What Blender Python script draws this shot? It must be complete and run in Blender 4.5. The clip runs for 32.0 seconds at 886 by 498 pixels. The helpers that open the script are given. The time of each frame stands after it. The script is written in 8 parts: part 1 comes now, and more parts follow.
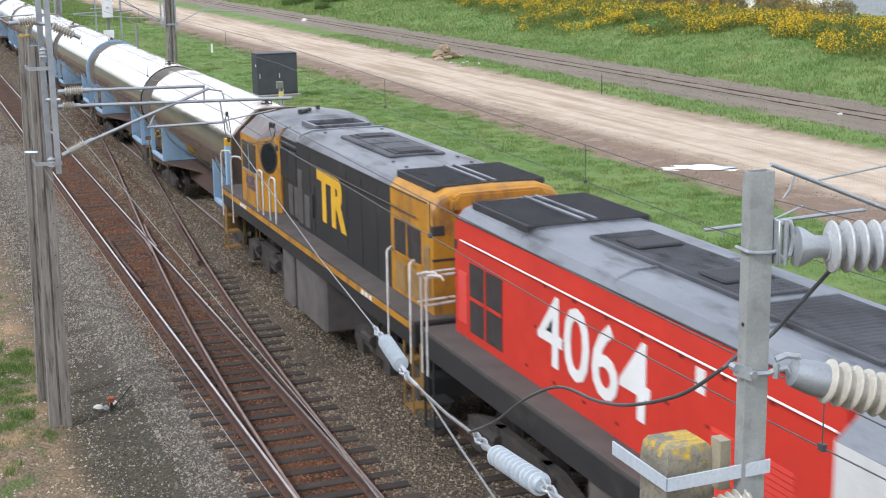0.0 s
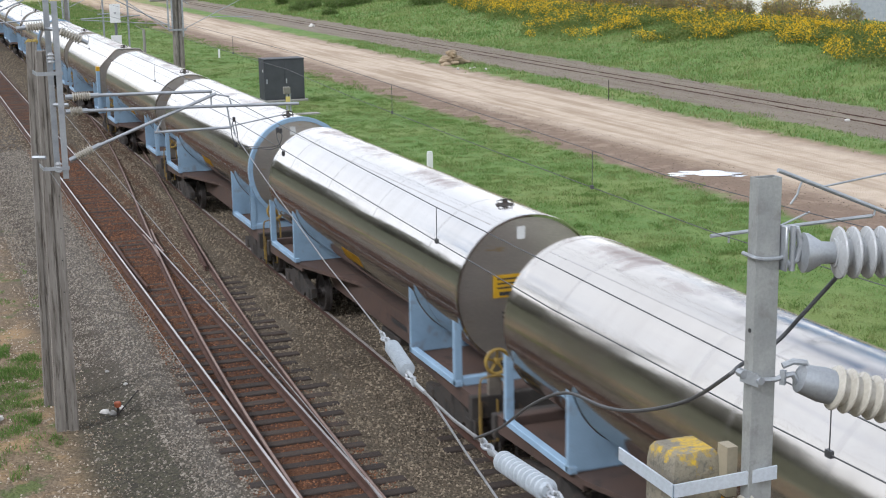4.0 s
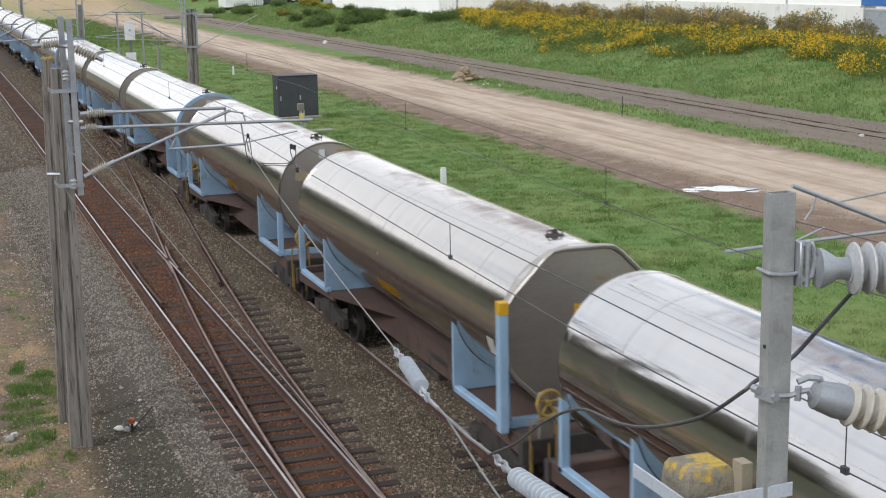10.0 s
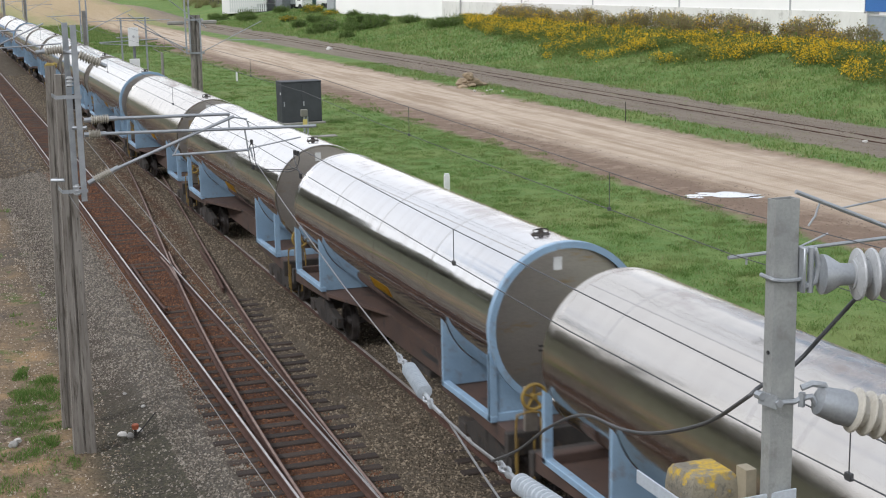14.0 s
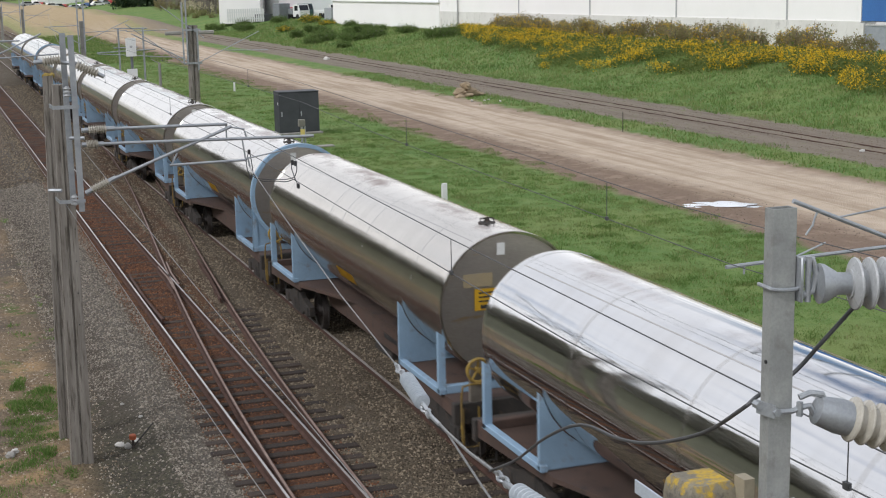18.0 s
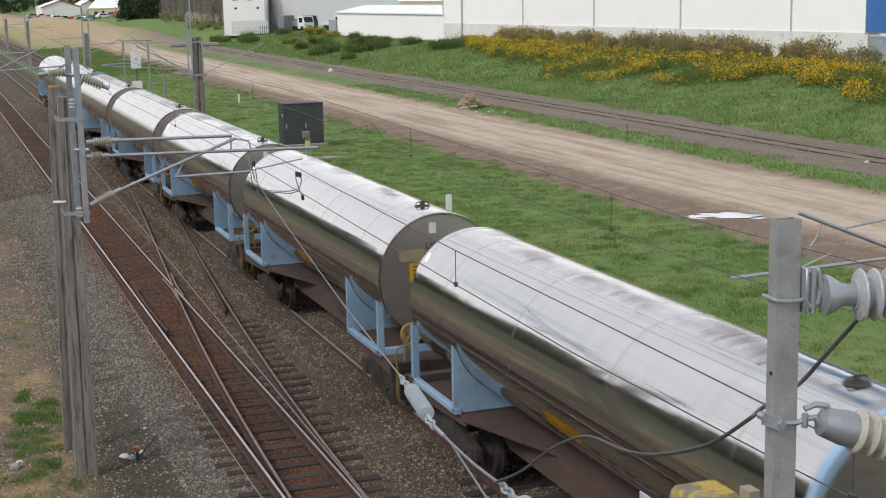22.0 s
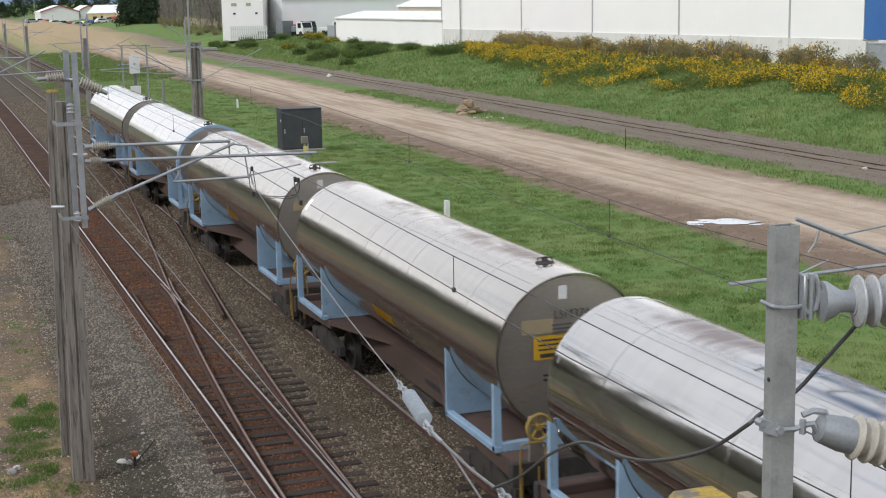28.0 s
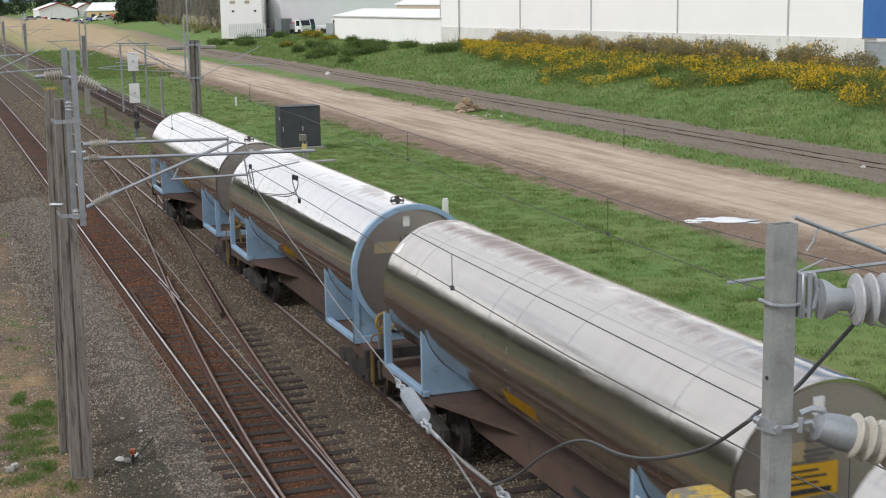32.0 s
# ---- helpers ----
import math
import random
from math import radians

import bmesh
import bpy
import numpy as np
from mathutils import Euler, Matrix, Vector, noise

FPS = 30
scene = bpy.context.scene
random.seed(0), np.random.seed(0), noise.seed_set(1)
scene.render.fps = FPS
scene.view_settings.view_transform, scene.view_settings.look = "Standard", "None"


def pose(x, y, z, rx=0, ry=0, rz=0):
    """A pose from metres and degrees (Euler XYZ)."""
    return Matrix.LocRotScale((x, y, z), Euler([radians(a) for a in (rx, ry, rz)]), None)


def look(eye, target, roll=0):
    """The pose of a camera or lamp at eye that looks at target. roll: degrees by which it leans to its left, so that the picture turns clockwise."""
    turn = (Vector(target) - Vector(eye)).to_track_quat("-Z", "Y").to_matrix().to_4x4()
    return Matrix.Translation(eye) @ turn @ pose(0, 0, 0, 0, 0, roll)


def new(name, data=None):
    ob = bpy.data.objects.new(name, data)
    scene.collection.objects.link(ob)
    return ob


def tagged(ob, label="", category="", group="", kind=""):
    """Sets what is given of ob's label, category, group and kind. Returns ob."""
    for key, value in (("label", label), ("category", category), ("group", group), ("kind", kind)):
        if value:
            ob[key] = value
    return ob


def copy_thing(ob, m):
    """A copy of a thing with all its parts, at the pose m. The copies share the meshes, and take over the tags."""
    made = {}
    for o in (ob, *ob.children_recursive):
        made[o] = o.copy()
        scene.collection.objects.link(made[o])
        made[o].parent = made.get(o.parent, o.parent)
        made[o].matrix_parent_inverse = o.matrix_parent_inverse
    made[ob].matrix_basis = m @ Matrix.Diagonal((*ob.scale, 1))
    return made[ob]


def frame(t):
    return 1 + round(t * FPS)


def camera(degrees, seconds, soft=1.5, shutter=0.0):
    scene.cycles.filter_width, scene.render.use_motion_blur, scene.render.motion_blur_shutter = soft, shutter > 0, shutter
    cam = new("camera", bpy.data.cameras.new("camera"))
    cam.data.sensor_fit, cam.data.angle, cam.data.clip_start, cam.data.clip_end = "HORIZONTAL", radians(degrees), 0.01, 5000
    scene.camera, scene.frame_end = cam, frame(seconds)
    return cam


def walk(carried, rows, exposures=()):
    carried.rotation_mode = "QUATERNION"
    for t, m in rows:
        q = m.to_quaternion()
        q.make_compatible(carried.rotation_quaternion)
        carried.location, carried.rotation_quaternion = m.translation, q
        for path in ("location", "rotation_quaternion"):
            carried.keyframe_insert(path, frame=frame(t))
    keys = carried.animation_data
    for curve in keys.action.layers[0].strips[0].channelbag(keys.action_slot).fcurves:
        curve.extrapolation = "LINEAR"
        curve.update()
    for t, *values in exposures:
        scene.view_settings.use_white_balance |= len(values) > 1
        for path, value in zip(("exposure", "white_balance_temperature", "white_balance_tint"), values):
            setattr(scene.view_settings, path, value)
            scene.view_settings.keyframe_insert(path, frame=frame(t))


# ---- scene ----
# the eye stands still on the road bridge and only turns a little
EYE = (0.0, 0.0, 7.9)
VIEW = [
    (0, 77.565, 0.895, -21.148),
    (0.5, 77.562, 0.890, -21.095),
    (1, 77.531, 0.896, -21.082),
    (1.5, 77.600, 0.900, -21.070),
    (2, 77.636, 0.912, -21.019),
    (2.5, 77.641, 0.929, -20.956),
    (3, 77.687, 0.955, -20.920),
    (3.5, 77.759, 0.877, -20.897),
    (5.5, 77.936, 0.880, -20.827),
    (6, 78.066, 1.002, -20.778),
    (6.5, 78.208, 0.984, -20.715),
    (7, 78.269, 0.939, -20.707),
    (7.5, 78.338, 0.940, -20.707),
    (8, 78.397, 0.921, -20.667),
    (8.5, 78.417, 1.034, -20.676),
    (9, 78.444, 0.960, -20.606),
    (9.5, 78.448, 0.996, -20.403),
    (10, 78.452, 1.041, -20.336),
    (10.5, 78.585, 0.981, -20.259),
    (11, 78.618, 0.971, -20.223),
    (11.5, 78.626, 1.017, -20.201),
    (12, 78.645, 1.055, -20.209),
    (12.5, 78.668, 1.077, -20.168),
    (13, 78.652, 1.085, -20.172),
    (13.5, 78.661, 1.061, -20.200),
    (14, 78.696, 1.062, -20.200),
    (14.5, 78.735, 1.095, -20.232),
    (16.5, 78.865, 1.075, -20.274),
    (17, 79.000, 1.158, -20.318),
    (17.5, 79.060, 1.093, -20.315),
    (18, 79.089, 1.114, -20.309),
    (18.5, 79.139, 1.132, -20.298),
    (19, 79.171, 1.129, -20.280),
    (19.5, 79.215, 1.189, -20.253),
    (20, 79.287, 1.199, -20.235),
    (20.5, 79.388, 1.244, -20.196),
    (21, 79.498, 1.182, -20.155),
    (21.5, 79.535, 1.206, -20.132),
    (22, 79.557, 1.180, -20.139),
    (22.5, 79.588, 1.152, -20.145),
    (23, 79.676, 1.206, -20.193),
    (23.5, 79.792, 1.160, -20.216),
    (24, 79.831, 1.111, -20.224),
    (24.5, 79.833, 1.133, -20.254),
    (25, 79.802, 1.096, -20.253),
    (25.5, 79.774, 1.049, -20.237),
    (27.5, 79.784, 1.076, -20.245),
    (28, 79.782, 1.055, -20.193),
    (28.5, 79.741, 1.023, -20.183),
    (29, 79.698, 1.013, -20.180),
    (29.5, 79.670, 1.009, -20.212),
    (30, 79.670, 1.009, -20.212),
    (30.5, 79.699, 0.991, -20.182),
    (31, 79.721, 1.045, -20.189),
    (31.5, 79.736, 0.985, -20.209),
    (32, 79.700, 0.984, -20.246),
]
cam = camera(34.83, 32.0, soft=1.1, shutter=0.4)
walk(cam, [(t, pose(*EYE, rx, ry, rz)) for t, rx, ry, rz in VIEW], exposures=[(0, 0.54, 5980, 12), (2, 0.50, 5980, 12), (4.5, 0.27, 6070, 12), (8, 0.08, 6170, 12), (14, 0.06, 6200, 12), (17, -0.05, 6260, 12), (20, -0.12, 6320, 12), (28, -0.09, 6280, 12), (32, -0.07, 6330, 12)])

# ---- light: bright overcast with some blue between the clouds ----
SUN_EL, SUN_AZ = radians(42), radians(-70)
world = bpy.data.worlds.new("sky")
scene.world = world
world.use_nodes = True
wn, wl = world.node_tree.nodes, world.node_tree.links
wn.clear()
w_sky = wn.new("ShaderNodeTexSky")
w_sky.sky_type = "NISHITA"
w_sky.sun_disc = False
w_sky.sun_elevation, w_sky.sun_rotation = SUN_EL, SUN_AZ
w_sky.dust_density = 2.0
w_co = wn.new("ShaderNodeTexCoord")
w_map = wn.new("ShaderNodeMapping")
w_map.inputs["Scale"].default_value = (1.0, 1.0, 2.6)
w_no = wn.new("ShaderNodeTexNoise")
w_no.inputs["Scale"].default_value = 2.3
w_no.inputs["Detail"].default_value = 7
w_ramp = wn.new("ShaderNodeValToRGB")
w_ramp.color_ramp.elements[0].position, w_ramp.color_ramp.elements[1].position = 0.33, 0.46
w_mix = wn.new("ShaderNodeMix")
w_mix.data_type = "RGBA"
w_no2 = wn.new("ShaderNodeTexNoise")
w_no2.inputs["Scale"].default_value = 4.0
w_no2.inputs["Detail"].default_value = 5
w_cloud = wn.new("ShaderNodeMix")
w_cloud.data_type = "RGBA"
w_cloud.inputs["A"].default_value = (6.8, 7.2, 7.9, 1)
w_cloud.inputs["B"].default_value = (9.8, 9.85, 10.0, 1)
# the cloud deck is brightest low down, where it thins towards the horizon
w_sep = wn.new("ShaderNodeSeparateXYZ")
w_low = wn.new("ShaderNodeMapRange")
w_low.inputs["From Min"].default_value, w_low.inputs["From Max"].default_value = 0.0, 0.42
w_hor = wn.new("ShaderNodeMix")
w_hor.data_type = "RGBA"
w_hor.inputs["A"].default_value = (11.0, 10.95, 10.8, 1)
w_bg = wn.new("ShaderNodeBackground")
w_bg.inputs["Strength"].default_value = 0.118
w_out = wn.new("ShaderNodeOutputWorld")
wl.new(w_co.outputs["Generated"], w_map.inputs["Vector"])
wl.new(w_map.outputs["Vector"], w_no.inputs["Vector"])
wl.new(w_map.outputs["Vector"], w_no2.inputs["Vector"])
wl.new(w_no.outputs["Fac"], w_ramp.inputs["Fac"])
wl.new(w_no2.outputs["Fac"], w_cloud.inputs["Factor"])
wl.new(w_ramp.outputs["Color"], w_mix.inputs["Factor"])
wl.new(w_sky.outputs["Color"], w_mix.inputs["A"])
wl.new(w_co.outputs["Generated"], w_sep.inputs[0])
wl.new(w_sep.outputs["Z"], w_low.inputs["Value"])
wl.new(w_low.outputs["Result"], w_hor.inputs["Factor"])
wl.new(w_cloud.outputs["Result"], w_hor.inputs["B"])
wl.new(w_hor.outputs["Result"], w_mix.inputs["B"])
wl.new(w_mix.outputs["Result"], w_bg.inputs["Color"])
wl.new(w_bg.outputs["Background"], w_out.inputs["Surface"])

sun_data = bpy.data.lights.new("sun", "SUN")
sun_data.energy, sun_data.angle, sun_data.color = 1.85, radians(14), (1.0, 0.99, 0.985)
sun = new("sun", sun_data)
sun.matrix_basis = look((-60, -20, 60), (-60 + 5 * math.cos(SUN_EL) * 0.94, -20 + 5 * math.cos(SUN_EL) * 0.34, 60 - 5 * math.sin(SUN_EL)))


# ---- materials ----
def nodes_of(name):
    m = bpy.data.materials.new(name)
    m.use_nodes = True
    nt = m.node_tree
    return m, nt, nt.nodes["Principled BSDF"]


def noise_node(nt, vec, scale, detail=4, rough=0.55):
    n = nt.nodes.new("ShaderNodeTexNoise")
    n.inputs["Scale"].default_value = scale
    n.inputs["Detail"].default_value = detail
    n.inputs["Roughness"].default_value = rough
    nt.links.new(vec, n.inputs["Vector"])
    return n.outputs["Fac"]


def ramp_node(nt, fac, lo, hi):
    r = nt.nodes.new("ShaderNodeMapRange")
    r.clamp = True
    nt.links.new(fac, r.inputs["Value"])
    r.inputs["From Min"].default_value, r.inputs["From Max"].default_value = lo, hi
    return r.outputs["Result"]


def mix_node(nt, fac, a, b):
    n = nt.nodes.new("ShaderNodeMix")
    n.data_type = "RGBA"
    if isinstance(fac, (int, float)):
        n.inputs["Factor"].default_value = fac
    else:
        nt.links.new(fac, n.inputs["Factor"])
    for key, v in (("A", a), ("B", b)):
        if isinstance(v, tuple):
            n.inputs[key].default_value = (*v[:3], 1)
        else:
            nt.links.new(v, n.inputs[key])
    return n.outputs["Result"]


def math_node(nt, op, a, b=0.0, c=0.0):
    n = nt.nodes.new("ShaderNodeMath")
    n.operation = op
    for i, v in enumerate((a, b, c)):
        if isinstance(v, (int, float)):
            n.inputs[i].default_value = v
        else:
            nt.links.new(v, n.inputs[i])
    return n.outputs[0]


def surf(name, c1, c2, scale=3.0, rough=0.6, metal=0.0, bump=0.1, fine=40.0, stain=None, stain_at=(0.56, 0.7), vary=0.0, stretch=None, rough2=None, speck=0.28):
    """Two-scale surface: broad patches from c1 to c2, fine grain in relief, and stains of their own colour."""
    m, nt, b = nodes_of(name)
    co = nt.nodes.new("ShaderNodeTexCoord")
    vec = co.outputs["Object"]
    info = nt.nodes.new("ShaderNodeObjectInfo")
    if vary:
        add = nt.nodes.new("ShaderNodeVectorMath")
        add.operation = "MULTIPLY_ADD"
        nt.links.new(info.outputs["Random"], add.inputs[0])
        add.inputs[1].default_value = (37, 91, 53)
        nt.links.new(vec, add.inputs[2])
        vec = add.outputs[0]
    if stretch:
        mp = nt.nodes.new("ShaderNodeMapping")
        mp.inputs["Scale"].default_value = stretch
        nt.links.new(vec, mp.inputs["Vector"])
        vec = mp.outputs["Vector"]
    broad = ramp_node(nt, noise_node(nt, vec, scale, 5), 0.32, 0.68)
    grain = noise_node(nt, vec, fine, 3)
    col = mix_node(nt, broad, c1, c2)
    col = mix_node(nt, math_node(nt, "MULTIPLY", ramp_node(nt, grain, 0.35, 0.75), speck), col, tuple(0.45 * v for v in c1))
    if stain:
        sp = ramp_node(nt, noise_node(nt, vec, scale * 1.7 + 0.3, 7, 0.65), *stain_at)
        col = mix_node(nt, sp, col, stain)
    if vary:
        hs = nt.nodes.new("ShaderNodeHueSaturation")
        nt.links.new(col, hs.inputs["Color"])
        nt.links.new(math_node(nt, "MULTIPLY_ADD", info.outputs["Random"], vary, 1 - vary / 2), hs.inputs["Value"])
        col = hs.outputs["Color"]
    nt.links.new(col, b.inputs["Base Color"])
    b.inputs["Metallic"].default_value = metal
    r = math_node(nt, "MULTIPLY_ADD", broad, (rough2 if rough2 is not None else rough + 0.12) - rough, rough)
    nt.links.new(r, b.inputs["Roughness"])
    bp = nt.nodes.new("ShaderNodeBump")
    bp.inputs["Strength"].default_value = bump
    bp.inputs["Distance"].default_value = 0.02
    nt.links.new(grain, bp.inputs["Height"])
    nt.links.new(bp.outputs["Normal"], b.inputs["Normal"])
    return m


def shiny_steel(name, tint, rough, wave, grime=0.7):
    """Rolled stainless sheet: mirror-like, with faint plate-by-plate waviness and grime along the crown."""
    m, nt, b = nodes_of(name)
    co = nt.nodes.new("ShaderNodeTexCoord")
    info = nt.nodes.new("ShaderNodeObjectInfo")
    add = nt.nodes.new("ShaderNodeVectorMath")
    add.operation = "MULTIPLY_ADD"
    nt.links.new(info.outputs["Random"], add.inputs[0])
    add.inputs[1].default_value = (31, 67, 43)
    nt.links.new(co.outputs["Object"], add.inputs[2])
    vec = add.outputs[0]
    sep = nt.nodes.new("ShaderNodeSeparateXYZ")
    nt.links.new(co.outputs["Object"], sep.inputs[0])
    smear = nt.nodes.new("ShaderNodeMapping")
    smear.inputs["Scale"].default_value = (3.0, 0.35, 3.0)
    nt.links.new(vec, smear.inputs["Vector"])
    n1 = ramp_node(nt, noise_node(nt, smear.outputs[0], 1.6, 6, 0.6), 0.3, 0.7)
    n2 = noise_node(nt, vec, 0.9, 2)
    col = mix_node(nt, n1, tuple(0.96 * v for v in tint), tint)
    # rust-brown film along the crown: blotches with short runs down the sides
    runs = nt.nodes.new("ShaderNodeMapping")
    runs.inputs["Scale"].default_value = (0.5, 5.0, 0.5)
    nt.links.new(vec, runs.inputs["Vector"])
    edge = math_node(nt, "MULTIPLY_ADD", noise_node(nt, runs.outputs[0], 1.0, 5, 0.6), 0.16, sep.outputs["Z"])
    crown = ramp_node(nt, edge, 1.245, 1.30)
    patch = nt.nodes.new("ShaderNodeMapping")
    patch.inputs["Scale"].default_value = (1.2, 0.5, 1.2)
    nt.links.new(vec, patch.inputs["Vector"])
    blot = ramp_node(nt, noise_node(nt, patch.outputs[0], 0.9, 4, 0.55), 0.47, 0.62)
    dirt = math_node(nt, "MULTIPLY", math_node(nt, "MULTIPLY", crown, blot), grime)
    col = mix_node(nt, dirt, col, (0.24, 0.15, 0.13))
    # dull film in bands between the plate joints, and fine vertical wash marks
    wash = ramp_node(nt, noise_node(nt, runs.outputs[0], 0.6, 5, 0.6), 0.42, 0.72)
    col = mix_node(nt, math_node(nt, "MULTIPLY", wash, 0.16), col, (0.42, 0.38, 0.33))
    low = math_node(nt, "MULTIPLY", ramp_node(nt, noise_node(nt, smear.outputs[0], 0.7, 5), 0.45, 0.75), 0.10)
    col = mix_node(nt, low, col, (0.34, 0.31, 0.27))
    nt.links.new(col, b.inputs["Base Color"])
    b.inputs["Metallic"].default_value = 1.0
    r = math_node(nt, "MULTIPLY_ADD", n1, 0.05, rough)
    r = math_node(nt, "MULTIPLY_ADD", wash, 0.06, r)
    r = math_node(nt, "MULTIPLY_ADD", dirt, 0.5, r)
    nt.links.new(r, b.inputs["Roughness"])
    bp = nt.nodes.new("ShaderNodeBump")
    bp.inputs["Strength"].default_value = wave
    bp.inputs["Distance"].default_value = 0.06
    nt.links.new(n2, bp.inputs["Height"])
    nt.links.new(bp.outputs["Normal"], b.inputs["Normal"])
    return m


STEEL = shiny_steel("stainless_sheet", (0.67, 0.658, 0.635), 0.055, 0.05)
STEEL_DULL = shiny_steel("stainless_sheet_dull", (0.655, 0.622, 0.572), 0.10, 0.04)
STEEL_BRIGHT = shiny_steel("stainless_sheet_polished", (0.76, 0.757, 0.75), 0.03, 0.07, 0.45)
SEAM = shiny_steel("weld_seam_steel", (0.56, 0.54, 0.51), 0.20, 0.02, 0.3)
# the ochre smears on the ends paint in a warm reflection
END_STEEL = surf("tank_end_steel", (0.52, 0.485, 0.44), (0.43, 0.395, 0.355), 0.9, 0.35, 0.9, 0.04, 30, (0.44, 0.29, 0.10), (0.60, 0.74), stretch=(0.5, 1, 2.2), vary=0.15)
END_BROWN = surf("rusty_end_steel", (0.22, 0.165, 0.13), (0.155, 0.115, 0.095), 1.4, 0.40, 0.6, 0.08, 40, (0.36, 0.15, 0.05), (0.6, 0.78))
SKY_BLUE = surf("pale_blue_paint", (0.30, 0.44, 0.58), (0.24, 0.36, 0.48), 2.0, 0.5, 0, 0.05, 60, (0.20, 0.19, 0.175), (0.56, 0.76), vary=0.12)
WHITE = surf("white_paint", (0.80, 0.80, 0.78), (0.70, 0.70, 0.67), 2.0, 0.5, 0, 0.03, 60, (0.45, 0.42, 0.36), (0.66, 0.85))
YELLOW = surf("sign_yellow", (0.62, 0.36, 0.012), (0.52, 0.29, 0.012), 3, 0.5, 0, 0.03, 60)
BLACK = surf("black_paint", (0.022, 0.022, 0.024), (0.04, 0.038, 0.036), 3, 0.55, 0, 0.08, 50)
DARK = surf("dark_grime", (0.030, 0.027, 0.024), (0.055, 0.047, 0.040), 4, 0.8, 0, 0.3, 30, (0.09, 0.06, 0.04))
RUST_DECK = surf("rusty_wagon_brown", (0.068, 0.045, 0.036), (0.105, 0.064, 0.048), 1.4, 0.7, 0, 0.2, 40, (0.035, 0.028, 0.025), vary=0.2)
WHEEL = surf("wheel_steel", (0.10, 0.09, 0.085), (0.06, 0.05, 0.045), 6, 0.5, 0.6, 0.1, 40)
RAIL_TOP = surf("polished_rail_head", (0.60, 0.585, 0.565), (0.46, 0.44, 0.42), 3, 0.26, 1.0, 0.02, 50)
RAIL_WORN = surf("worn_rail_head", (0.36, 0.33, 0.30), (0.27, 0.24, 0.21), 3, 0.5, 0.25, 0.03, 50)
RAIL_DULL = surf("dull_rail_head", (0.30, 0.22, 0.18), (0.21, 0.135, 0.11), 3, 0.5, 0.4, 0.05, 50)
RAIL_SIDE = surf("rusty_rail_web", (0.085, 0.040, 0.026), (0.055, 0.028, 0.020), 5, 0.85, 0, 0.3, 60)
SLEEPER = surf("weathered_sleeper", (0.030, 0.023, 0.019), (0.060, 0.041, 0.030), 3, 0.9, 0, 0.5, 50, vary=0.5, stretch=(1, 6, 6))
CONCRETE = surf("weathered_concrete", (0.34, 0.325, 0.29), (0.25, 0.24, 0.215), 2.2, 0.85, 0, 0.25, 45, (0.15, 0.145, 0.13), (0.58, 0.75))
GALV = surf("galvanised_steel", (0.42, 0.44, 0.455), (0.31, 0.33, 0.345), 5, 0.42, 0.55, 0.05, 80, (0.26, 0.26, 0.25), (0.62, 0.8))
GALV_PALE = surf("new_galvanised_strap", (0.66, 0.72, 0.78), (0.56, 0.61, 0.67), 5, 0.38, 0.5, 0.03, 80)
PORC_GREY = surf("grey_porcelain", (0.43, 0.44, 0.44), (0.35, 0.36, 0.36), 8, 0.22, 0, 0.02, 60)
PORC_WHITE = surf("pale_blue_white_insulator", (0.42, 0.46, 0.49), (0.34, 0.38, 0.41), 12, 0.35, 0, 0.05, 60)
PORC_CREAM = surf("cream_porcelain", (0.46, 0.43, 0.36), (0.36, 0.335, 0.28), 8, 0.22, 0, 0.02, 60)
WIRE = surf("weathered_wire", (0.075, 0.078, 0.08), (0.12, 0.12, 0.12), 10, 0.5, 0.5, 0.05, 60)
WIRE_PALE = surf("stranded_steel_wire", (0.30, 0.30, 0.295), (0.22, 0.22, 0.215), 20, 0.45, 0.6, 0.2, 120)
POST_OLD = surf("old_weathered_post", (0.29, 0.265, 0.23), (0.185, 0.165, 0.14), 3.0, 0.9, 0, 0.4, 30, (0.085, 0.072, 0.056), (0.49, 0.66), stretch=(4, 4, 0.35))
LICHEN = surf("lichen_yellow", (0.36, 0.26, 0.05), (0.25, 0.19, 0.06), 20, 0.9, 0, 0.6, 90)


# ---- building helpers ----
def mesh_of(name, bm, mats, smooth=False):
    me = bpy.data.meshes.new(name)
    bm.normal_update()
    bm.to_mesh(me)
    bm.free()
    for m in mats if isinstance(mats, (list, tuple)) else [mats]:
        me.materials.append(m)
    if smooth:
        for p in me.polygons:
            p.use_smooth = True
        me.set_sharp_from_angle(angle=radians(38))
    return me


def part(name, bm, material, parent, label="", smooth=False, loc=None):
    ob = new(name, mesh_of(name, bm, material, smooth))
    ob.parent = parent
    if loc:
        ob.location = loc
    if label:
        ob["label"] = label
    return ob


def single(name, bm, material, label, category, group="", kind="", smooth=False, loc=(0, 0, 0), rz=0):
    ob = new(name, mesh_of(name, bm, material, smooth))
    ob.matrix_basis = pose(*loc, 0, 0, rz)
    return tagged(ob, label, category, group, kind)


def thing(name, label, category, loc=(0, 0, 0), rz=0, group="", kind=""):
    ob = new(name)
    ob.empty_display_size = 0.2
    ob.matrix_basis = pose(*loc, 0, 0, rz)
    return tagged(ob, label, category, group, kind)


def share(name, me, parent, loc, rz=0.0, scale=None, label=""):
    ob = new(name, me)
    ob.parent = parent
    ob.location = loc
    ob.rotation_euler = (0, 0, rz)
    if scale:
        ob.scale = scale
    if label:
        ob["label"] = label
    return ob


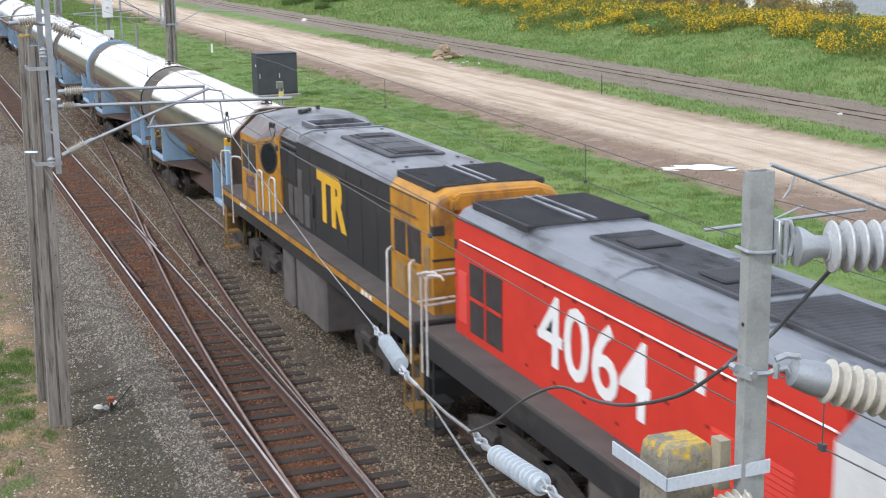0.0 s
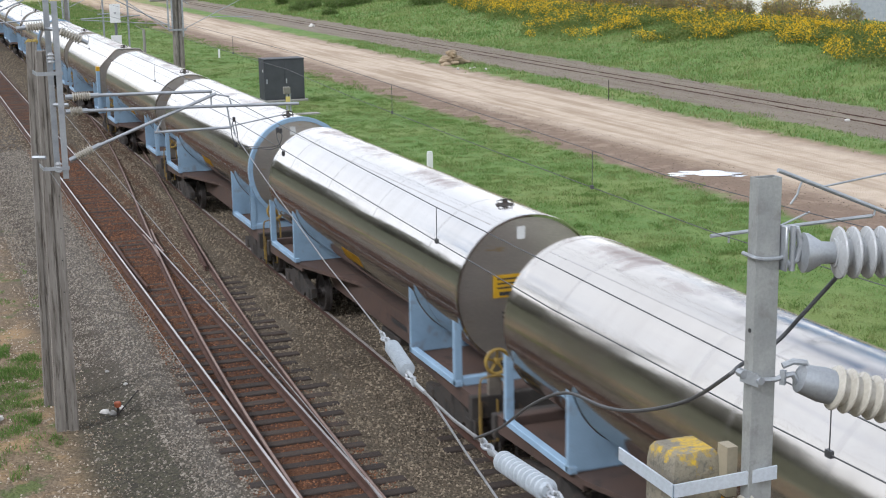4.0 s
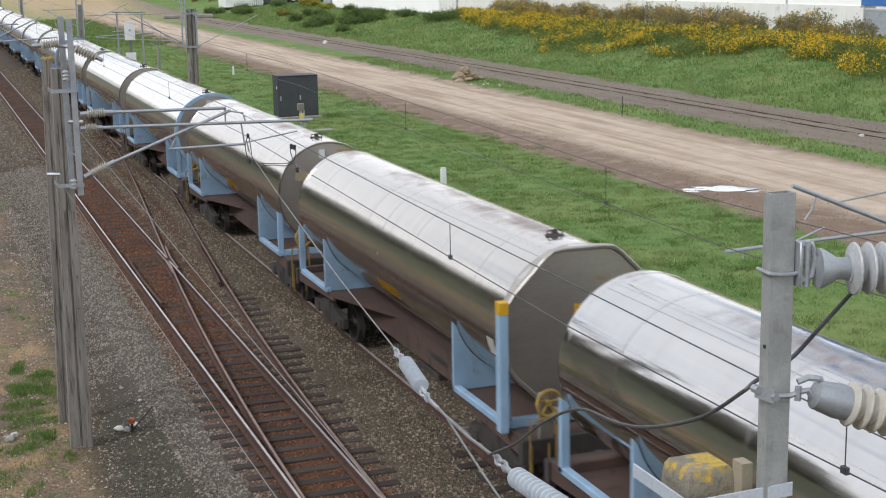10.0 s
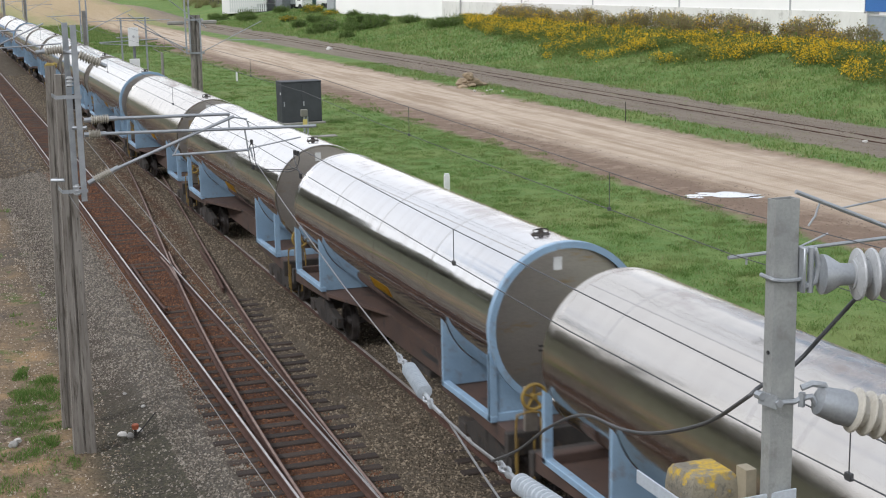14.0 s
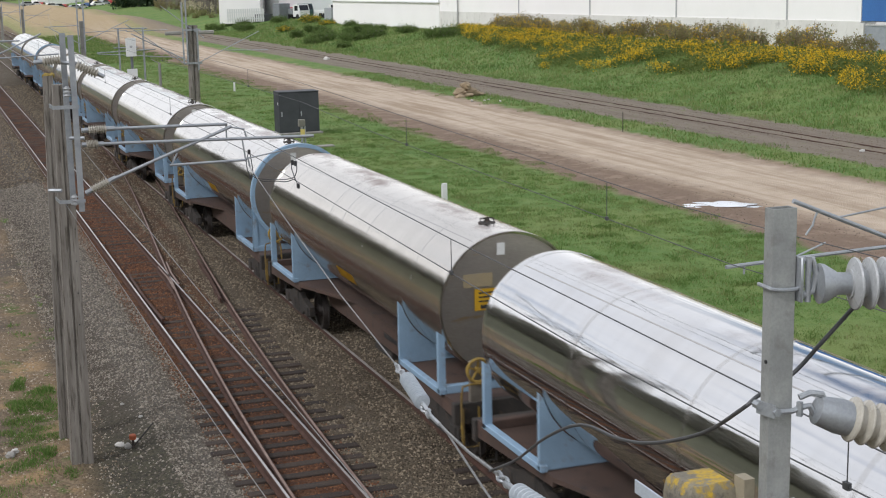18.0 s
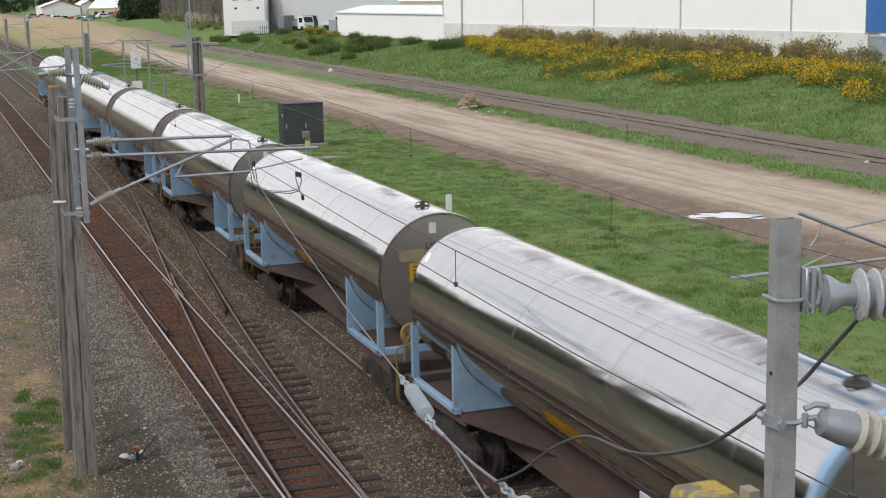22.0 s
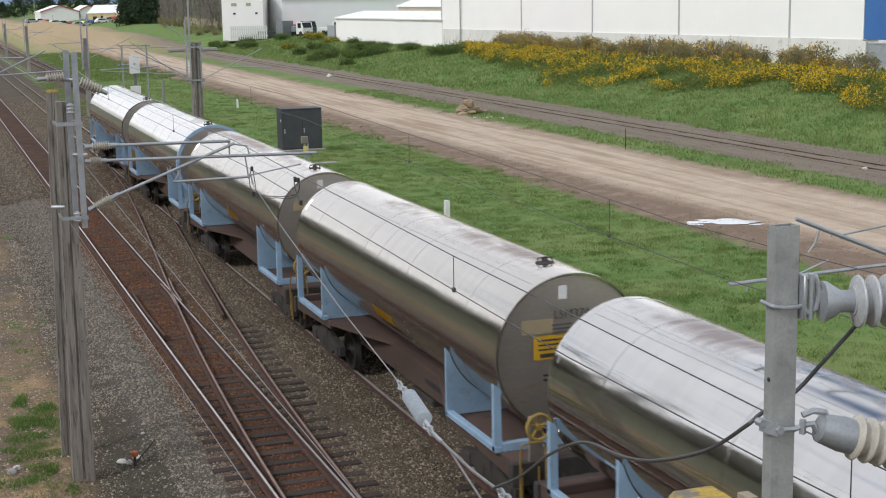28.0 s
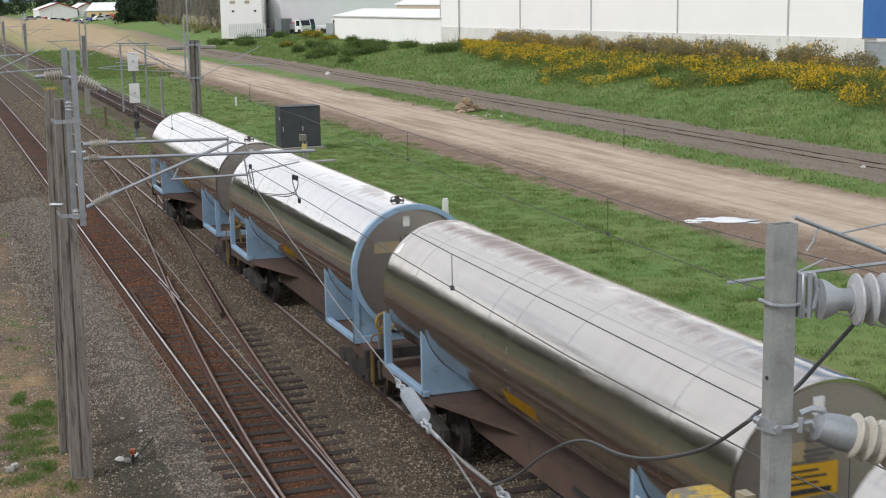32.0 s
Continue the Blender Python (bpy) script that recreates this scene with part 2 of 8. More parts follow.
def box(bm, x0, x1, y0, y1, z0, z1, bev=0.0, mi=0):
    vs = [bm.verts.new((x, y, z)) for x in (x0, x1) for y in (y0, y1) for z in (z0, z1)]
    fs = [bm.faces.new([vs[i] for i in q]) for q in ((0, 1, 3, 2), (4, 6, 7, 5), (0, 4, 5, 1), (2, 3, 7, 6), (0, 2, 6, 4), (1, 5, 7, 3))]
    for f in fs:
        f.material_index = mi
    if bev:
        es = list({e for f in fs for e in f.edges})
        bmesh.ops.bevel(bm, geom=es, offset=bev, segments=1, affect="EDGES")
    return bm


def cyl(bm, p, q, r, seg=10, r2=None, cap=True, mi=0):
    p, q = Vector(p), Vector(q)
    d = (q - p).normalized()
    u = d.orthogonal().normalized()
    v = d.cross(u)
    r2 = r if r2 is None else r2
    ra = [bm.verts.new(p + r * (math.cos(a) * u + math.sin(a) * v)) for a in (2 * math.pi * i / seg for i in range(seg))]
    rb = [bm.verts.new(q + r2 * (math.cos(a) * u + math.sin(a) * v)) for a in (2 * math.pi * i / seg for i in range(seg))]
    for i in range(seg):
        bm.faces.new((ra[i], ra[(i + 1) % seg], rb[(i + 1) % seg], rb[i])).material_index = mi
    if cap:
        bm.faces.new(ra[::-1]).material_index = mi
        bm.faces.new(rb).material_index = mi
    return bm


def lathe(bm, p, q, prof, seg=20, mi=0, caps=True):
    """Revolves prof, pairs of (share of the way from p to q in metres, radius), about the line from p towards q."""
    p, q = Vector(p), Vector(q)
    d = (q - p).normalized()
    u = d.orthogonal().normalized()
    v = d.cross(u)
    rings = []
    for s, r in prof:
        c = p + d * s
        rings.append([bm.verts.new(c + max(r, 1e-4) * (math.cos(a) * u + math.sin(a) * v)) for a in (2 * math.pi * i / seg for i in range(seg))])
    for a, b in zip(rings, rings[1:]):
        for i in range(seg):
            bm.faces.new((a[i], a[(i + 1) % seg], b[(i + 1) % seg], b[i])).material_index = mi
    if caps:
        bm.faces.new(rings[0][::-1])
        bm.faces.new(rings[-1])
    return bm


def tube(bm, pts, r, seg=8, mi=0):
    pts = [Vector(p) for p in pts]
    rings = []
    u = None
    for i, p in enumerate(pts):
        d = (pts[min(i + 1, len(pts) - 1)] - pts[max(i - 1, 0)]).normalized()
        u = (u - d * u.dot(d)).normalized() if u else d.orthogonal().normalized()
        v = d.cross(u)
        rings.append([bm.verts.new(p + r * (math.cos(a) * u + math.sin(a) * v)) for a in (2 * math.pi * k / seg for k in range(seg))])
    for a, b in zip(rings, rings[1:]):
        for k in range(seg):
            bm.faces.new((a[k], a[(k + 1) % seg], b[(k + 1) % seg], b[k])).material_index = mi
    bm.faces.new(rings[0][::-1]).material_index = mi
    bm.faces.new(rings[-1]).material_index = mi
    return bm


def eased(pts, n=6):
    """Points of a smooth curve through pts."""
    v = [Vector(p) for p in pts]
    v = [2 * v[0] - v[1], *v, 2 * v[-1] - v[-2]]
    out = []
    for a, b, c, d in zip(v, v[1:], v[2:], v[3:]):
        for i in range(n):
            k = i / n
            out.append(0.5 * (2 * b + (c - a) * k + (2 * a - 5 * b + 4 * c - d) * k * k + (3 * b - a - 3 * c + d) * k ** 3))
    return out + [v[-2]]


def prism(bm, outline, axis, a, b, mi=0):
    """Extrudes a flat outline (pairs) from a to b along axis x, y or z."""
    def put(uv, w):
        u, v = uv
        return {"x": (w, u, v), "y": (u, w, v), "z": (u, v, w)}[axis]
    ra = [bm.verts.new(put(p, a)) for p in outline]
    rb = [bm.verts.new(put(p, b)) for p in outline]
    n = len(outline)
    for i in range(n):
        bm.faces.new((ra[i], ra[(i + 1) % n], rb[(i + 1) % n], rb[i])).material_index = mi
    bm.faces.new(ra[::-1]).material_index = mi
    bm.faces.new(rb).material_index = mi
    bmesh.ops.recalc_face_normals(bm, faces=bm.faces[-(n + 2):])
    return bm


def B():
    return bmesh.new()


# ---- ground: one sheet to the horizon ----
T1, T2, T3, HALF = 5.40, 8.80, 14.45, 0.5685


def smooth01(v):
    v = min(max(v, 0.0), 1.0)
    return v * v * (3 - 2 * v)


def ground_z(x, y):
    z = -0.30
    z += 0.125 * smooth01((x - 2.6) / 1.3) * (1 - smooth01((x - 10.2) / 1.2))
    # ballast heaped over the sleeper ends beyond the near stretch
    z += 0.05 * smooth01((y - 25.5) / 2) * (1 - smooth01((x - 4.5) / 0.3)) * smooth01((x - 3.2) / 0.8)
    z += 0.023 * smooth01((y - 25) / 7) * smooth01((x - 4.4) / 0.2) * (1 - smooth01((x - 6.5) / 0.4))
    z += 0.06 * smooth01((y - 20) / 4) * smooth01((x - 7.2) / 0.4) * (1 - smooth01((x - 10.2) / 0.6))
    z += 0.045 * smooth01((y - 33) / 3) * smooth01((x - 6.3) / 0.3) * (1 - smooth01((x - 7.6) / 0.4))
    z += 0.115 * smooth01((x - 12.7) / 0.7) * (1 - smooth01((x - 15.6) / 0.9))
    z += 0.08 * smooth01((x - 33.6) / 1.2) * (1 - smooth01((x - 36.4) / 1.4))
    z += 1.75 * smooth01((x - 43.6) / 15.5)
    # scrubby bank added out of view, for the dark skyline mirrored in the tanks
    z += 6.8 * smooth01((-8 - x) / 17) * smooth01((y + 30) / 20) * (1 - smooth01((y - 300) / 100))
    if y > 230:
        z += (2.2 + 0.9 * noise.noise((x * 0.13, y * 0.045, 7))) * smooth01((y - 230) / 60) * (1 - smooth01((y - 420) / 120)) * smooth01((x - 14) / 7) * (1 - smooth01((x - 36) / 14))
    rough = 0.05 if (x > 16.5 and not 25 < x < 33) or x < 2.3 else 0.016
    z += rough * (noise.noise((x * 0.8, y * 0.8, 0)) + 0.7 * noise.noise((x * 2.6, y * 2.6, 5)))
    if 25 < x < 33.5:
        z -= 0.05 * (math.exp(-((x - 27.6) / 0.35) ** 2) + math.exp(-((x - 29.3) / 0.35) ** 2) + math.exp(-((x - 31.0) / 0.3) ** 2)) * (0.6 + noise.noise((x, y * 0.1, 3)))
    return z


def steps(*spans):
    out = []
    for a, b, s in spans:
        n = max(1, round((b - a) / s))
        out += [a + (b - a) * i / n for i in range(n)]
    return out + [spans[-1][1]]


gx = steps((-2500, -300, 550), (-300, -40, 52), (-40, -4, 3), (-4, 17, 0.3), (17, 62, 0.5), (62, 90, 2), (90, 300, 30), (300, 3000, 540))
gy = steps((-200, -20, 45), (-20, 12, 4), (12, 60, 0.5), (60, 120, 0.8), (120, 220, 2), (220, 600, 8), (600, 4600, 250))
gverts = [(x, y, ground_z(x, y)) for y in gy for x in gx]
nx = len(gx)
gfaces = [(j * nx + i, j * nx + i + 1, (j + 1) * nx + i + 1, (j + 1) * nx + i) for j in range(len(gy) - 1) for i in range(nx - 1)]


def ground_material():
    m, nt, b = nodes_of("ground_cover")
    geo = nt.nodes.new("ShaderNodeNewGeometry")
    pos = geo.outputs["Position"]
    sep = nt.nodes.new("ShaderNodeSeparateXYZ")
    nt.links.new(pos, sep.inputs[0])
    n_edge = noise_node(nt, pos, 0.9, 6, 0.65)
    n_big = noise_node(nt, pos, 0.18, 5)
    n_mid = noise_node(nt, pos, 1.3, 5, 0.6)
    n_fine = noise_node(nt, pos, 9.0, 4, 0.6)
    n_grain = noise_node(nt, pos, 45.0, 3)
    stone = nt.nodes.new("ShaderNodeTexVoronoi")
    stone.inputs["Scale"].default_value = 15.0
    nt.links.new(pos, stone.inputs["Vector"])
    stone2 = nt.nodes.new("ShaderNodeTexVoronoi")
    stone2.inputs["Scale"].default_value = 34.0
    nt.links.new(pos, stone2.inputs["Vector"])
    sc = nt.nodes.new("ShaderNodeSeparateColor")
    nt.links.new(stone.outputs["Color"], sc.inputs[0])

    def band(x0, x1, soft, amp):
        xn = math_node(nt, "ADD", sep.outputs["X"], math_node(nt, "MULTIPLY_ADD", n_edge, amp, -amp / 2))
        lo = ramp_node(nt, xn, x0 - soft, x0 + soft)
        hi = ramp_node(nt, xn, x1 - soft, x1 + soft)
        return math_node(nt, "MULTIPLY", lo, math_node(nt, "SUBTRACT", 1.0, hi))

    def stones(c_dark, c_light):
        c = mix_node(nt, sc.outputs[0], c_dark, c_light)
        c = mix_node(nt, ramp_node(nt, n_fine, 0.35, 0.7), c, tuple(0.55 * (p + q) for p, q in zip(c_dark, c_light)))
        return mix_node(nt, math_node(nt, "MULTIPLY", ramp_node(nt, stone.outputs["Distance"], 0.030, 0.055), 0.6), c, tuple(0.35 * p for p in c_dark))

    # grass, with yellowed and lush patches
    grass = mix_node(nt, ramp_node(nt, n_mid, 0.34, 0.66), (0.105, 0.190, 0.046), (0.165, 0.240, 0.070))
    grass = mix_node(nt, math_node(nt, "MULTIPLY", ramp_node(nt, n_fine, 0.4, 0.72), 0.5), grass, (0.070, 0.140, 0.024))
    grass = mix_node(nt, math_node(nt, "MULTIPLY", ramp_node(nt, n_big, 0.46, 0.64), 0.5), grass, (0.215, 0.245, 0.080))
    sand = stones((0.200, 0.142, 0.084), (0.52, 0.395, 0.255))
    sand = mix_node(nt, math_node(nt, "MULTIPLY", ramp_node(nt, n_edge, 0.52, 0.62), 0.6), sand, (0.40, 0.265, 0.135))
    sand = mix_node(nt, math_node(nt, "MULTIPLY", ramp_node(nt, n_big, 0.48, 0.62), 0.7), sand, stones((0.085, 0.078, 0.068), (0.22, 0.205, 0.18)))
    sand = mix_node(nt, math_node(nt, "MULTIPLY", ramp_node(nt, n_mid, 0.58, 0.66), 0.8), sand, (0.085, 0.125, 0.032))
    grey = stones((0.080, 0.064, 0.047), (0.185, 0.152, 0.114))
    grey = mix_node(nt, math_node(nt, "MULTIPLY", ramp_node(nt, n_mid, 0.58, 0.7), 0.5), grey, (0.055, 0.065, 0.026))
    ballast = stones((0.110, 0.096, 0.078), (0.265, 0.236, 0.196))
    brown = stones((0.082, 0.064, 0.042), (0.275, 0.223, 0.155))
    brown = mix_node(nt, math_node(nt, "MULTIPLY", ramp_node(nt, n_edge, 0.52, 0.66), 0.6), brown, stones((0.15, 0.125, 0.092), (0.34, 0.29, 0.225)))
    brown = mix_node(nt, math_node(nt, "MULTIPLY", ramp_node(nt, n_mid, 0.58, 0.70), 0.5), brown, (0.060, 0.050, 0.036))
    rusty = stones((0.056, 0.028, 0.017), (0.168, 0.080, 0.043))
    rusty = mix_node(nt, math_node(nt, "MULTIPLY", ramp_node(nt, n_mid, 0.45, 0.59), 0.8), rusty, stones((0.13, 0.052, 0.022), (0.27, 0.125, 0.055)))
    road = mix_node(nt, ramp_node(nt, n_mid, 0.3, 0.7), (0.555, 0.46, 0.355), (0.46, 0.365, 0.27))
    streak = nt.nodes.new("ShaderNodeMapping")
    streak.inputs["Scale"].default_value = (1.6, 0.09, 1)
    nt.links.new(pos, streak.inputs["Vector"])
    n_rut = noise_node(nt, streak.outputs[0], 1.0, 5, 0.6)
    road = mix_node(nt, math_node(nt, "MULTIPLY", ramp_node(nt, n_rut, 0.45, 0.64), 0.75), road, (0.30, 0.22, 0.145))
    damp = mix_node(nt, n_fine, (0.165, 0.112, 0.078), (0.255, 0.185, 0.135))
    damp = mix_node(nt, math_node(nt, "MULTIPLY", ramp_node(nt, n_mid, 0.5, 0.65), 0.5), damp, (0.36, 0.28, 0.20))
    track_gravel = mix_node(nt, n_fine, (0.175, 0.145, 0.108), (0.26, 0.222, 0.172))
    track_gravel = mix_node(nt, math_node(nt, "MULTIPLY", ramp_node(nt, n_rut, 0.45, 0.62), 0.6), track_gravel, (0.15, 0.12, 0.095))
    track_gravel = mix_node(nt, math_node(nt, "MULTIPLY", ramp_node(nt, n_mid, 0.60, 0.70), 0.4), track_gravel, grass)
    col = sand
    # unseen bank ground, its tone lightened for the tanks' reflection
    col = mix_node(nt, band(-3000, -3.6, 0.5, 1.5), col, mix_node(nt, n_mid, (0.120, 0.130, 0.080), (0.190, 0.180, 0.125)))
    col = mix_node(nt, band(2.35, 12.2, 0.35, 1.3), col, grey)
    col = mix_node(nt, band(3.35, 4.3, 0.25, 0.7), col, ballast)
    # dark mossy soil round the foot of the mast
    soil = math_node(nt, "MULTIPLY", band(2.2, 3.75, 0.3, 1.4), math_node(nt, "SUBTRACT", 1.0, ramp_node(nt, math_node(nt, "MULTIPLY_ADD", n_edge, 5.0, sep.outputs["Y"]), 27.0, 31.0)))
    col = mix_node(nt, math_node(nt, "MULTIPLY", soil, 0.85), col, mix_node(nt, ramp_node(nt, n_fine, 0.4, 0.65), (0.042, 0.038, 0.028), (0.085, 0.080, 0.050)))
    col = mix_node(nt, band(4.35, 10.6, 0.2, 0.4), col, brown)
    col = mix_node(nt, band(4.62, 6.2, 0.16, 0.4), col, rusty)
    # brown ballast also inside the crossover, along a line that leans from one track to the other
    lean = math_node(nt, "SUBTRACT", sep.outputs["X"], math_node(nt, "MULTIPLY_ADD", sep.outputs["Y"], 0.075, 3.15))
    lo = math_node(nt, "MULTIPLY", ramp_node(nt, lean, -1.0, -0.6), math_node(nt, "SUBTRACT", 1.0, ramp_node(nt, lean, 0.6, 1.0)))
    lo = math_node(nt, "MULTIPLY", lo, band(5.0, 8.6, 0.3, 0.3))
    col = mix_node(nt, math_node(nt, "MULTIPLY", lo, 0.8), col, rusty)
    col = mix_node(nt, math_node(nt, "MULTIPLY", band(10.7, 12.4, 0.3, 1.4), ramp_node(nt, n_mid, 0.42, 0.6)), col, grass)
    col = mix_node(nt, band(12.3, 16.4, 0.3, 0.8), col, brown)
    col = mix_node(nt, band(16.3, 2000, 0.3, 0.9), col, grass)
    col = mix_node(nt, band(24.6, 34.5, 0.3, 1.9), col, damp)
    col = mix_node(nt, band(27.7, 34.0, 0.8, 2.2), col, road)
    col = mix_node(nt, band(37.3, 44.1, 0.35, 1.8), col, track_gravel)
    far_y = ramp_node(nt, math_node(nt, "MULTIPLY_ADD", n_big, 60.0, sep.outputs["Y"]), 225, 300)
    far_x = math_node(nt, "MULTIPLY", ramp_node(nt, sep.outputs["X"], 14, 20), math_node(nt, "SUBTRACT", 1.0, ramp_node(nt, sep.outputs["X"], 33, 44)))
    col = mix_node(nt, math_node(nt, "MULTIPLY", far_y, far_x), col, mix_node(nt, n_mid, (0.36, 0.27, 0.15), (0.45, 0.35, 0.21)))
    nt.links.new(col, b.inputs["Base Color"])
    b.inputs["Roughness"].default_value = 0.92
    b.inputs["Specular IOR Level"].default_value = 0.25
    h = math_node(nt, "ADD", math_node(nt, "MULTIPLY", stone.outputs["Distance"], -0.9), math_node(nt, "MULTIPLY", n_grain, 0.5))
    bp = nt.nodes.new("ShaderNodeBump")
    bp.inputs["Strength"].default_value = 0.9
    bp.inputs["Distance"].default_value = 0.06
    nt.links.new(h, bp.inputs["Height"])
    nt.links.new(bp.outputs["Normal"], b.inputs["Normal"])
    return m


g_me = bpy.data.meshes.new("ground")
g_me.from_pydata(gverts, [], gfaces)
g_me.materials.append(ground_material())
for p in g_me.polygons:
    p.use_smooth = True
tagged(new("ground", g_me), "rail yard ground of gravel, grass and a dirt road", "ground", kind="structure")


# ---- tracks ----
RAIL_PROFILE = [(-0.065, -0.15), (0.065, -0.15), (0.065, -0.135), (0.012, -0.115), (0.012, -0.045), (0.032, -0.035), (0.032, -0.004), (0.020, 0.0), (-0.020, 0.0), (-0.032, -0.004), (-0.032, -0.035), (-0.012, -0.045), (-0.012, -0.115), (-0.065, -0.135)]


def rail(parent, path, top, label=""):
    """A flat-bottomed rail swept along points (x, y), head at z = 0."""
    bm = B()
    rings = []
    for i, (x, y) in enumerate(path):
        x0, y0 = path[max(i - 1, 0)]
        x1, y1 = path[min(i + 1, len(path) - 1)]
        d = Vector((x1 - x0, y1 - y0)).normalized()
        rings.append([bm.verts.new((x + u * d.y, y - u * d.x, z)) for u, z in RAIL_PROFILE])
    n = len(RAIL_PROFILE)
    for a, b in zip(rings, rings[1:]):
        for k in range(n):
            f = bm.faces.new((a[k], a[(k + 1) % n], b[(k + 1) % n], b[k]))
            f.material_index = 1 if k == 7 or (top is RAIL_WORN and 5 < k < 9) else 0
    bm.faces.new(rings[0][::-1])
    bm.faces.new(rings[-1])
    bmesh.ops.recalc_face_normals(bm, faces=bm.faces)
    return part("rail", bm, [RAIL_SIDE, top], parent, label)


def straight(x, y0, y1):
    return [(x, y0), (x, y1)]


def xover(y, side):
    """Where the rails of the crossover lie: side -1 left, 1 right."""
    return T1 + side * HALF + (T2 - T1) * smooth01((y - 15.0) / 60.0)


track_1 = thing("track_1", "rusty-bedded running line on half-buried timber sleepers", "railway track", kind="structure")
track_2 = thing("track_2", "ballasted running line under the milk train", "railway track", kind="structure")
track_3 = thing("track_3", "ballasted siding beside the grass", "railway track", kind="structure")
crossover = thing("crossover", "rusty crossover rails joining the two lines", "railway track", kind="structure")
siding = thing("siding", "disused rusty siding in grey gravel", "railway track", kind="structure")
for tr, cx, top, y0, y1 in ((track_1, T1, RAIL_TOP, 8, 420), (track_2, T2, RAIL_WORN, 4, 420), (track_3, T3, RAIL_TOP, 20, 420)):
    for s in (-1, 1):
        rail(tr, straight(cx + s * HALF, y0, y1), top)
for s in (-1, 1):
    span = [15.5 + 0.75 * i for i in range(80)]
    if s > 0:
        rail(crossover, [(xover(y, s), y) for y in span if y > 15.5], RAIL_DULL)
    else:
        rail(crossover, [(xover(y, s), y) for y in span], RAIL_DULL)
# check rails and the wings of the crossing
rail(crossover, [(T1 - HALF + 0.10 + 0.05 * abs(y - 36) ** 2 / 9, y) for y in (33.2, 34.2, 36, 37.8, 38.8)], RAIL_SIDE)
rail(crossover, [(xover(y, 1) - 0.10 - 0.05 * abs(y - 37.5) ** 2 / 9, y) for y in (34.8, 35.8, 37.5, 39.2, 40.2)], RAIL_SIDE)
rail(crossover, [(T1 + HALF - 0.09, 39.6), (T1 + HALF - 0.085, 38.0), (xover(36.4, -1) - 0.02, 36.4)], RAIL_DULL)
rail(crossover, [(xover(40.2, -1) + 0.09, 40.2), (xover(38.6, -1) + 0.085, 38.6), (T1 + HALF + 0.05, 37.0)], RAIL_DULL)
for s in (-1, 1):
    rail(siding, [(41.0 + s * HALF, y) for y in (20, 120, 260)], RAIL_SIDE)
for ob in siding.children:
    ob.location.z = -0.262


def sleeper_mesh(length):
    bm = B()
    box(bm, -length / 2, length / 2, -0.11, 0.11, -0.27, -0.135, 0.015)
    return mesh_of("sleeper", bm, SLEEPER)


SLEEPER_MESHES = {round(k * 0.2, 1): sleeper_mesh(k * 0.2) for k in range(10, 31)}


def lay_sleeper(parent, x0, x1, y):
    n = min(max(round((x1 - x0) / 0.2) * 0.2, 2.0), 6.0)
    cx = (x0 + x1) / 2 + random.uniform(-0.06, 0.06)
    return share("sleeper", SLEEPER_MESHES[round(n, 1)], parent, (cx, y + random.uniform(-0.03, 0.03), random.uniform(-0.026, -0.004)), random.uniform(-0.012, 0.012))


y = 16.2
while y < 150:
    x1 = T1 + 1.07
    if y < 47:
        x1 = max(x1, xover(y, 1) + 0.5 + (0.15 if int(y * 3) % 3 else 0))
    lay_sleeper(track_1, T1 - 1.1, x1, y)
    y += 0.555
y = 16.4
while y < 118:
    x0 = T2 - 1.06
    if 47 < y < 74:
        x0 = min(x0, xover(y, -1) - 0.5)
    lay_sleeper(track_2, x0, T2 + 1.06, y)
    y += 0.56
y = 70.0
while y < 150:
    lay_sleeper(track_3, T3 - 1.06, T3 + 1.06, y)
    y += 0.6


# ---- the train ----
RAIL_R = 0.43


def wheelset(parent, y, x_half=0.52):
    ws = B()
    for s in (-1, 1):
        lathe(ws, (s * (x_half - 0.02), 0, 0), (s * (x_half + 0.2), 0, 0), [(0, 0.46), (0.03, 0.46), (0.035, 0.43), (0.135, 0.425), (0.135, 0.36), (0.10, 0.33), (0.08, 0.15), (0.15, 0.13), (0.15, 0.0)], 20)
    cyl(ws, (-x_half - 0.3, 0, 0), (x_half + 0.3, 0, 0), 0.07, 10)
    return part("wheelset", ws, WHEEL, parent, smooth=True, loc=(0, y, RAIL_R))


def bogie(parent, yc, base=1.75):
    bm = B()
    for s in (-1, 1):
        x0, x1 = sorted((s * 0.80, s * 0.92))
        prism(bm, [(-base / 2 - 0.25, 0.36), (-base / 2 - 0.25, 0.56), (-0.5, 0.66), (-0.35, 0.74), (0.35, 0.74), (0.5, 0.66), (base / 2 + 0.25, 0.56), (base / 2 + 0.25, 0.36), (base / 2 - 0.25, 0.40), (0.42, 0.26), (-0.42, 0.26), (-base / 2 + 0.25, 0.40)], "x", x0, x1)
        for k in (-1, 1):
            box(bm, x0 - 0.03, x1 + 0.03, k * base / 2 - 0.14, k * base / 2 + 0.14, 0.32, 0.55, 0.02)
        for k in (-0.16, 0.0, 0.16):
            cyl(bm, ((x0 + x1) / 2 + 0.02 * s, k, 0.30), ((x0 + x1) / 2 + 0.02 * s, k, 0.60), 0.065, 8)
    box(bm, -0.95, 0.95, -0.2, 0.2, 0.55, 0.78, 0.03)
    bg = part("bogie", bm, DARK, parent, loc=(0, yc, 0))
    wheels = [wheelset(bg, k * base / 2) for k in (-1, 1)]
    return bg, wheels


TANK_R, TANK_L, TANK_Z, DECK = 1.22, 11.8, 2.60, 1.18


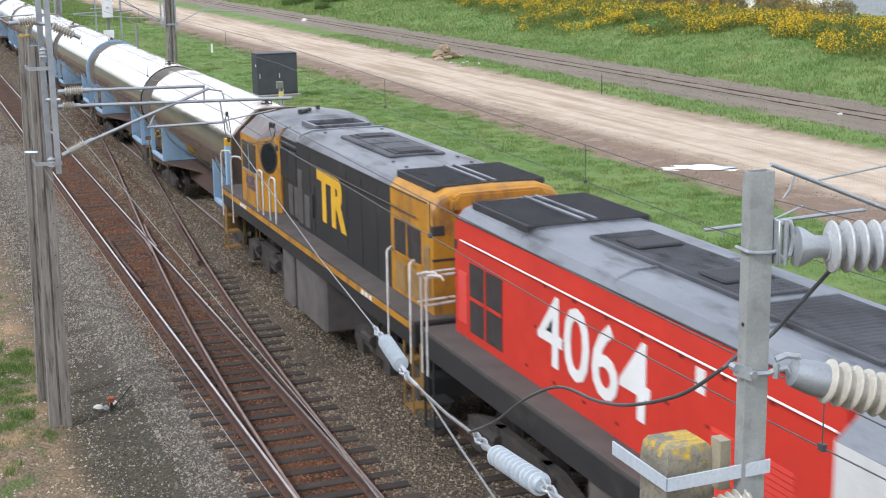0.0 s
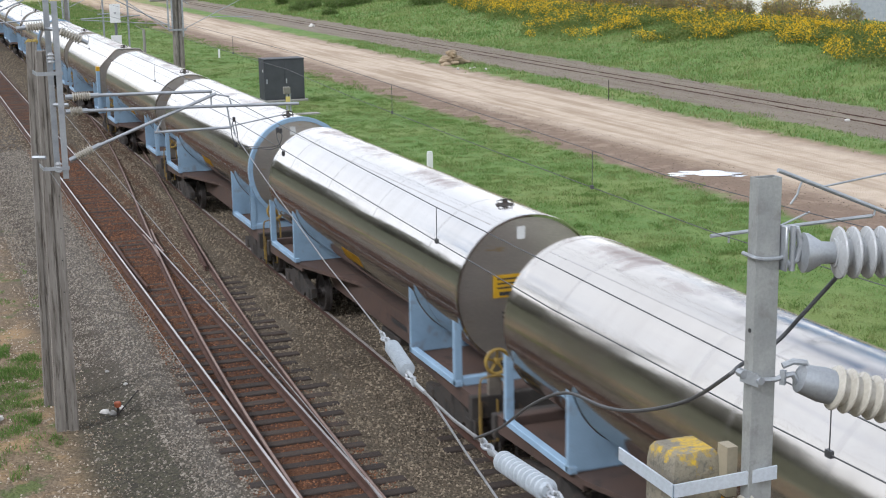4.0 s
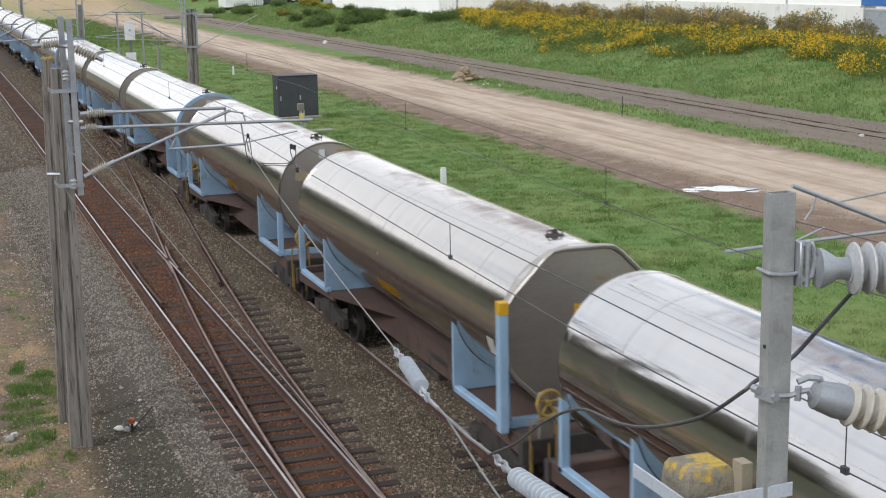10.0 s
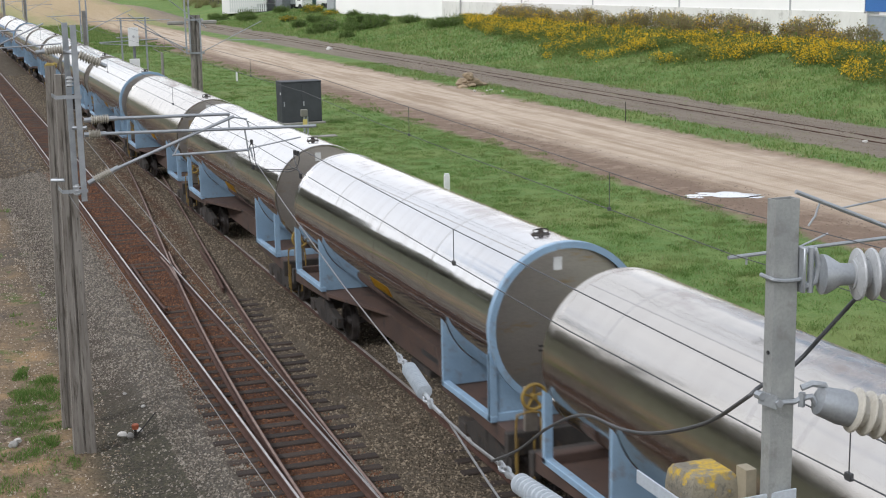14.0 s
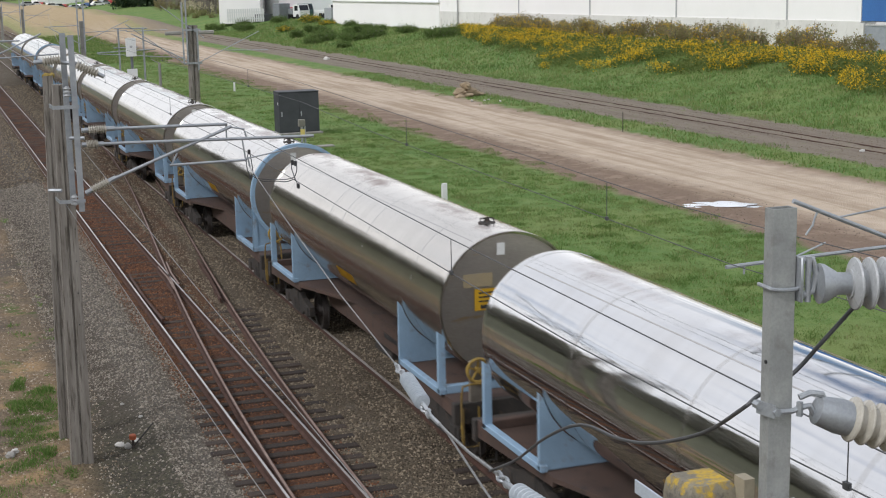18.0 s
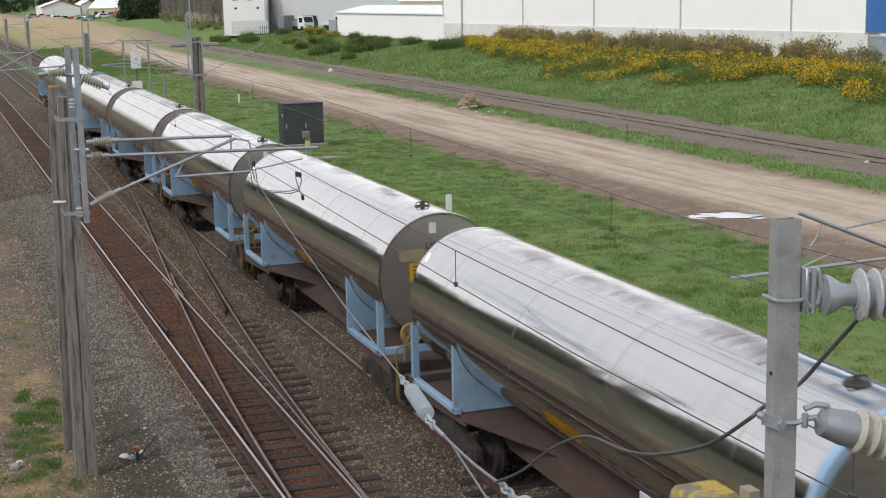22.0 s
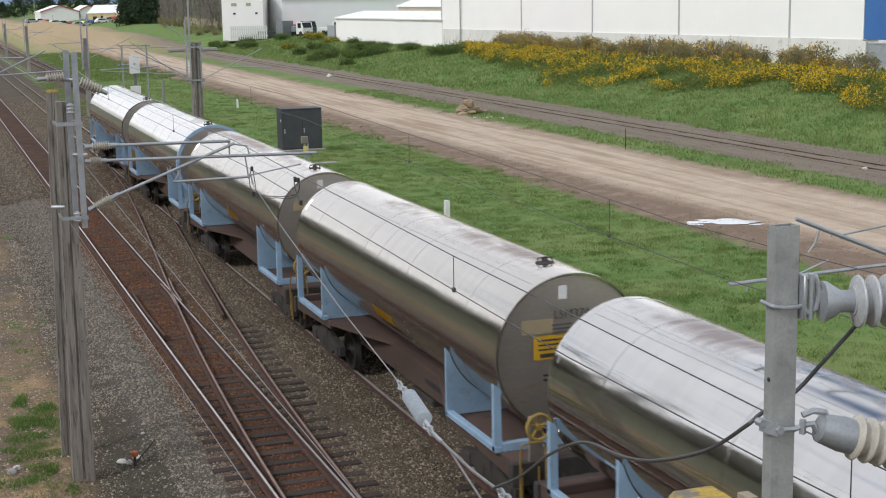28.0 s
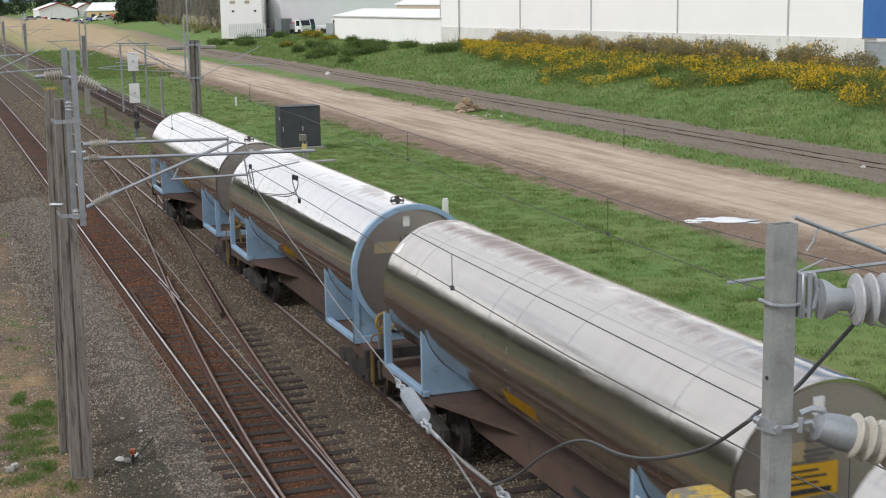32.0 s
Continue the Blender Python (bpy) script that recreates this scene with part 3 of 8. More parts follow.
STEP_YELLOW = surf("grimy_yellow", (0.30, 0.19, 0.03), (0.14, 0.095, 0.04), 5, 0.7, 0, 0.1, 60)


def make_wagon():
    wg = thing("flat_wagon", "rust-brown skeletal container flat wagon under a milk tank", "rail wagon", group="milk tank wagons")
    bm = B()
    # deck plate: wide over the bogies, waisted to a spine
    out = [(-1.15, -6.3), (1.15, -6.3), (1.15, -3.5), (0.5, -1.4), (0.5, 1.4), (1.15, 3.5), (1.15, 6.3), (-1.15, 6.3), (-1.15, 3.5), (-0.5, 1.4), (-0.5, -1.4), (-1.15, -3.5)]
    prism(bm, out, "z", DECK - 0.09, DECK - 0.02)
    part("deck", bm, RUST_DECK, wg)
    for s in (-1, 1):
        for k in (-1, 1):
            bm = B()
            x0, x1 = sorted((s * 1.15, s * 1.10))
            prism(bm, [(k * 6.3, DECK - 0.30), (k * 6.3, DECK - 0.088), (k * 3.5, DECK - 0.088), (k * 3.5, DECK - 0.16)], "x", x0, x1)
            part("side_sill", bm, RUST_DECK, wg)
    bm = B()
    for s in (-1, 1):
        x0, x1 = sorted((s * 0.40, s * 0.48))
        prism(bm, [(-4.2, DECK - 0.094), (-3.3, DECK - 0.55), (3.3, DECK - 0.55), (4.2, DECK - 0.094)], "x", x0, x1)
    box(bm, -0.4, 0.4, -3.2, 3.2, DECK - 0.54, DECK - 0.5)
    part("spine", bm, RUST_DECK, wg)
    for k in (-1, 1):
        bm = B()
        box(bm, -1.2, 1.2, min(k * 6.28, k * 6.42), max(k * 6.28, k * 6.42), DECK - 0.38, DECK - 0.02, 0.015)
        part("headstock", bm, DARK, wg)
    for k in (-1, 1):
        bm = B()
        box(bm, -0.1, 0.1, min(k * 6.42, k * 6.87), max(k * 6.42, k * 6.87), 0.72, 0.88, 0.03)
        box(bm, -0.17, 0.17, min(k * 6.74, k * 6.86), max(k * 6.74, k * 6.86), 0.66, 0.94, 0.03)
        part("coupler", bm, DARK, wg)
        bm = B()
        tube(bm, [(0.4, k * 6.42, 0.8), (0.42, k * 6.6, 0.55), (0.42, k * 6.8, 0.5)], 0.025, 6)
        part("brake_hose", bm, BLACK, wg)
        for s in (-1, 1):
            bm = B()
            tube(bm, [(s * 1.05, k * 6.44, DECK - 0.1), (s * 1.05, k * 6.44, 0.42), (s * 0.78, k * 6.44, 0.42), (s * 0.78, k * 6.44, DECK - 0.1)], 0.018, 6)
            part("step_iron", bm, STEP_YELLOW if k < 0 else DARK, wg)
    bm = B()
    box(bm, -0.485, -0.48, -1.5, -0.55, DECK - 0.36, DECK - 0.26)
    part("slot", bm, BLACK, wg)
    bm = B()
    box(bm, -0.486, -0.482, -2.7, -1.9, DECK - 0.42, DECK - 0.30)
    part("data_panel", bm, YELLOW, wg, "faded yellow data panel")
    bm = B()
    cyl(bm, (0.2, -1.2, 0.42), (0.2, 0.2, 0.42), 0.16, 12)
    box(bm, -0.35, 0.0, -0.6, 0.5, 0.32, 0.46, 0.02)
    part("brake_gear", bm, DARK, wg)
    # handbrake: dished wheel on a stand, with a guard hoop
    HX, HY, HZ = -0.80, -6.47, 1.70
    bm = B()
    tube(bm, [(HX + 0.19 * math.cos(a), HY - 0.02, HZ + 0.19 * math.sin(a)) for a in (2 * math.pi * i / 20 for i in range(21))], 0.026, 8)
    for a in (0.3, 1.55, 2.81, 4.07, 5.32):
        cyl(bm, (HX, HY + 0.02, HZ), (HX + 0.19 * math.cos(a), HY - 0.02, HZ + 0.19 * math.sin(a)), 0.02, 6)
    cyl(bm, (HX, HY - 0.04, HZ), (HX, HY + 0.10, HZ), 0.045, 10)
    part("handbrake_wheel", bm, surf("handbrake_yellow", (0.42, 0.28, 0.05), (0.24, 0.16, 0.05), 6, 0.7), wg, "grimy yellow handbrake wheel", smooth=True)
    bm = B()
    box(bm, HX - 0.12, HX + 0.10, HY + 0.06, HY + 0.13, DECK - 0.1, HZ + 0.14, 0.015)
    part("handbrake_stand", bm, surf("handbrake_stand_grey", (0.24, 0.21, 0.17), (0.16, 0.14, 0.115), 4, 0.7), wg, "grimy grey-brown stand")
    bm = B()
    tube(bm, eased([(HX - 0.30, HY - 0.04, 0.55), (HX - 0.30, HY - 0.04, 1.35), (HX - 0.22, HY - 0.06, 1.48), (HX + 0.02, HY - 0.06, 1.48), (HX + 0.10, HY - 0.04, 1.35), (HX + 0.10, HY - 0.04, 0.55)], 4), 0.018, 6)
    part("guard_hoop", bm, STEP_YELLOW, wg, "thin grimy yellow hoop", smooth=True)
    # end ladder and deck clutter
    for k in (-1, 1):
        bm = B()
        for s in (-1, 1):
            cyl(bm, (0.9 + 0.2 * s, k * 6.45, 0.45), (0.9 + 0.2 * s, k * 6.45, 1.75), 0.016, 6)
        for q in range(5):
            cyl(bm, (0.7, k * 6.45, 0.55 + 0.27 * q), (1.1, k * 6.45, 0.55 + 0.27 * q), 0.013, 6)
        part("end_ladder", bm, WHEEL, wg, "grey steel ladder")
    for k in (-1, 1):
        bg, wh = bogie(wg, k * 4.75)
    return wg


def arc_pts(r, a0, a1, n):
    return [(r * math.cos(radians(a0 + (a1 - a0) * i / n)), r * math.sin(radians(a0 + (a1 - a0) * i / n))) for i in range(n + 1)]


def write(parent, text, size, loc, rot, material, name="lettering", depth=0.0025, bold=0.0):
    """Lettering as a mesh, centred at loc, from the built-in font."""
    cu = bpy.data.curves.new(name, "FONT")
    cu.body, cu.size, cu.extrude, cu.align_x, cu.align_y, cu.resolution_u = text, size, depth, "CENTER", "CENTER", 3
    cu.offset = bold
    tmp = bpy.data.objects.new(name, cu)
    me = bpy.data.meshes.new_from_object(tmp)
    bpy.data.objects.remove(tmp)
    bpy.data.curves.remove(cu)
    me.materials.clear()
    me.materials.append(material)
    ob = new(name, me)
    ob.parent = parent
    ob.matrix_basis = pose(*loc, *rot)
    return ob


FADED = surf("faded_ochre_plate", (0.44, 0.35, 0.20), (0.36, 0.30, 0.20), 3, 0.5, 0.3, 0.04, 40)
INK = surf("faded_black_ink", (0.075, 0.07, 0.068), (0.12, 0.11, 0.105), 9, 0.6)


def make_tank(style, number=""):
    """style: plain, ring (blue end ring), frame (eight-sided end frame). The origin lies on the wagon deck."""
    desc = {"plain": "long stainless steel milk tank in pale blue cradles", "ring": "mirror-bright milk tank with a pale blue end ring", "frame": "stainless milk tank with an eight-sided end frame"}[style[0]]
    tk = thing("milk_tank", desc, "tank container", group="milk tanks")
    steel = {"s": STEEL, "d": STEEL_DULL, "b": STEEL_BRIGHT}[style[1]]
    az = TANK_Z - DECK
    end_mat = END_BROWN if style[0] == "frame" and 2 not in style else END_STEEL
    L2 = TANK_L / 2
    bm = B()
    lathe(bm, (0, -L2, 0), (0, L2, 0), [(0.05, TANK_R - 0.05), (0.05, TANK_R - 0.035), (0.0, TANK_R - 0.03), (0.0, TANK_R), (0.04, TANK_R + 0.006), (0.05, TANK_R + 0.006), (0.15, TANK_R + 0.006), (0.16, TANK_R + 0.006), (0.166, TANK_R), (0.175, TANK_R), (0.2, TANK_R)] + [(0.2 + (TANK_L - 0.4) * i / 8, TANK_R) for i in range(1, 8)] + [(TANK_L - 0.2, TANK_R), (TANK_L - 0.175, TANK_R), (TANK_L - 0.166, TANK_R), (TANK_L - 0.16, TANK_R + 0.006), (TANK_L - 0.15, TANK_R + 0.006), (TANK_L - 0.05, TANK_R + 0.006), (TANK_L - 0.04, TANK_R + 0.006), (TANK_L, TANK_R), (TANK_L, TANK_R - 0.03), (TANK_L - 0.05, TANK_R - 0.035), (TANK_L - 0.05, TANK_R - 0.05)], 72, caps=False)
    part("shell", bm, steel, tk, smooth=True, loc=(0, 0, az))
    for k in (-1, 1):
        bm = B()
        lathe(bm, (0, k * (L2 - 0.06), 0), (0, k * L2, 0), [(-0.02, TANK_R - 0.034), (0.0, TANK_R - 0.034), (0.012, TANK_R * 0.6), (0.015, 0.0)], 48)
        part("end_plate", bm, end_mat, tk, "dull steel end plate", smooth=True, loc=(0, 0, az))
    # saddles: cross plates cut to the tank, and end posts with side rails
    blue = SKY_BLUE
    for k in (-1, 1):
        for yy in (k * 3.78, k * 5.80):
            for s in (-1, 1):
                bm = B()
                thin = abs(yy) > 5
                if thin:
                    prism(bm, [(s * 1.24, 0.02), (s * 1.24, az - 0.36), (s * 1.13, az - 0.44), (s * 1.12, 0.02)], "y", yy - 0.05, yy + 0.05)
                    nm = "end_post"
                else:
                    out = [(s * 1.24, 0.02), (s * 1.24, az - 0.28)] + [(s * px, az + pz) for px, pz in arc_pts(TANK_R + 0.012, -17, -84, 9)] + [(s * 0.12, 0.02)]
                    prism(bm, out, "y", yy - 0.035, yy + 0.035)
                    nm = "saddle"
                part(nm, bm, blue, tk, "pale blue painted steel")
        for s in (-1, 1):
            bm = B()
            x0, x1 = sorted((s * 1.24, s * 1.12))
            y0, y1 = sorted((k * 3.72, k * 5.86))
            box(bm, x0, x1, y0, y1, 0.0, 0.10, 0.01)
            part("side_rail", bm, blue, tk, "pale blue painted steel")
        bm = B()
        y0, y1 = sorted((k * 5.73, k * 5.85))
        box(bm, -1.12, 1.12, y0, y1, 0.0, 0.14, 0.01)
        part("end_rail", bm, blue if k < 0 else RUST_DECK, tk)
    # top valve and hatch
    bm = B()
    lathe(bm, (0, -L2 + 0.95, TANK_R - 0.03), (0, -L2 + 0.95, TANK_R + 0.2), [(0, 0.15), (0.036, 0.15), (0.04, 0.09), (0.055, 0.07), (0.06, 0.05), (0.10, 0.045), (0.105, 0.0)], 16)
    tube(bm, [(-0.13, -L2 + 0.95, TANK_R), (-0.12, -L2 + 0.95, TANK_R + 0.07), (0.0, -L2 + 0.95, TANK_R + 0.085), (0.12, -L2 + 0.95, TANK_R + 0.07), (0.13, -L2 + 0.95, TANK_R)], 0.012, 6)
    part("top_valve", bm, DARK, tk, "dark valve on the crown", loc=(0, 0, az))
    # weld seams: lap joints round the shell and one along its shoulder
    for q in {"d": (-4.4, -1.5, 0.15, 1.05, 4.4), "s": (-4.4, -1.48, 1.48, 4.4), "b": (-2.95, 0.0, 2.95)}[style[1]]:
        bm = B()
        lathe(bm, (0, q - 0.02, 0), (0, q + 0.02, 0), [(0.004, TANK_R - 0.004), (0.004, TANK_R + 0.0012), (0.036, TANK_R + 0.0012), (0.036, TANK_R - 0.004)], 72, caps=False)
        part("hoop_seam", bm, SEAM, tk, smooth=True, loc=(0, 0, az))
    for ang in (118, 62):
        bm = B()
        c, d = math.cos(radians(ang)), math.sin(radians(ang))
        prism(bm, [((TANK_R - 0.003) * c - 0.012 * d, (TANK_R - 0.003) * d + 0.012 * c), ((TANK_R + 0.0015) * c - 0.010 * d, (TANK_R + 0.0015) * d + 0.010 * c), ((TANK_R + 0.0015) * c + 0.010 * d, (TANK_R + 0.0015) * d - 0.010 * c), ((TANK_R - 0.003) * c + 0.012 * d, (TANK_R - 0.003) * d - 0.012 * c)], "y", -L2 + 0.18, L2 - 0.18)
        part("lap_seam", bm, SEAM, tk, loc=(0, 0, az))
    # placards
    bm = B()
    box(bm, -0.20, -0.06, -L2 + 0.028, -L2 + 0.036, 0.84, 1.04)
    part("placard", bm, WHITE, tk, "small white placard", loc=(0, 0, az))
    if style[0] == "plain" or style[0] == "ring" and len(style) > 2:
        bm = B()
        box(bm, -0.60, 0.14, -L2 + 0.030, -L2 + 0.036, -0.06, 0.30)
        yp = part("warning_plate", bm, YELLOW, tk, "yellow warning plate", loc=(0, 0, az))
        bm = B()
        for i in range(3):
            box(bm, -0.53, -0.10 + 0.1 * (i % 2), -L2 + 0.026, -L2 + 0.030, 0.22 - 0.07 * i, 0.245 - 0.07 * i)
        box(bm, -0.50, 0.06, -L2 + 0.026, -L2 + 0.030, -0.03, 0.03)
        part("text_bar", bm, BLACK, yp)
    bm = B()
    # a sticker on the shell's flank, bent round it
    for a, b in ((0, 1), (1, 2)):
        q = [(TANK_R + 0.004) * Vector((math.cos(radians(200 + 5.5 * j)), math.sin(radians(200 + 5.5 * j)))) for j in (a, b)]
        vs = [bm.verts.new((q[i].x, yy, q[i].y)) for i, yy in ((0, 0.45), (1, 0.45), (1, -0.67), (0, -0.67))]
        bm.faces.new(vs)
    bmesh.ops.solidify(bm, geom=bm.faces[:], thickness=0.003)
    part("side_sticker", bm, YELLOW, tk, "yellow warning sticker", loc=(0, 0, az))
    if number or style[1] == "d":
        bm = B()
        box(bm, -0.80, -0.28, -L2 + 0.030, -L2 + 0.034, 0.34, 0.56)
        part("faded_plate", bm, FADED, tk, "faded ochre plate", loc=(0, 0, az))
    if number:
        write(tk, number, 0.185, (0.02, -L2 + 0.026, az + 0.60), (90, 0, 0), INK)
        bm = B()
        for i in range(3):
            box(bm, -0.30, 0.02 + 0.06 * (i % 2), -L2 + 0.026, -L2 + 0.031, 0.44 - 0.06 * i, 0.465 - 0.06 * i)
        part("text_bar", bm, INK, tk, loc=(0, 0, az))
    bm = B()
    for i in range(2):
        box(bm, -0.45, -0.2, -L2 + 0.026, -L2 + 0.031, -0.32 - 0.07 * i, -0.29 - 0.07 * i)
    part("text_bar", bm, BLACK, tk, loc=(0, 0, az))
    if style[0] == "ring":
        bm = B()
        lathe(bm, (0, -L2 - 0.03, 0), (0, -L2 + 0.1, 0), [(0.12, TANK_R + 0.004), (0.12, TANK_R + 0.05), (0, TANK_R + 0.05), (0, TANK_R - 0.05), (0.055, TANK_R - 0.05)], 64, caps=False)
        part("end_ring", bm, SKY_BLUE, tk, "pale blue end ring", smooth=True, loc=(0, 0, az))
        for s in (-1, 1):
            bm = B()
            prism(bm, [(s * 1.24, 0.05), (s * 1.24, az - 0.1), (s * 1.10, az - 0.45), (s * 0.86, 0.62), (s * 0.55, 0.40), (s * 0.55, 0.05)], "y", -5.83, -5.78)
            part("end_gusset", bm, SKY_BLUE, tk, "pale blue painted steel")
    if style[0] == "frame":
        bm = B()
        rings = []
        for flat, yy in ((1.165, -L2 - 0.03), (1.185, -L2 - 0.075), (1.222, -L2 - 0.08), (1.236, -L2 - 0.065), (1.236, -L2 + 0.02), (1.215, -L2 + 0.12), (0.0, -L2 + 0.26)):
            ring = []
            for i in range(48):
                a = radians(7.5 * i)
                r = min(flat / math.cos((a + math.pi / 8) % (math.pi / 4) - math.pi / 8), flat * 1.06) if flat else TANK_R + 0.004
                ring.append(bm.verts.new((r * math.cos(a), yy, r * math.sin(a))))
            rings.append(ring)
        bm.faces.new(rings[0])
        for a, b in zip(rings, rings[1:]):
            for i in range(48):
                bm.faces.new((a[i], b[i], b[(i + 1) % 48], a[(i + 1) % 48]))
        bmesh.ops.recalc_face_normals(bm, faces=bm.faces)
        part("end_frame", bm, end_mat, tk, "eight-sided end frame", loc=(0, 0, az))
        bm = B()
        box(bm, -0.14, 0.56, -L2 - 0.040, -L2 - 0.032, 0.02, 0.38)
        fp = part("warning_plate", bm, YELLOW, tk, "yellow warning plate", loc=(0, 0, az))
        bm = B()
        for i in range(2):
            box(bm, -0.08, 0.36 + 0.1 * i, -L2 - 0.045, -L2 - 0.040, 0.31 - 0.06 * i, 0.33 - 0.06 * i)
        for i in range(6):
            box(bm, -0.07 + 0.1 * i, 0.0 + 0.1 * i, -L2 - 0.045, -L2 - 0.040, 0.06, 0.19)
        part("text_bar", bm, BLACK, fp)
        bm = B()
        for a, b in ((0, 1), (1, 2)):
            q = [(TANK_R + 0.006) * Vector((math.cos(radians(188 + 6 * j)), math.sin(radians(188 + 6 * j)))) for j in (a, b)]
            vs = [bm.verts.new((q[i].x, yy, q[i].y)) for i, yy in ((0, -L2 + 0.75), (1, -L2 + 0.75), (1, -L2 + 0.5), (0, -L2 + 0.5))]
            bm.faces.new(vs)
        bmesh.ops.solidify(bm, geom=bm.faces[:], thickness=0.004)
        part("flank_plate", bm, WHITE, tk, "small white plate", loc=(0, 0, az))
        for s in (-1, 1):
            bm = B()
            box(bm, s * 1.28 - 0.07, s * 1.28 + 0.07, -L2 - 0.10, -L2 + 0.06, 0.0, az + 0.5, 0.01)
            part("corner_post", bm, SKY_BLUE if s < 0 else DARK, tk)
            bm = B()
            box(bm, s * 1.28 - 0.074, s * 1.28 + 0.074, -L2 - 0.104, -L2 + 0.064, az + 0.34, az + 0.53, 0.01)
            part("corner_plate", bm, YELLOW, tk, "yellow corner plate")
    return tk


# ---- locomotives: a hood with side walkways, cab at one end ----
LOCO_RED = surf("loco_red", (0.58, 0.036, 0.020), (0.50, 0.031, 0.018), 1.2, 0.45, 0, 0.05, 50, (0.24, 0.05, 0.035), (0.66, 0.82))
LOCO_GREY = surf("loco_charcoal", (0.017, 0.017, 0.018), (0.028, 0.027, 0.026), 1.0, 0.55, 0, 0.08, 40, (0.060, 0.050, 0.041), (0.58, 0.78))
LOCO_YELLOW = surf("loco_yellow", (0.48, 0.225, 0.014), (0.38, 0.17, 0.016), 1.2, 0.5, 0, 0.06, 40, (0.15, 0.08, 0.04), (0.50, 0.70), stretch=(1.6, 1.6, 0.6))
LOCO_ROOF = surf("loco_roof_grey", (0.17, 0.18, 0.20), (0.105, 0.11, 0.12), 1.2, 0.38, 0.2, 0.1, 40, (0.035, 0.035, 0.037), (0.50, 0.68), stretch=(1.0, 0.35, 1.0))
SOOT = surf("sooty_roof_grille", (0.018, 0.018, 0.02), (0.04, 0.04, 0.042), 2.0, 0.7, 0, 0.4, 70)
WALKWAY = surf("worn_walkway", (0.085, 0.070, 0.062), (0.065, 0.054, 0.048), 2.0, 0.85, 0, 0.2, 40)
GLASS = surf("cab_window_glass", (0.012, 0.014, 0.016), (0.02, 0.022, 0.025), 2.0, 0.06, 0, 0.0, 30)
GRILLE = surf("dark_radiator", (0.045, 0.035, 0.032), (0.025, 0.022, 0.02), 3.0, 0.7, 0, 0.3, 60)


LATCH = surf("grimy_red_latch", (0.16, 0.016, 0.012), (0.12, 0.014, 0.01))


def louvres(parent, x, y0, y1, z0, z1, n, material):
    for i in range(n):
        bm = B()
        za = z0 + (z1 - z0) * i / n
        prism(bm, [(x, za), (x + (0.022 if x > 0 else -0.022), za), (x, za + (z1 - z0) / n * 0.8)], "y", y0, y1)
        part("louvre", bm, material, parent)


ROOF_PALE = surf("pale_blue_grey_roof", (0.205, 0.22, 0.24), (0.135, 0.145, 0.16), 1.1, 0.42, 0.15, 0.08, 40, (0.045, 0.045, 0.05), (0.50, 0.66), stretch=(0.9, 0.3, 0.9))
ROOF_SOOT = surf("soot_smeared_roof", (0.035, 0.035, 0.038), (0.10, 0.105, 0.115), 1.3, 0.65, 0, 0.15, 50, (0.02, 0.02, 0.022), (0.5, 0.65), stretch=(1, 0.4, 1))
LOUVRE_GREY = surf("dusty_louvre", (0.07, 0.062, 0.055), (0.05, 0.044, 0.04), 3, 0.7)
GRIMY_YELLOW = surf("grimy_louvre_yellow", (0.27, 0.15, 0.03), (0.17, 0.10, 0.035), 4, 0.6, 0, 0.1, 40)
RAIL_PAINT = surf("grimy_white_paint", (0.62, 0.61, 0.57), (0.46, 0.44, 0.40), 4, 0.5, 0, 0.05, 50, (0.22, 0.15, 0.11), (0.56, 0.7))
TR_YELLOW = surf("lettering_yellow", (0.74, 0.43, 0.02), (0.66, 0.37, 0.02), 2, 0.5)


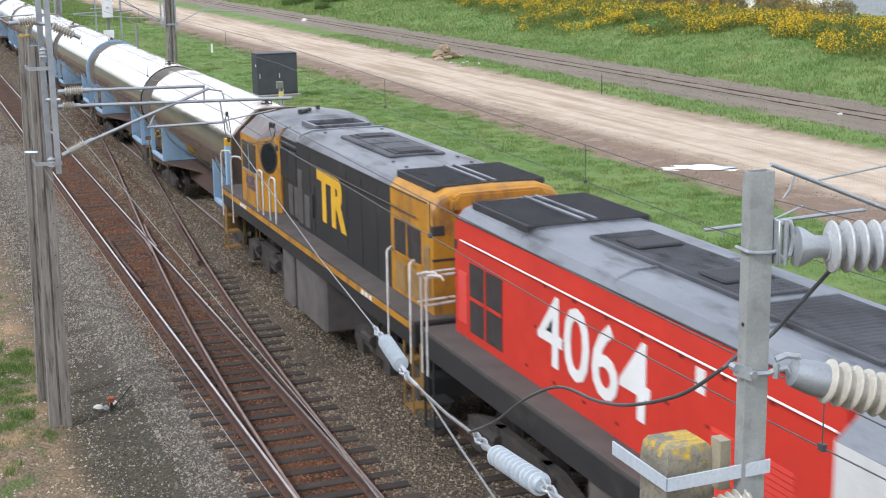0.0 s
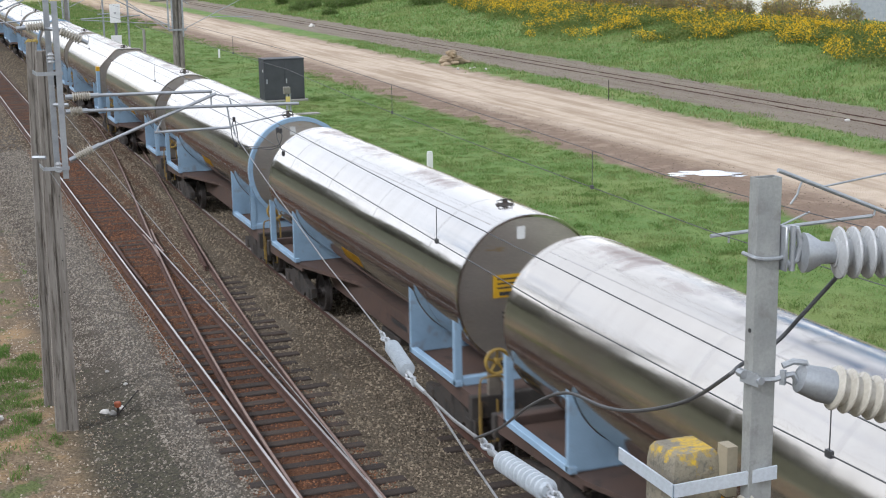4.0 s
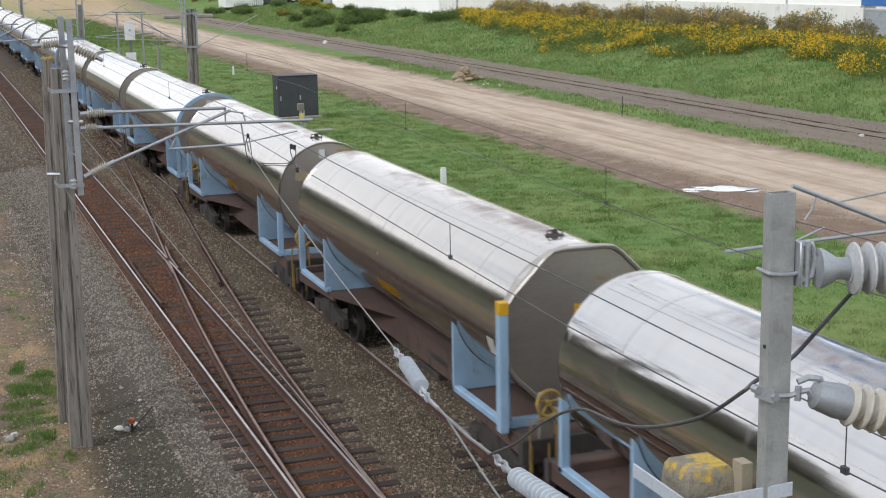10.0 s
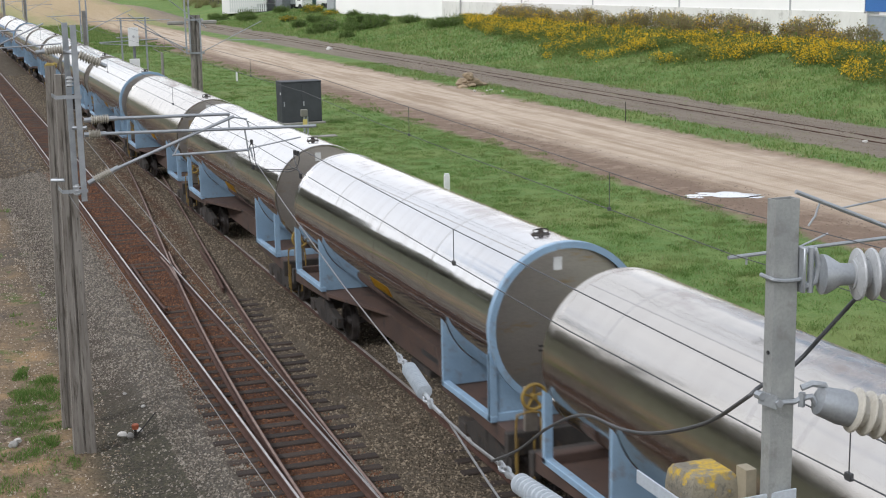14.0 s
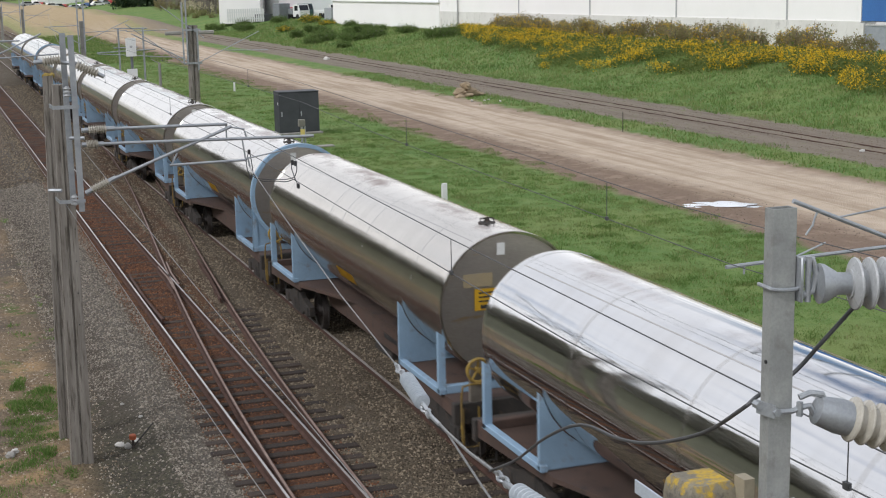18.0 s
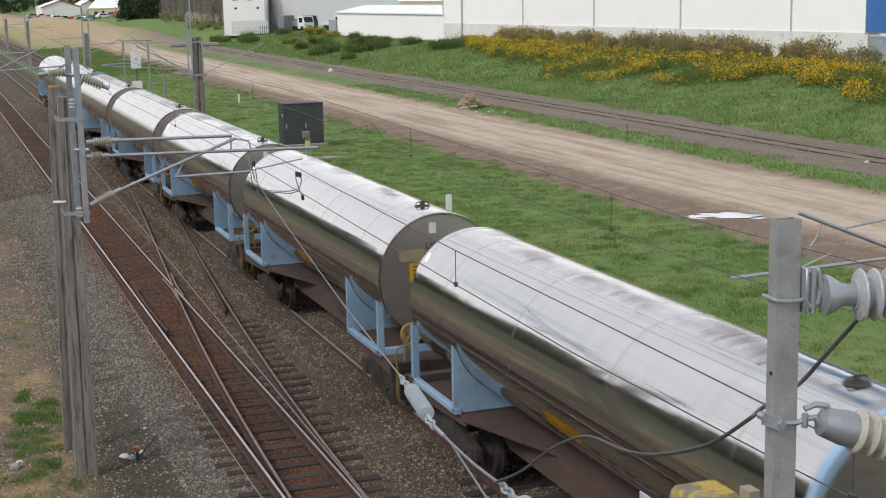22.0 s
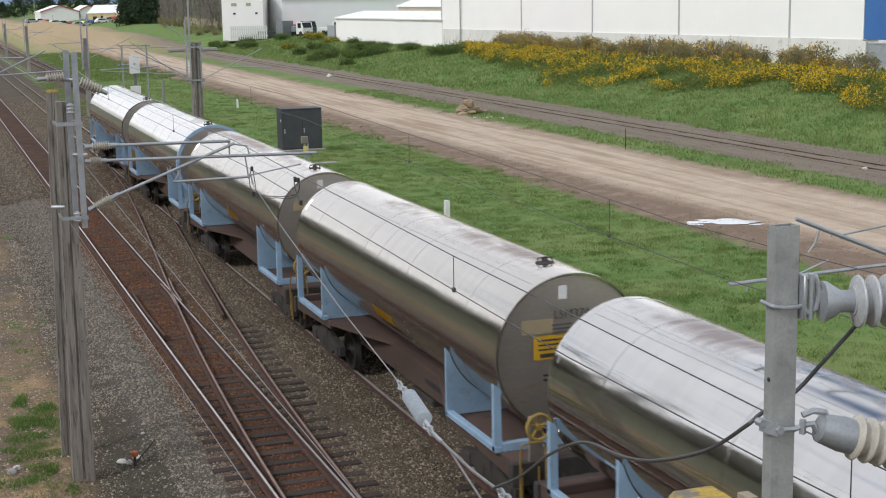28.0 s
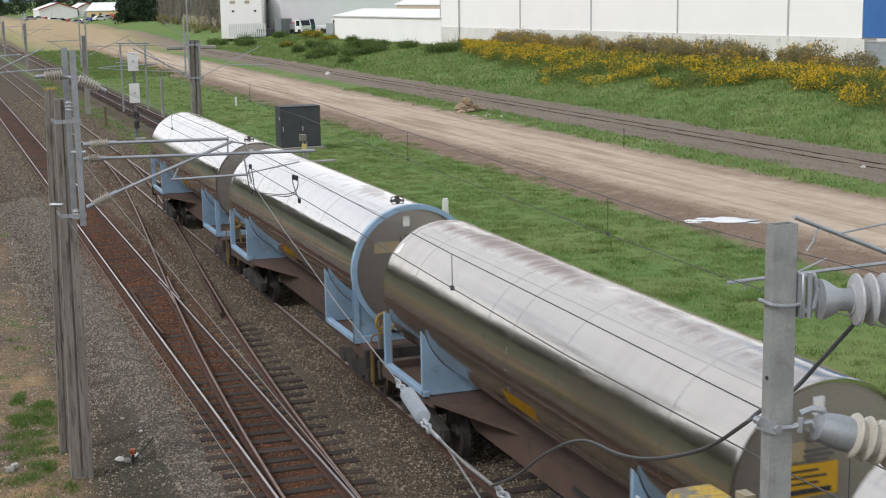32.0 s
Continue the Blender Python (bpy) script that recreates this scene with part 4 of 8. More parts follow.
def make_loco(livery):
    """The cab stands at local +y; the hood runs back to -y."""
    tr = livery == "grey"
    body = LOCO_GREY if tr else LOCO_RED
    lc = thing("locomotive", "charcoal and yellow diesel locomotive with white handrails" if tr else "bright red diesel locomotive with large white numerals", "locomotive", group="locomotives")
    HW, ZW, ZR, XS = 1.12, 1.98, 3.77, 1.54
    YE = -6.8 if tr else -6.6
    bm = B()
    box(bm, -XS, XS, -7.0, 7.0, 1.53, ZW - 0.06, 0.02)
    part("underframe", bm, LOCO_GREY, lc)
    bm = B()
    box(bm, -XS - 0.004, XS + 0.004, -7.0, 7.0, ZW - 0.06, ZW, 0.008)
    part("walkway", bm, WALKWAY, lc, "worn brown-grey walkway")
    if tr:
        for s in (-1, 1):
            bm = B()
            box(bm, s * XS - 0.008, s * XS + 0.008, -6.9, 6.9, ZW - 0.17, ZW - 0.062)
            part("sill_stripe", bm, LOCO_YELLOW, lc, "yellow sill stripe")
    # hood section with sloped roof shoulders
    def section(y0, y1, hw, zr, crown, mat, nm, mi_roof=None, lab=""):
        bm = B()
        out = [(-hw, ZW), (hw, ZW), (hw, zr), (hw - 0.10, zr + 0.13), (hw - 0.34, crown - 0.02), (0, crown), (-hw + 0.34, crown - 0.02), (-hw + 0.10, zr + 0.13), (-hw, zr)]
        ra = [bm.verts.new((x, y0, z)) for x, z in out]
        rb = [bm.verts.new((x, y1, z)) for x, z in out]
        for i in range(9):
            f = bm.faces.new((ra[i], rb[i], rb[(i + 1) % 9], ra[(i + 1) % 9]))
            f.material_index = 1 if 2 <= i <= 7 else 0
        bm.faces.new(ra)
        bm.faces.new(rb[::-1])
        bmesh.ops.recalc_face_normals(bm, faces=bm.faces)
        if nm == "radiator_end":
            es = [e for e in bm.edges if all(v.co.y < y0 + 0.001 for v in e.verts) and min(v.co.z for v in e.verts) > ZW + 0.01]
            bmesh.ops.bevel(bm, geom=es, offset=0.13, segments=3, affect="EDGES", profile=0.5)
        return part(nm, bm, [mat, mi_roof or mat], lc, lab)
    ROOF = LOCO_ROOF if tr else ROOF_PALE
    section(YE, -4.75, HW, ZR, 4.01, LOCO_YELLOW if tr else LOCO_RED, "radiator_end", LOCO_YELLOW if tr else ROOF)
    CY = 2.75 if tr else 3.3
    NECK = 1.30 if tr else CY - 0.3
    section(-4.75, NECK, HW + (0.0 if tr else 0.004), ZR, 3.99, body, "hood", ROOF)
    section(NECK, CY, HW - 0.06, ZR - (0.06 if tr else 0.02), 3.94, LOCO_GREY if tr else LOCO_RED, "hood_neck", ROOF)
    if tr:
        # raised equipment doors on the neck, and the rounded shoulder where the main hood begins
        for s in (-1, 1):
            x0, x1 = sorted((s * (HW - 0.06), s * (HW + 0.01)))
            for y0, y1, z0, z1 in ((1.38, 1.98, 2.82, 3.50), (2.04, 2.66, 2.82, 3.50), (1.38, 2.66, 3.54, 3.64)):
                bm = B()
                box(bm, x0, x1, y0, y1, z0, z1, 0.025)
                part("equipment_door", bm, LOCO_GREY, lc)
        bm = B()
        prism(bm, [(-HW - 0.004, ZR - 0.02), (-HW + 0.09, ZR + 0.14), (-HW + 0.34, 3.995), (HW - 0.34, 3.995), (HW - 0.09, ZR + 0.14), (HW + 0.004, ZR - 0.02), (HW - 0.08, ZR - 0.02), (-HW + 0.08, ZR - 0.02)], "y", NECK - 0.10, NECK + 0.05)
        part("hood_lip", bm, LOCO_ROOF, lc)
    # cab
    bm = B()
    ch = 1.48
    out = [(-ch, ZW - 0.05), (ch, ZW - 0.05), (ch, 3.57), (ch - 0.42, 3.93), (0.4, 4.04), (-0.4, 4.04), (-ch + 0.42, 3.93), (-ch, 3.57)]
    # the rear corners of the cab are cut off at a slant on one type
    rear = [(-1.10, ZW - 0.05), (1.10, ZW - 0.05), (1.10, 3.70), (1.0, 3.87), (0.4, 3.95), (-0.4, 3.95), (-1.0, 3.87), (-1.10, 3.70)]
    rows_ = [(2.75, rear), (3.26, out), (4.88, out)] if tr else [(CY, out), (6.0, out)]
    rings = [[bm.verts.new((x, yy, z)) for x, z in o] for yy, o in rows_]
    for ra, rb in zip(rings, rings[1:]):
        for i in range(8):
            bm.faces.new((ra[i], rb[i], rb[(i + 1) % 8], ra[(i + 1) % 8])).material_index = (2 if 3 <= i <= 5 else 1) if 2 <= i <= 6 else 0
    bm.faces.new(rings[0])
    bm.faces.new(rings[-1][::-1])
    bmesh.ops.recalc_face_normals(bm, faces=bm.faces)
    cab_roof = surf("cab_roof_brown", (0.17, 0.145, 0.135), (0.115, 0.095, 0.09), 1.5, 0.5, 0.1, 0.1, 40, (0.07, 0.06, 0.06)) if tr else ROOF
    cab = part("cab", bm, [LOCO_YELLOW if tr else surf("cab_cream_grey", (0.62, 0.62, 0.60), (0.5, 0.5, 0.48)), cab_roof, ROOF], lc)
    for s in (-1, 1):
        bm = B()
        x0, x1 = sorted((s * ch, s * (ch + 0.012)))
        w0, w1 = (3.46, 4.72) if tr else (4.4, 5.7)
        box(bm, x0, x1, w0, w1, 2.78, 3.42)
        win = part("cab_window", bm, GLASS, cab, "dark cab side window")
        bm = B()
        box(bm, x0 - 0.006, x1 + 0.006, (w0 + w1) / 2 - 0.02, (w0 + w1) / 2 + 0.02, 2.78, 3.42)
        box(bm, x0 - 0.006, x1 + 0.006, w0, w1, 2.75, 2.78)
        part("window_bar", bm, GALV, win)
        if tr:
            # oval window in the slanted corner
            dv, nv, c0 = Vector((-s * 0.598, -0.802, 0)), Vector((s * 0.802, -0.598, 0)), Vector((s * 1.29, 3.005, 3.20))
            for nm_, a_, b_, th_, mt_, par in (("window_rim", 0.24, 0.36, 0.012, BLACK, cab), ("oval_window", 0.20, 0.31, 0.02, GLASS, cab)):
                bm = B()
                lo_ = [bm.verts.new(c0 + dv * a_ * math.cos(q) + Vector((0, 0, b_ * math.sin(q)))) for q in (2 * math.pi * j / 24 for j in range(24))]
                hi_ = [bm.verts.new(v.co + nv * th_) for v in lo_]
                for j in range(24):
                    bm.faces.new((lo_[j], lo_[(j + 1) % 24], hi_[(j + 1) % 24], hi_[j]))
                bm.faces.new(hi_)
                bmesh.ops.recalc_face_normals(bm, faces=bm.faces)
                part(nm_, bm, mt_, par, "dark oval cab window" if nm_ == "oval_window" else "")
    if tr:
        bm = B()
        box(bm, -0.82, 0.82, 4.88, 6.7, ZW, 2.75, 0.05)
        part("nose", bm, LOCO_GREY, lc, "low charcoal nose")
    # roof panels and fans
    if tr:
        spots = [(-6.5, -4.70, SOOT, 0.97), (1.60, 2.50, SOOT, 0.55)]
    else:
        spots = [(-6.3, -4.3, SOOT, 0.95), (-3.4, 0.2, ROOF_SOOT, 0.46), (0.5, 2.8, ROOF_SOOT, 0.60)]
    for y0, y1, mt, hw in spots:
        bm = B()
        low = 0.07 if tr and y0 > 0 else 0.0
        box(bm, -hw, hw, y0, y1, 3.870, 4.030 - low, 0.01)
        pn = part("roof_panel", bm, mt, lc, "sooty black roof grille")
        bm = B()
        for i in range(int((y1 - y0) / 0.11)):
            box(bm, -hw + 0.04, hw - 0.04, y0 + 0.05 + 0.11 * i, y0 + 0.09 + 0.11 * i, 4.030 - low, 4.042 - low)
        part("grille_mesh", bm, mt, pn)
    bm = B()
    box(bm, 0.06, 0.12, spots[0][0], spots[0][1], 4.030, 4.060)
    box(bm, -0.12, -0.06, spots[0][0], spots[0][1], 4.030, 4.060)
    part("roof_rib", bm, ROOF, lc)
    # dark rubber edge where the roof shoulder meets the side
    for s in (-1, 1):
        bm = B()
        tube(bm, [(s * (HW + 0.004), -6.55, ZR + 0.005), (s * (HW + 0.004), NECK, ZR + 0.005)], 0.014, 6)
        part("gutter", bm, BLACK, lc)
    # long sooty engine hatch with two outlets, and the rim round the opening behind the cab
    if tr:
        bm = B()
        box(bm, -0.55, 0.55, -3.1, -0.05, 3.970, 4.025, 0.02)
        hatch = part("roof_hatch", bm, ROOF_SOOT, lc, "long soot-blackened roof hatch")
        for y0, y1 in ((-2.98, -2.42), (-2.34, -1.62), (-1.54, -0.82), (-0.74, -0.17)):
            bm = B()
            box(bm, -0.40, 0.40, y0, y1, 4.023, 4.045, 0.012)
            part("hatch_cover", bm, SOOT if y0 in (-2.98, -0.74) else ROOF_SOOT, hatch)
        for yy in (-2.7, -0.45):
            bm = B()
            box(bm, -0.30, 0.30, yy - 0.22, yy + 0.22, 4.040, 4.065, 0.01)
            part("exhaust", bm, SOOT, lc, "sooty exhaust outlet")
        bm = B()
        for x0, x1, y0, y1 in ((-0.63, -0.55, 1.52, 2.58), (0.55, 0.63, 1.52, 2.58), (-0.55, 0.55, 1.52, 1.60), (-0.55, 0.55, 2.50, 2.58)):
            box(bm, x0, x1, y0, y1, 3.900, 4.040, 0.01)
        part("opening_rim", bm, LOCO_ROOF, lc)
        for s in (-1, 1):
            for yy in (-4.2, -3.5, 0.8):
                bm = B()
                box(bm, s * 0.62 - 0.03, s * 0.62 + 0.03, yy - 0.03, yy + 0.03, 3.960, 4.005, 0.008)
                part("lifting_lug", bm, LOCO_ROOF, lc)
    else:
        for yy in (-2.6, -0.6):
            bm = B()
            box(bm, -0.34, 0.34, yy - 0.3, yy + 0.3, 4.030, 4.080, 0.03)
            part("exhaust", bm, SOOT, lc, "sooty exhaust outlet")
        for yy in (-4.3, -1.6, 1.2):
            bm = B()
            prism(bm, [(-HW - 0.006, ZR - 0.02), (-HW + 0.09, ZR + 0.137), (-HW + 0.34, 3.998), (HW - 0.34, 3.998), (HW - 0.09, ZR + 0.137), (HW + 0.006, ZR - 0.02), (HW - 0.1, ZR - 0.02), (-HW + 0.1, ZR - 0.02)], "y", yy - 0.025, yy + 0.025)
            part("roof_joint", bm, ROOF_PALE, lc)
    # radiator side openings with bars
    for s in (-1, 1):
        x0, x1 = sorted((s * HW, s * (HW + 0.01)))
        bm = B()
        if tr:
            box(bm, x0, x1, -6.25, -4.95, 2.70, 3.26)
        else:
            box(bm, x0, x1, -6.0, -4.8, 2.12, 3.18)
        rg = part("side_grille", bm, GRILLE, lc, "dark radiator opening")
        bm = B()
        xb0, xb1 = sorted((s * (HW + 0.008), s * (HW + 0.022)))
        if tr:
            box(bm, xb0, xb1, -5.63, -5.57, 2.70, 3.26)
            box(bm, xb0, xb1, -6.30, -4.90, 2.64, 2.70)
            part("grille_bar", bm, LOCO_YELLOW, rg)
        else:
            box(bm, xb0, xb1, -6.0, -4.8, 2.62, 2.67)
            box(bm, xb0, xb1, -5.42, -5.37, 2.12, 3.18)
            part("grille_bar", bm, LOCO_RED, rg)
    if tr:
        for s in (-1,):
            louvres(lc, -HW, -6.66, -6.36, 2.15, 3.10, 14, GRIMY_YELLOW)
            louvres(lc, -HW, -6.20, -5.72, 2.06, 2.56, 9, GRIMY_YELLOW)
            louvres(lc, -HW, -5.50, -5.02, 2.06, 2.56, 9, GRIMY_YELLOW)
            # dark slot beside the louvred doors, with a lever
            bm = B()
            box(bm, -HW - 0.012, -HW, 0.00, 0.15, 2.08, 3.0)
            slot = part("door_slot", bm, BLACK, lc)
            bm = B()
            box(bm, -HW - 0.06, -HW - 0.01, 0.04, 0.11, 2.35, 2.85, 0.015)
            part("lever", bm, DARK, slot)
            # door seams
            for yy in (-4.0, -3.1, -2.2, 0.3):
                bm = B()
                box(bm, -HW - 0.006, -HW, yy - 0.02, yy + 0.02, ZW + 0.05, ZR - 0.12)
                part("door_strip", bm, LOCO_GREY, lc)
    else:
        louvres(lc, HW, -6.45, -6.1, 2.2, 3.0, 14, LOCO_RED)
        for y0, y1, z0, z1 in ((0.75, 1.2, 1.98, 2.75), (1.75, 2.25, 1.98, 2.75)):
            louvres(lc, HW, y0, y1, z0 + 0.1, z1 + 0.1, 11, LOCO_RED)
        for i in range(22):
            bm = B()
            box(bm, HW, HW + 0.012, -4.0 + 0.29 * i, -3.93 + 0.29 * i, 2.15 + 0.62 * (i % 3), 2.19 + 0.62 * (i % 3))
            part("latch", bm, LATCH, lc)
        bm = B()
        box(bm, HW, HW + 0.012, 1.40, 1.58, 2.3, 2.52)
        part("vent", bm, GRILLE, lc)
        bm = B()
        box(bm, HW + 0.004, HW + 0.012, 0.42, 0.60, 3.11, 3.39)
        part("notice", bm, WHITE, lc, "white notice plate")
    if tr:
        # white rails by the cab door
        for y0 in (2.06, 3.18):
            bm = B()
            tube(bm, [(-XS, y0, ZW), (-XS, y0, 2.84), (-XS + 0.015, y0 - 0.05, 2.91), (-XS + 0.03, y0 - 0.12, 2.93), (-XS + 0.03, y0 - 0.34, 2.93), (-XS + 0.02, y0 - 0.41, 2.91), (-XS + 0.01, y0 - 0.46, 2.84), (-XS + 0.01, y0 - 0.46, ZW)], 0.022, 8)
            part("handrail", bm, RAIL_PAINT, lc, "grimy white handrail", smooth=True)
        for y0, z0, z1 in ((2.23, 2.08, 2.74), (1.78, 2.08, 2.74), (1.24, 2.08, 3.22), (0.73, 2.08, 2.74)):
            louvres(lc, -HW + (0.06 if y0 > 1.3 else 0.0), y0 - 0.36, y0, z0, z1, 15, LOUVRE_GREY)
        bm = B()
        for y0 in (4.35, -4.9):
            bm = B()
            for q in (0.0, 0.22, 0.44):
                box(bm, -XS - 0.014, -XS - 0.006, y0 + q, y0 + q + 0.14, ZW - 0.16, ZW - 0.08)
            part("sill_mark", bm, WHITE, lc, "small white sill marks")
    # long grab rail below the roof edge
    bm = B()
    for s in (-1, 1):
        tube(bm, [(s * (HW + 0.07), -6.2, ZR - 0.28), (s * (HW + 0.07), NECK - 0.05, ZR - 0.28)], 0.013, 6)
    rl = part("grab_rail", bm, WHITE if not tr else WALKWAY, lc, "" if tr else "white grab rail")
    # lettering
    wht = TR_YELLOW if tr else WHITE
    if tr:
        write(lc, "TR", 1.36, (-HW - 0.004, -1.15, 2.87), (90, 0, -90), wht, depth=0.003, bold=0.062).scale = (1.08, 1, 1)
        write(lc, "4185", 0.44, (-1.486, 4.04, 2.49), (90, 0, -90), surf("faded_blue_numeral", (0.07, 0.065, 0.11), (0.10, 0.08, 0.12)), bold=0.018)
    else:
        write(lc, "4064", 1.34, (HW + 0.013, -2.05, 2.80), (90, 0, 90), wht, depth=0.004, bold=0.016).scale = (1.14, 1, 1)
    # end handrails and steps
    for k in (-1, 1):
        for s in (-1, 1):
            for y0 in ((k * 5.75, k * 6.85) if tr else (k * 6.75, k * 6.98)):
                bm = B()
                tube(bm, [(s * XS, y0, 1.25), (s * XS, y0, 2.78), (s * (XS - 0.015), y0 - k * 0.04, 2.86), (s * (XS - 0.06), y0 - k * 0.1, 2.88), (s * (XS - 0.16), y0 - k * 0.24, 2.88), (s * (XS - 0.18), y0 - k * 0.27, 2.82)], 0.021, 8)
                part("handrail", bm, RAIL_PAINT, lc, "grimy white handrail", smooth=True)
            bm = B()
            for z in (0.45, 0.85, 1.25):
                box(bm, min(s * 1.2, s * XS), max(s * 1.2, s * XS), min(k * 6.5, k * 6.9), max(k * 6.5, k * 6.9), z, z + 0.03)
            box(bm, min(s * (XS - 0.02), s * (XS + 0.01)), max(s * (XS - 0.02), s * (XS + 0.01)), min(k * 6.48, k * 6.52), max(k * 6.48, k * 6.52), 0.38, 1.54)
            box(bm, min(s * (XS - 0.02), s * (XS + 0.01)), max(s * (XS - 0.02), s * (XS + 0.01)), min(k * 6.88, k * 6.92), max(k * 6.88, k * 6.92), 0.38, 1.54)
            part("steps", bm, GRIMY_YELLOW if tr else LOCO_GREY, lc)
        bm = B()
        box(bm, -1.46, 1.46, min(k * 7.0, k * 7.12), max(k * 7.0, k * 7.12), 0.75, 1.62, 0.02)
        part("headstock", bm, GRIMY_YELLOW if tr else LOCO_GREY, lc)
        bm = B()
        box(bm, -0.12, 0.12, min(k * 7.1, k * 7.5), max(k * 7.1, k * 7.5), 0.72, 0.92, 0.03)
        part("coupler", bm, DARK, lc)
    bm = B()
    cyl(bm, (-0.72, -0.5, 0.68), (-0.72, 1.5, 0.68), 0.33, 14)
    box(bm, -1.42, 1.42, -1.55, 0.55, 0.34, 1.52, 0.05)
    box(bm, -1.44, -0.9, 0.75, 1.55, 0.32, 1.52, 0.04)
    box(bm, 0.9, 1.44, 0.75, 1.55, 0.32, 1.52, 0.04)
    part("fuel_tank", bm, surf("loco_tank_grey", (0.14, 0.125, 0.115), (0.095, 0.083, 0.075), 2, 0.7, 0, 0.2), lc, "grimy fuel tank and battery box")
    for k in (-1, 1):
        bm = B()
        for s in (-1, 1):
            x0, x1 = sorted((s * 0.95, s * 1.08))
            prism(bm, [(-1.95, 0.40), (-1.95, 0.72), (-1.2, 0.9), (1.2, 0.9), (1.95, 0.72), (1.95, 0.40), (1.6, 0.5), (0.5, 0.45), (-0.5, 0.45), (-1.6, 0.5)], "x", x0, x1)
            for q in (-1.55, 0, 1.55):
                box(bm, x0 - 0.04, x1 + 0.04, q - 0.18, q + 0.18, 0.28, 0.62, 0.02)
            for q in (-0.8, 0.8):
                cyl(bm, (s * 1.05, q, 0.5), (s * 1.05, q, 0.9), 0.11, 10)
                cyl(bm, (s * 1.12, q * 1.5, 0.72), (s * 1.12, q * 0.8, 0.72), 0.10, 10)
        bg = part("bogie", bm, DARK, lc, loc=(0, k * 4.3, 0))
        for q in (-1.55, 0, 1.55):
            wheelset(bg, q)
    # end face of the hood: visor lip, rust run, seam, door, lamp housing
    bm = B()
    prism(bm, [(-0.82, 3.66), (-0.80, 3.86), (-0.70, 3.95), (0.70, 3.95), (0.80, 3.86), (0.82, 3.66)], "y", YE - 0.12, YE + 0.08)
    bmesh.ops.bevel(bm, geom=bm.edges[:], offset=0.035, segments=2, affect="EDGES")
    part("visor", bm, LOCO_YELLOW if tr else LOCO_RED, lc, "grimy yellow visor over the lamps" if tr else "")
    for z in (2.3, 2.75):
        for s in (-1, 1):
            bm = B()
            tube(bm, eased([(s * 1.48, -7.02, z), (s * 0.7, -7.05, z + 0.02), (s * 0.42, -7.02, z - 0.12)], 4), 0.022, 6)
            part("end_rail", bm, RAIL_PAINT, lc, "grimy white end rail", smooth=True)
    bm = B()
    box(bm, -HW - 0.006, HW + 0.006, YE - 0.006, YE + 0.04, 2.86, 2.90)
    part("seam", bm, BLACK, lc)
    bm = B()
    box(bm, -0.32, 0.32, YE - 0.025, YE, ZW + 0.05, 2.8, 0.01)
    part("end_door", bm, LOCO_YELLOW if tr else LOCO_RED, lc)
    bm = B()
    box(bm, -0.30, 0.30, YE - 0.10, YE, 3.16, 3.42, 0.02)
    hd = part("lamp_housing", bm, BLACK, lc)
    for s in (-1, 1):
        bm = B()
        lathe(bm, (s * 0.14, YE - 0.098, 3.29), (s * 0.14, YE - 0.15, 3.29), [(0, 0.1), (0.02, 0.1), (0.02, 0.0)], 14)
        part("headlight", bm, GLASS, hd)
        bm = B()
        box(bm, min(s * (HW - 0.2), s * (HW + 0.008)), max(s * (HW - 0.2), s * (HW + 0.008)), YE - 0.01, YE + 0.1, 3.28, 3.44, 0.01)
        part("marker_lamp", bm, BLACK, lc)
    if tr:
        # roof horn and aerials
        bm = B()
        cyl(bm, (0.3, 4.5, 4.02), (0.3, 4.5, 4.12), 0.05, 8)
        part("roof_aerial", bm, BLACK, lc)
        bm = B()
        lathe(bm, (-0.35, 3.7, 4.09), (0.05, 4.15, 4.09), [(0, 0.06), (0.1, 0.05), (0.4, 0.035), (0.5, 0.05), (0.5, 0.0)], 10)
        box(bm, -0.22, -0.12, 3.87, 3.97, 4.0, 4.08)
        part("horn", bm, BLACK, lc, smooth=True)
    return lc


# ---- the train's make-up; each number is the near end of a tank at the start of the clip ----
TANK_START, PITCH = 34.55, 13.6
STYLES = [("frame", "d", ""), ("plain", "s", ""), ("ring", "s", "", 1), ("plain", "s", ""), ("frame", "d", "", 2), ("plain", "d", ""), ("ring", "b", ""), ("plain", "b", ""),
          ("plain", "d", ""), ("ring", "s", "", 1), ("plain", "s", "LSM523"), ("plain", "s", ""), ("plain", "d", "LSM374"), ("plain", "d", "LSM252"), ("ring", "b", "LSM267"), ("plain", "b", "")]
N_TANKS = 16
first_wagon = make_wagon()
wagons = [first_wagon]
for i in range(1, N_TANKS):
    wagons.append(copy_thing(first_wagon, pose(T2, 0, 0)))
tanks = [make_tank(STYLES[i][:2] + STYLES[i][3:], STYLES[i][2]) for i in range(N_TANKS)]
loco_grey = make_loco("grey")
loco_red = make_loco("red")
LOCO_GREY_Y, LOCO_RED_Y = 27.3, 12.95


def travel(t):
    # the train slows gently from about 7 to under 5 metres a second
    return ((((-1.68171753e-06 * t + 1.53603308e-04) * t - 5.26350340e-03) * t + 3.97532586e-02) * t + 7.07217052) * t


def train_rows(y0, z):
    return [(t, pose(T2, y0 - travel(t), z)) for t in [i * 1.0 for i in range(33)]]


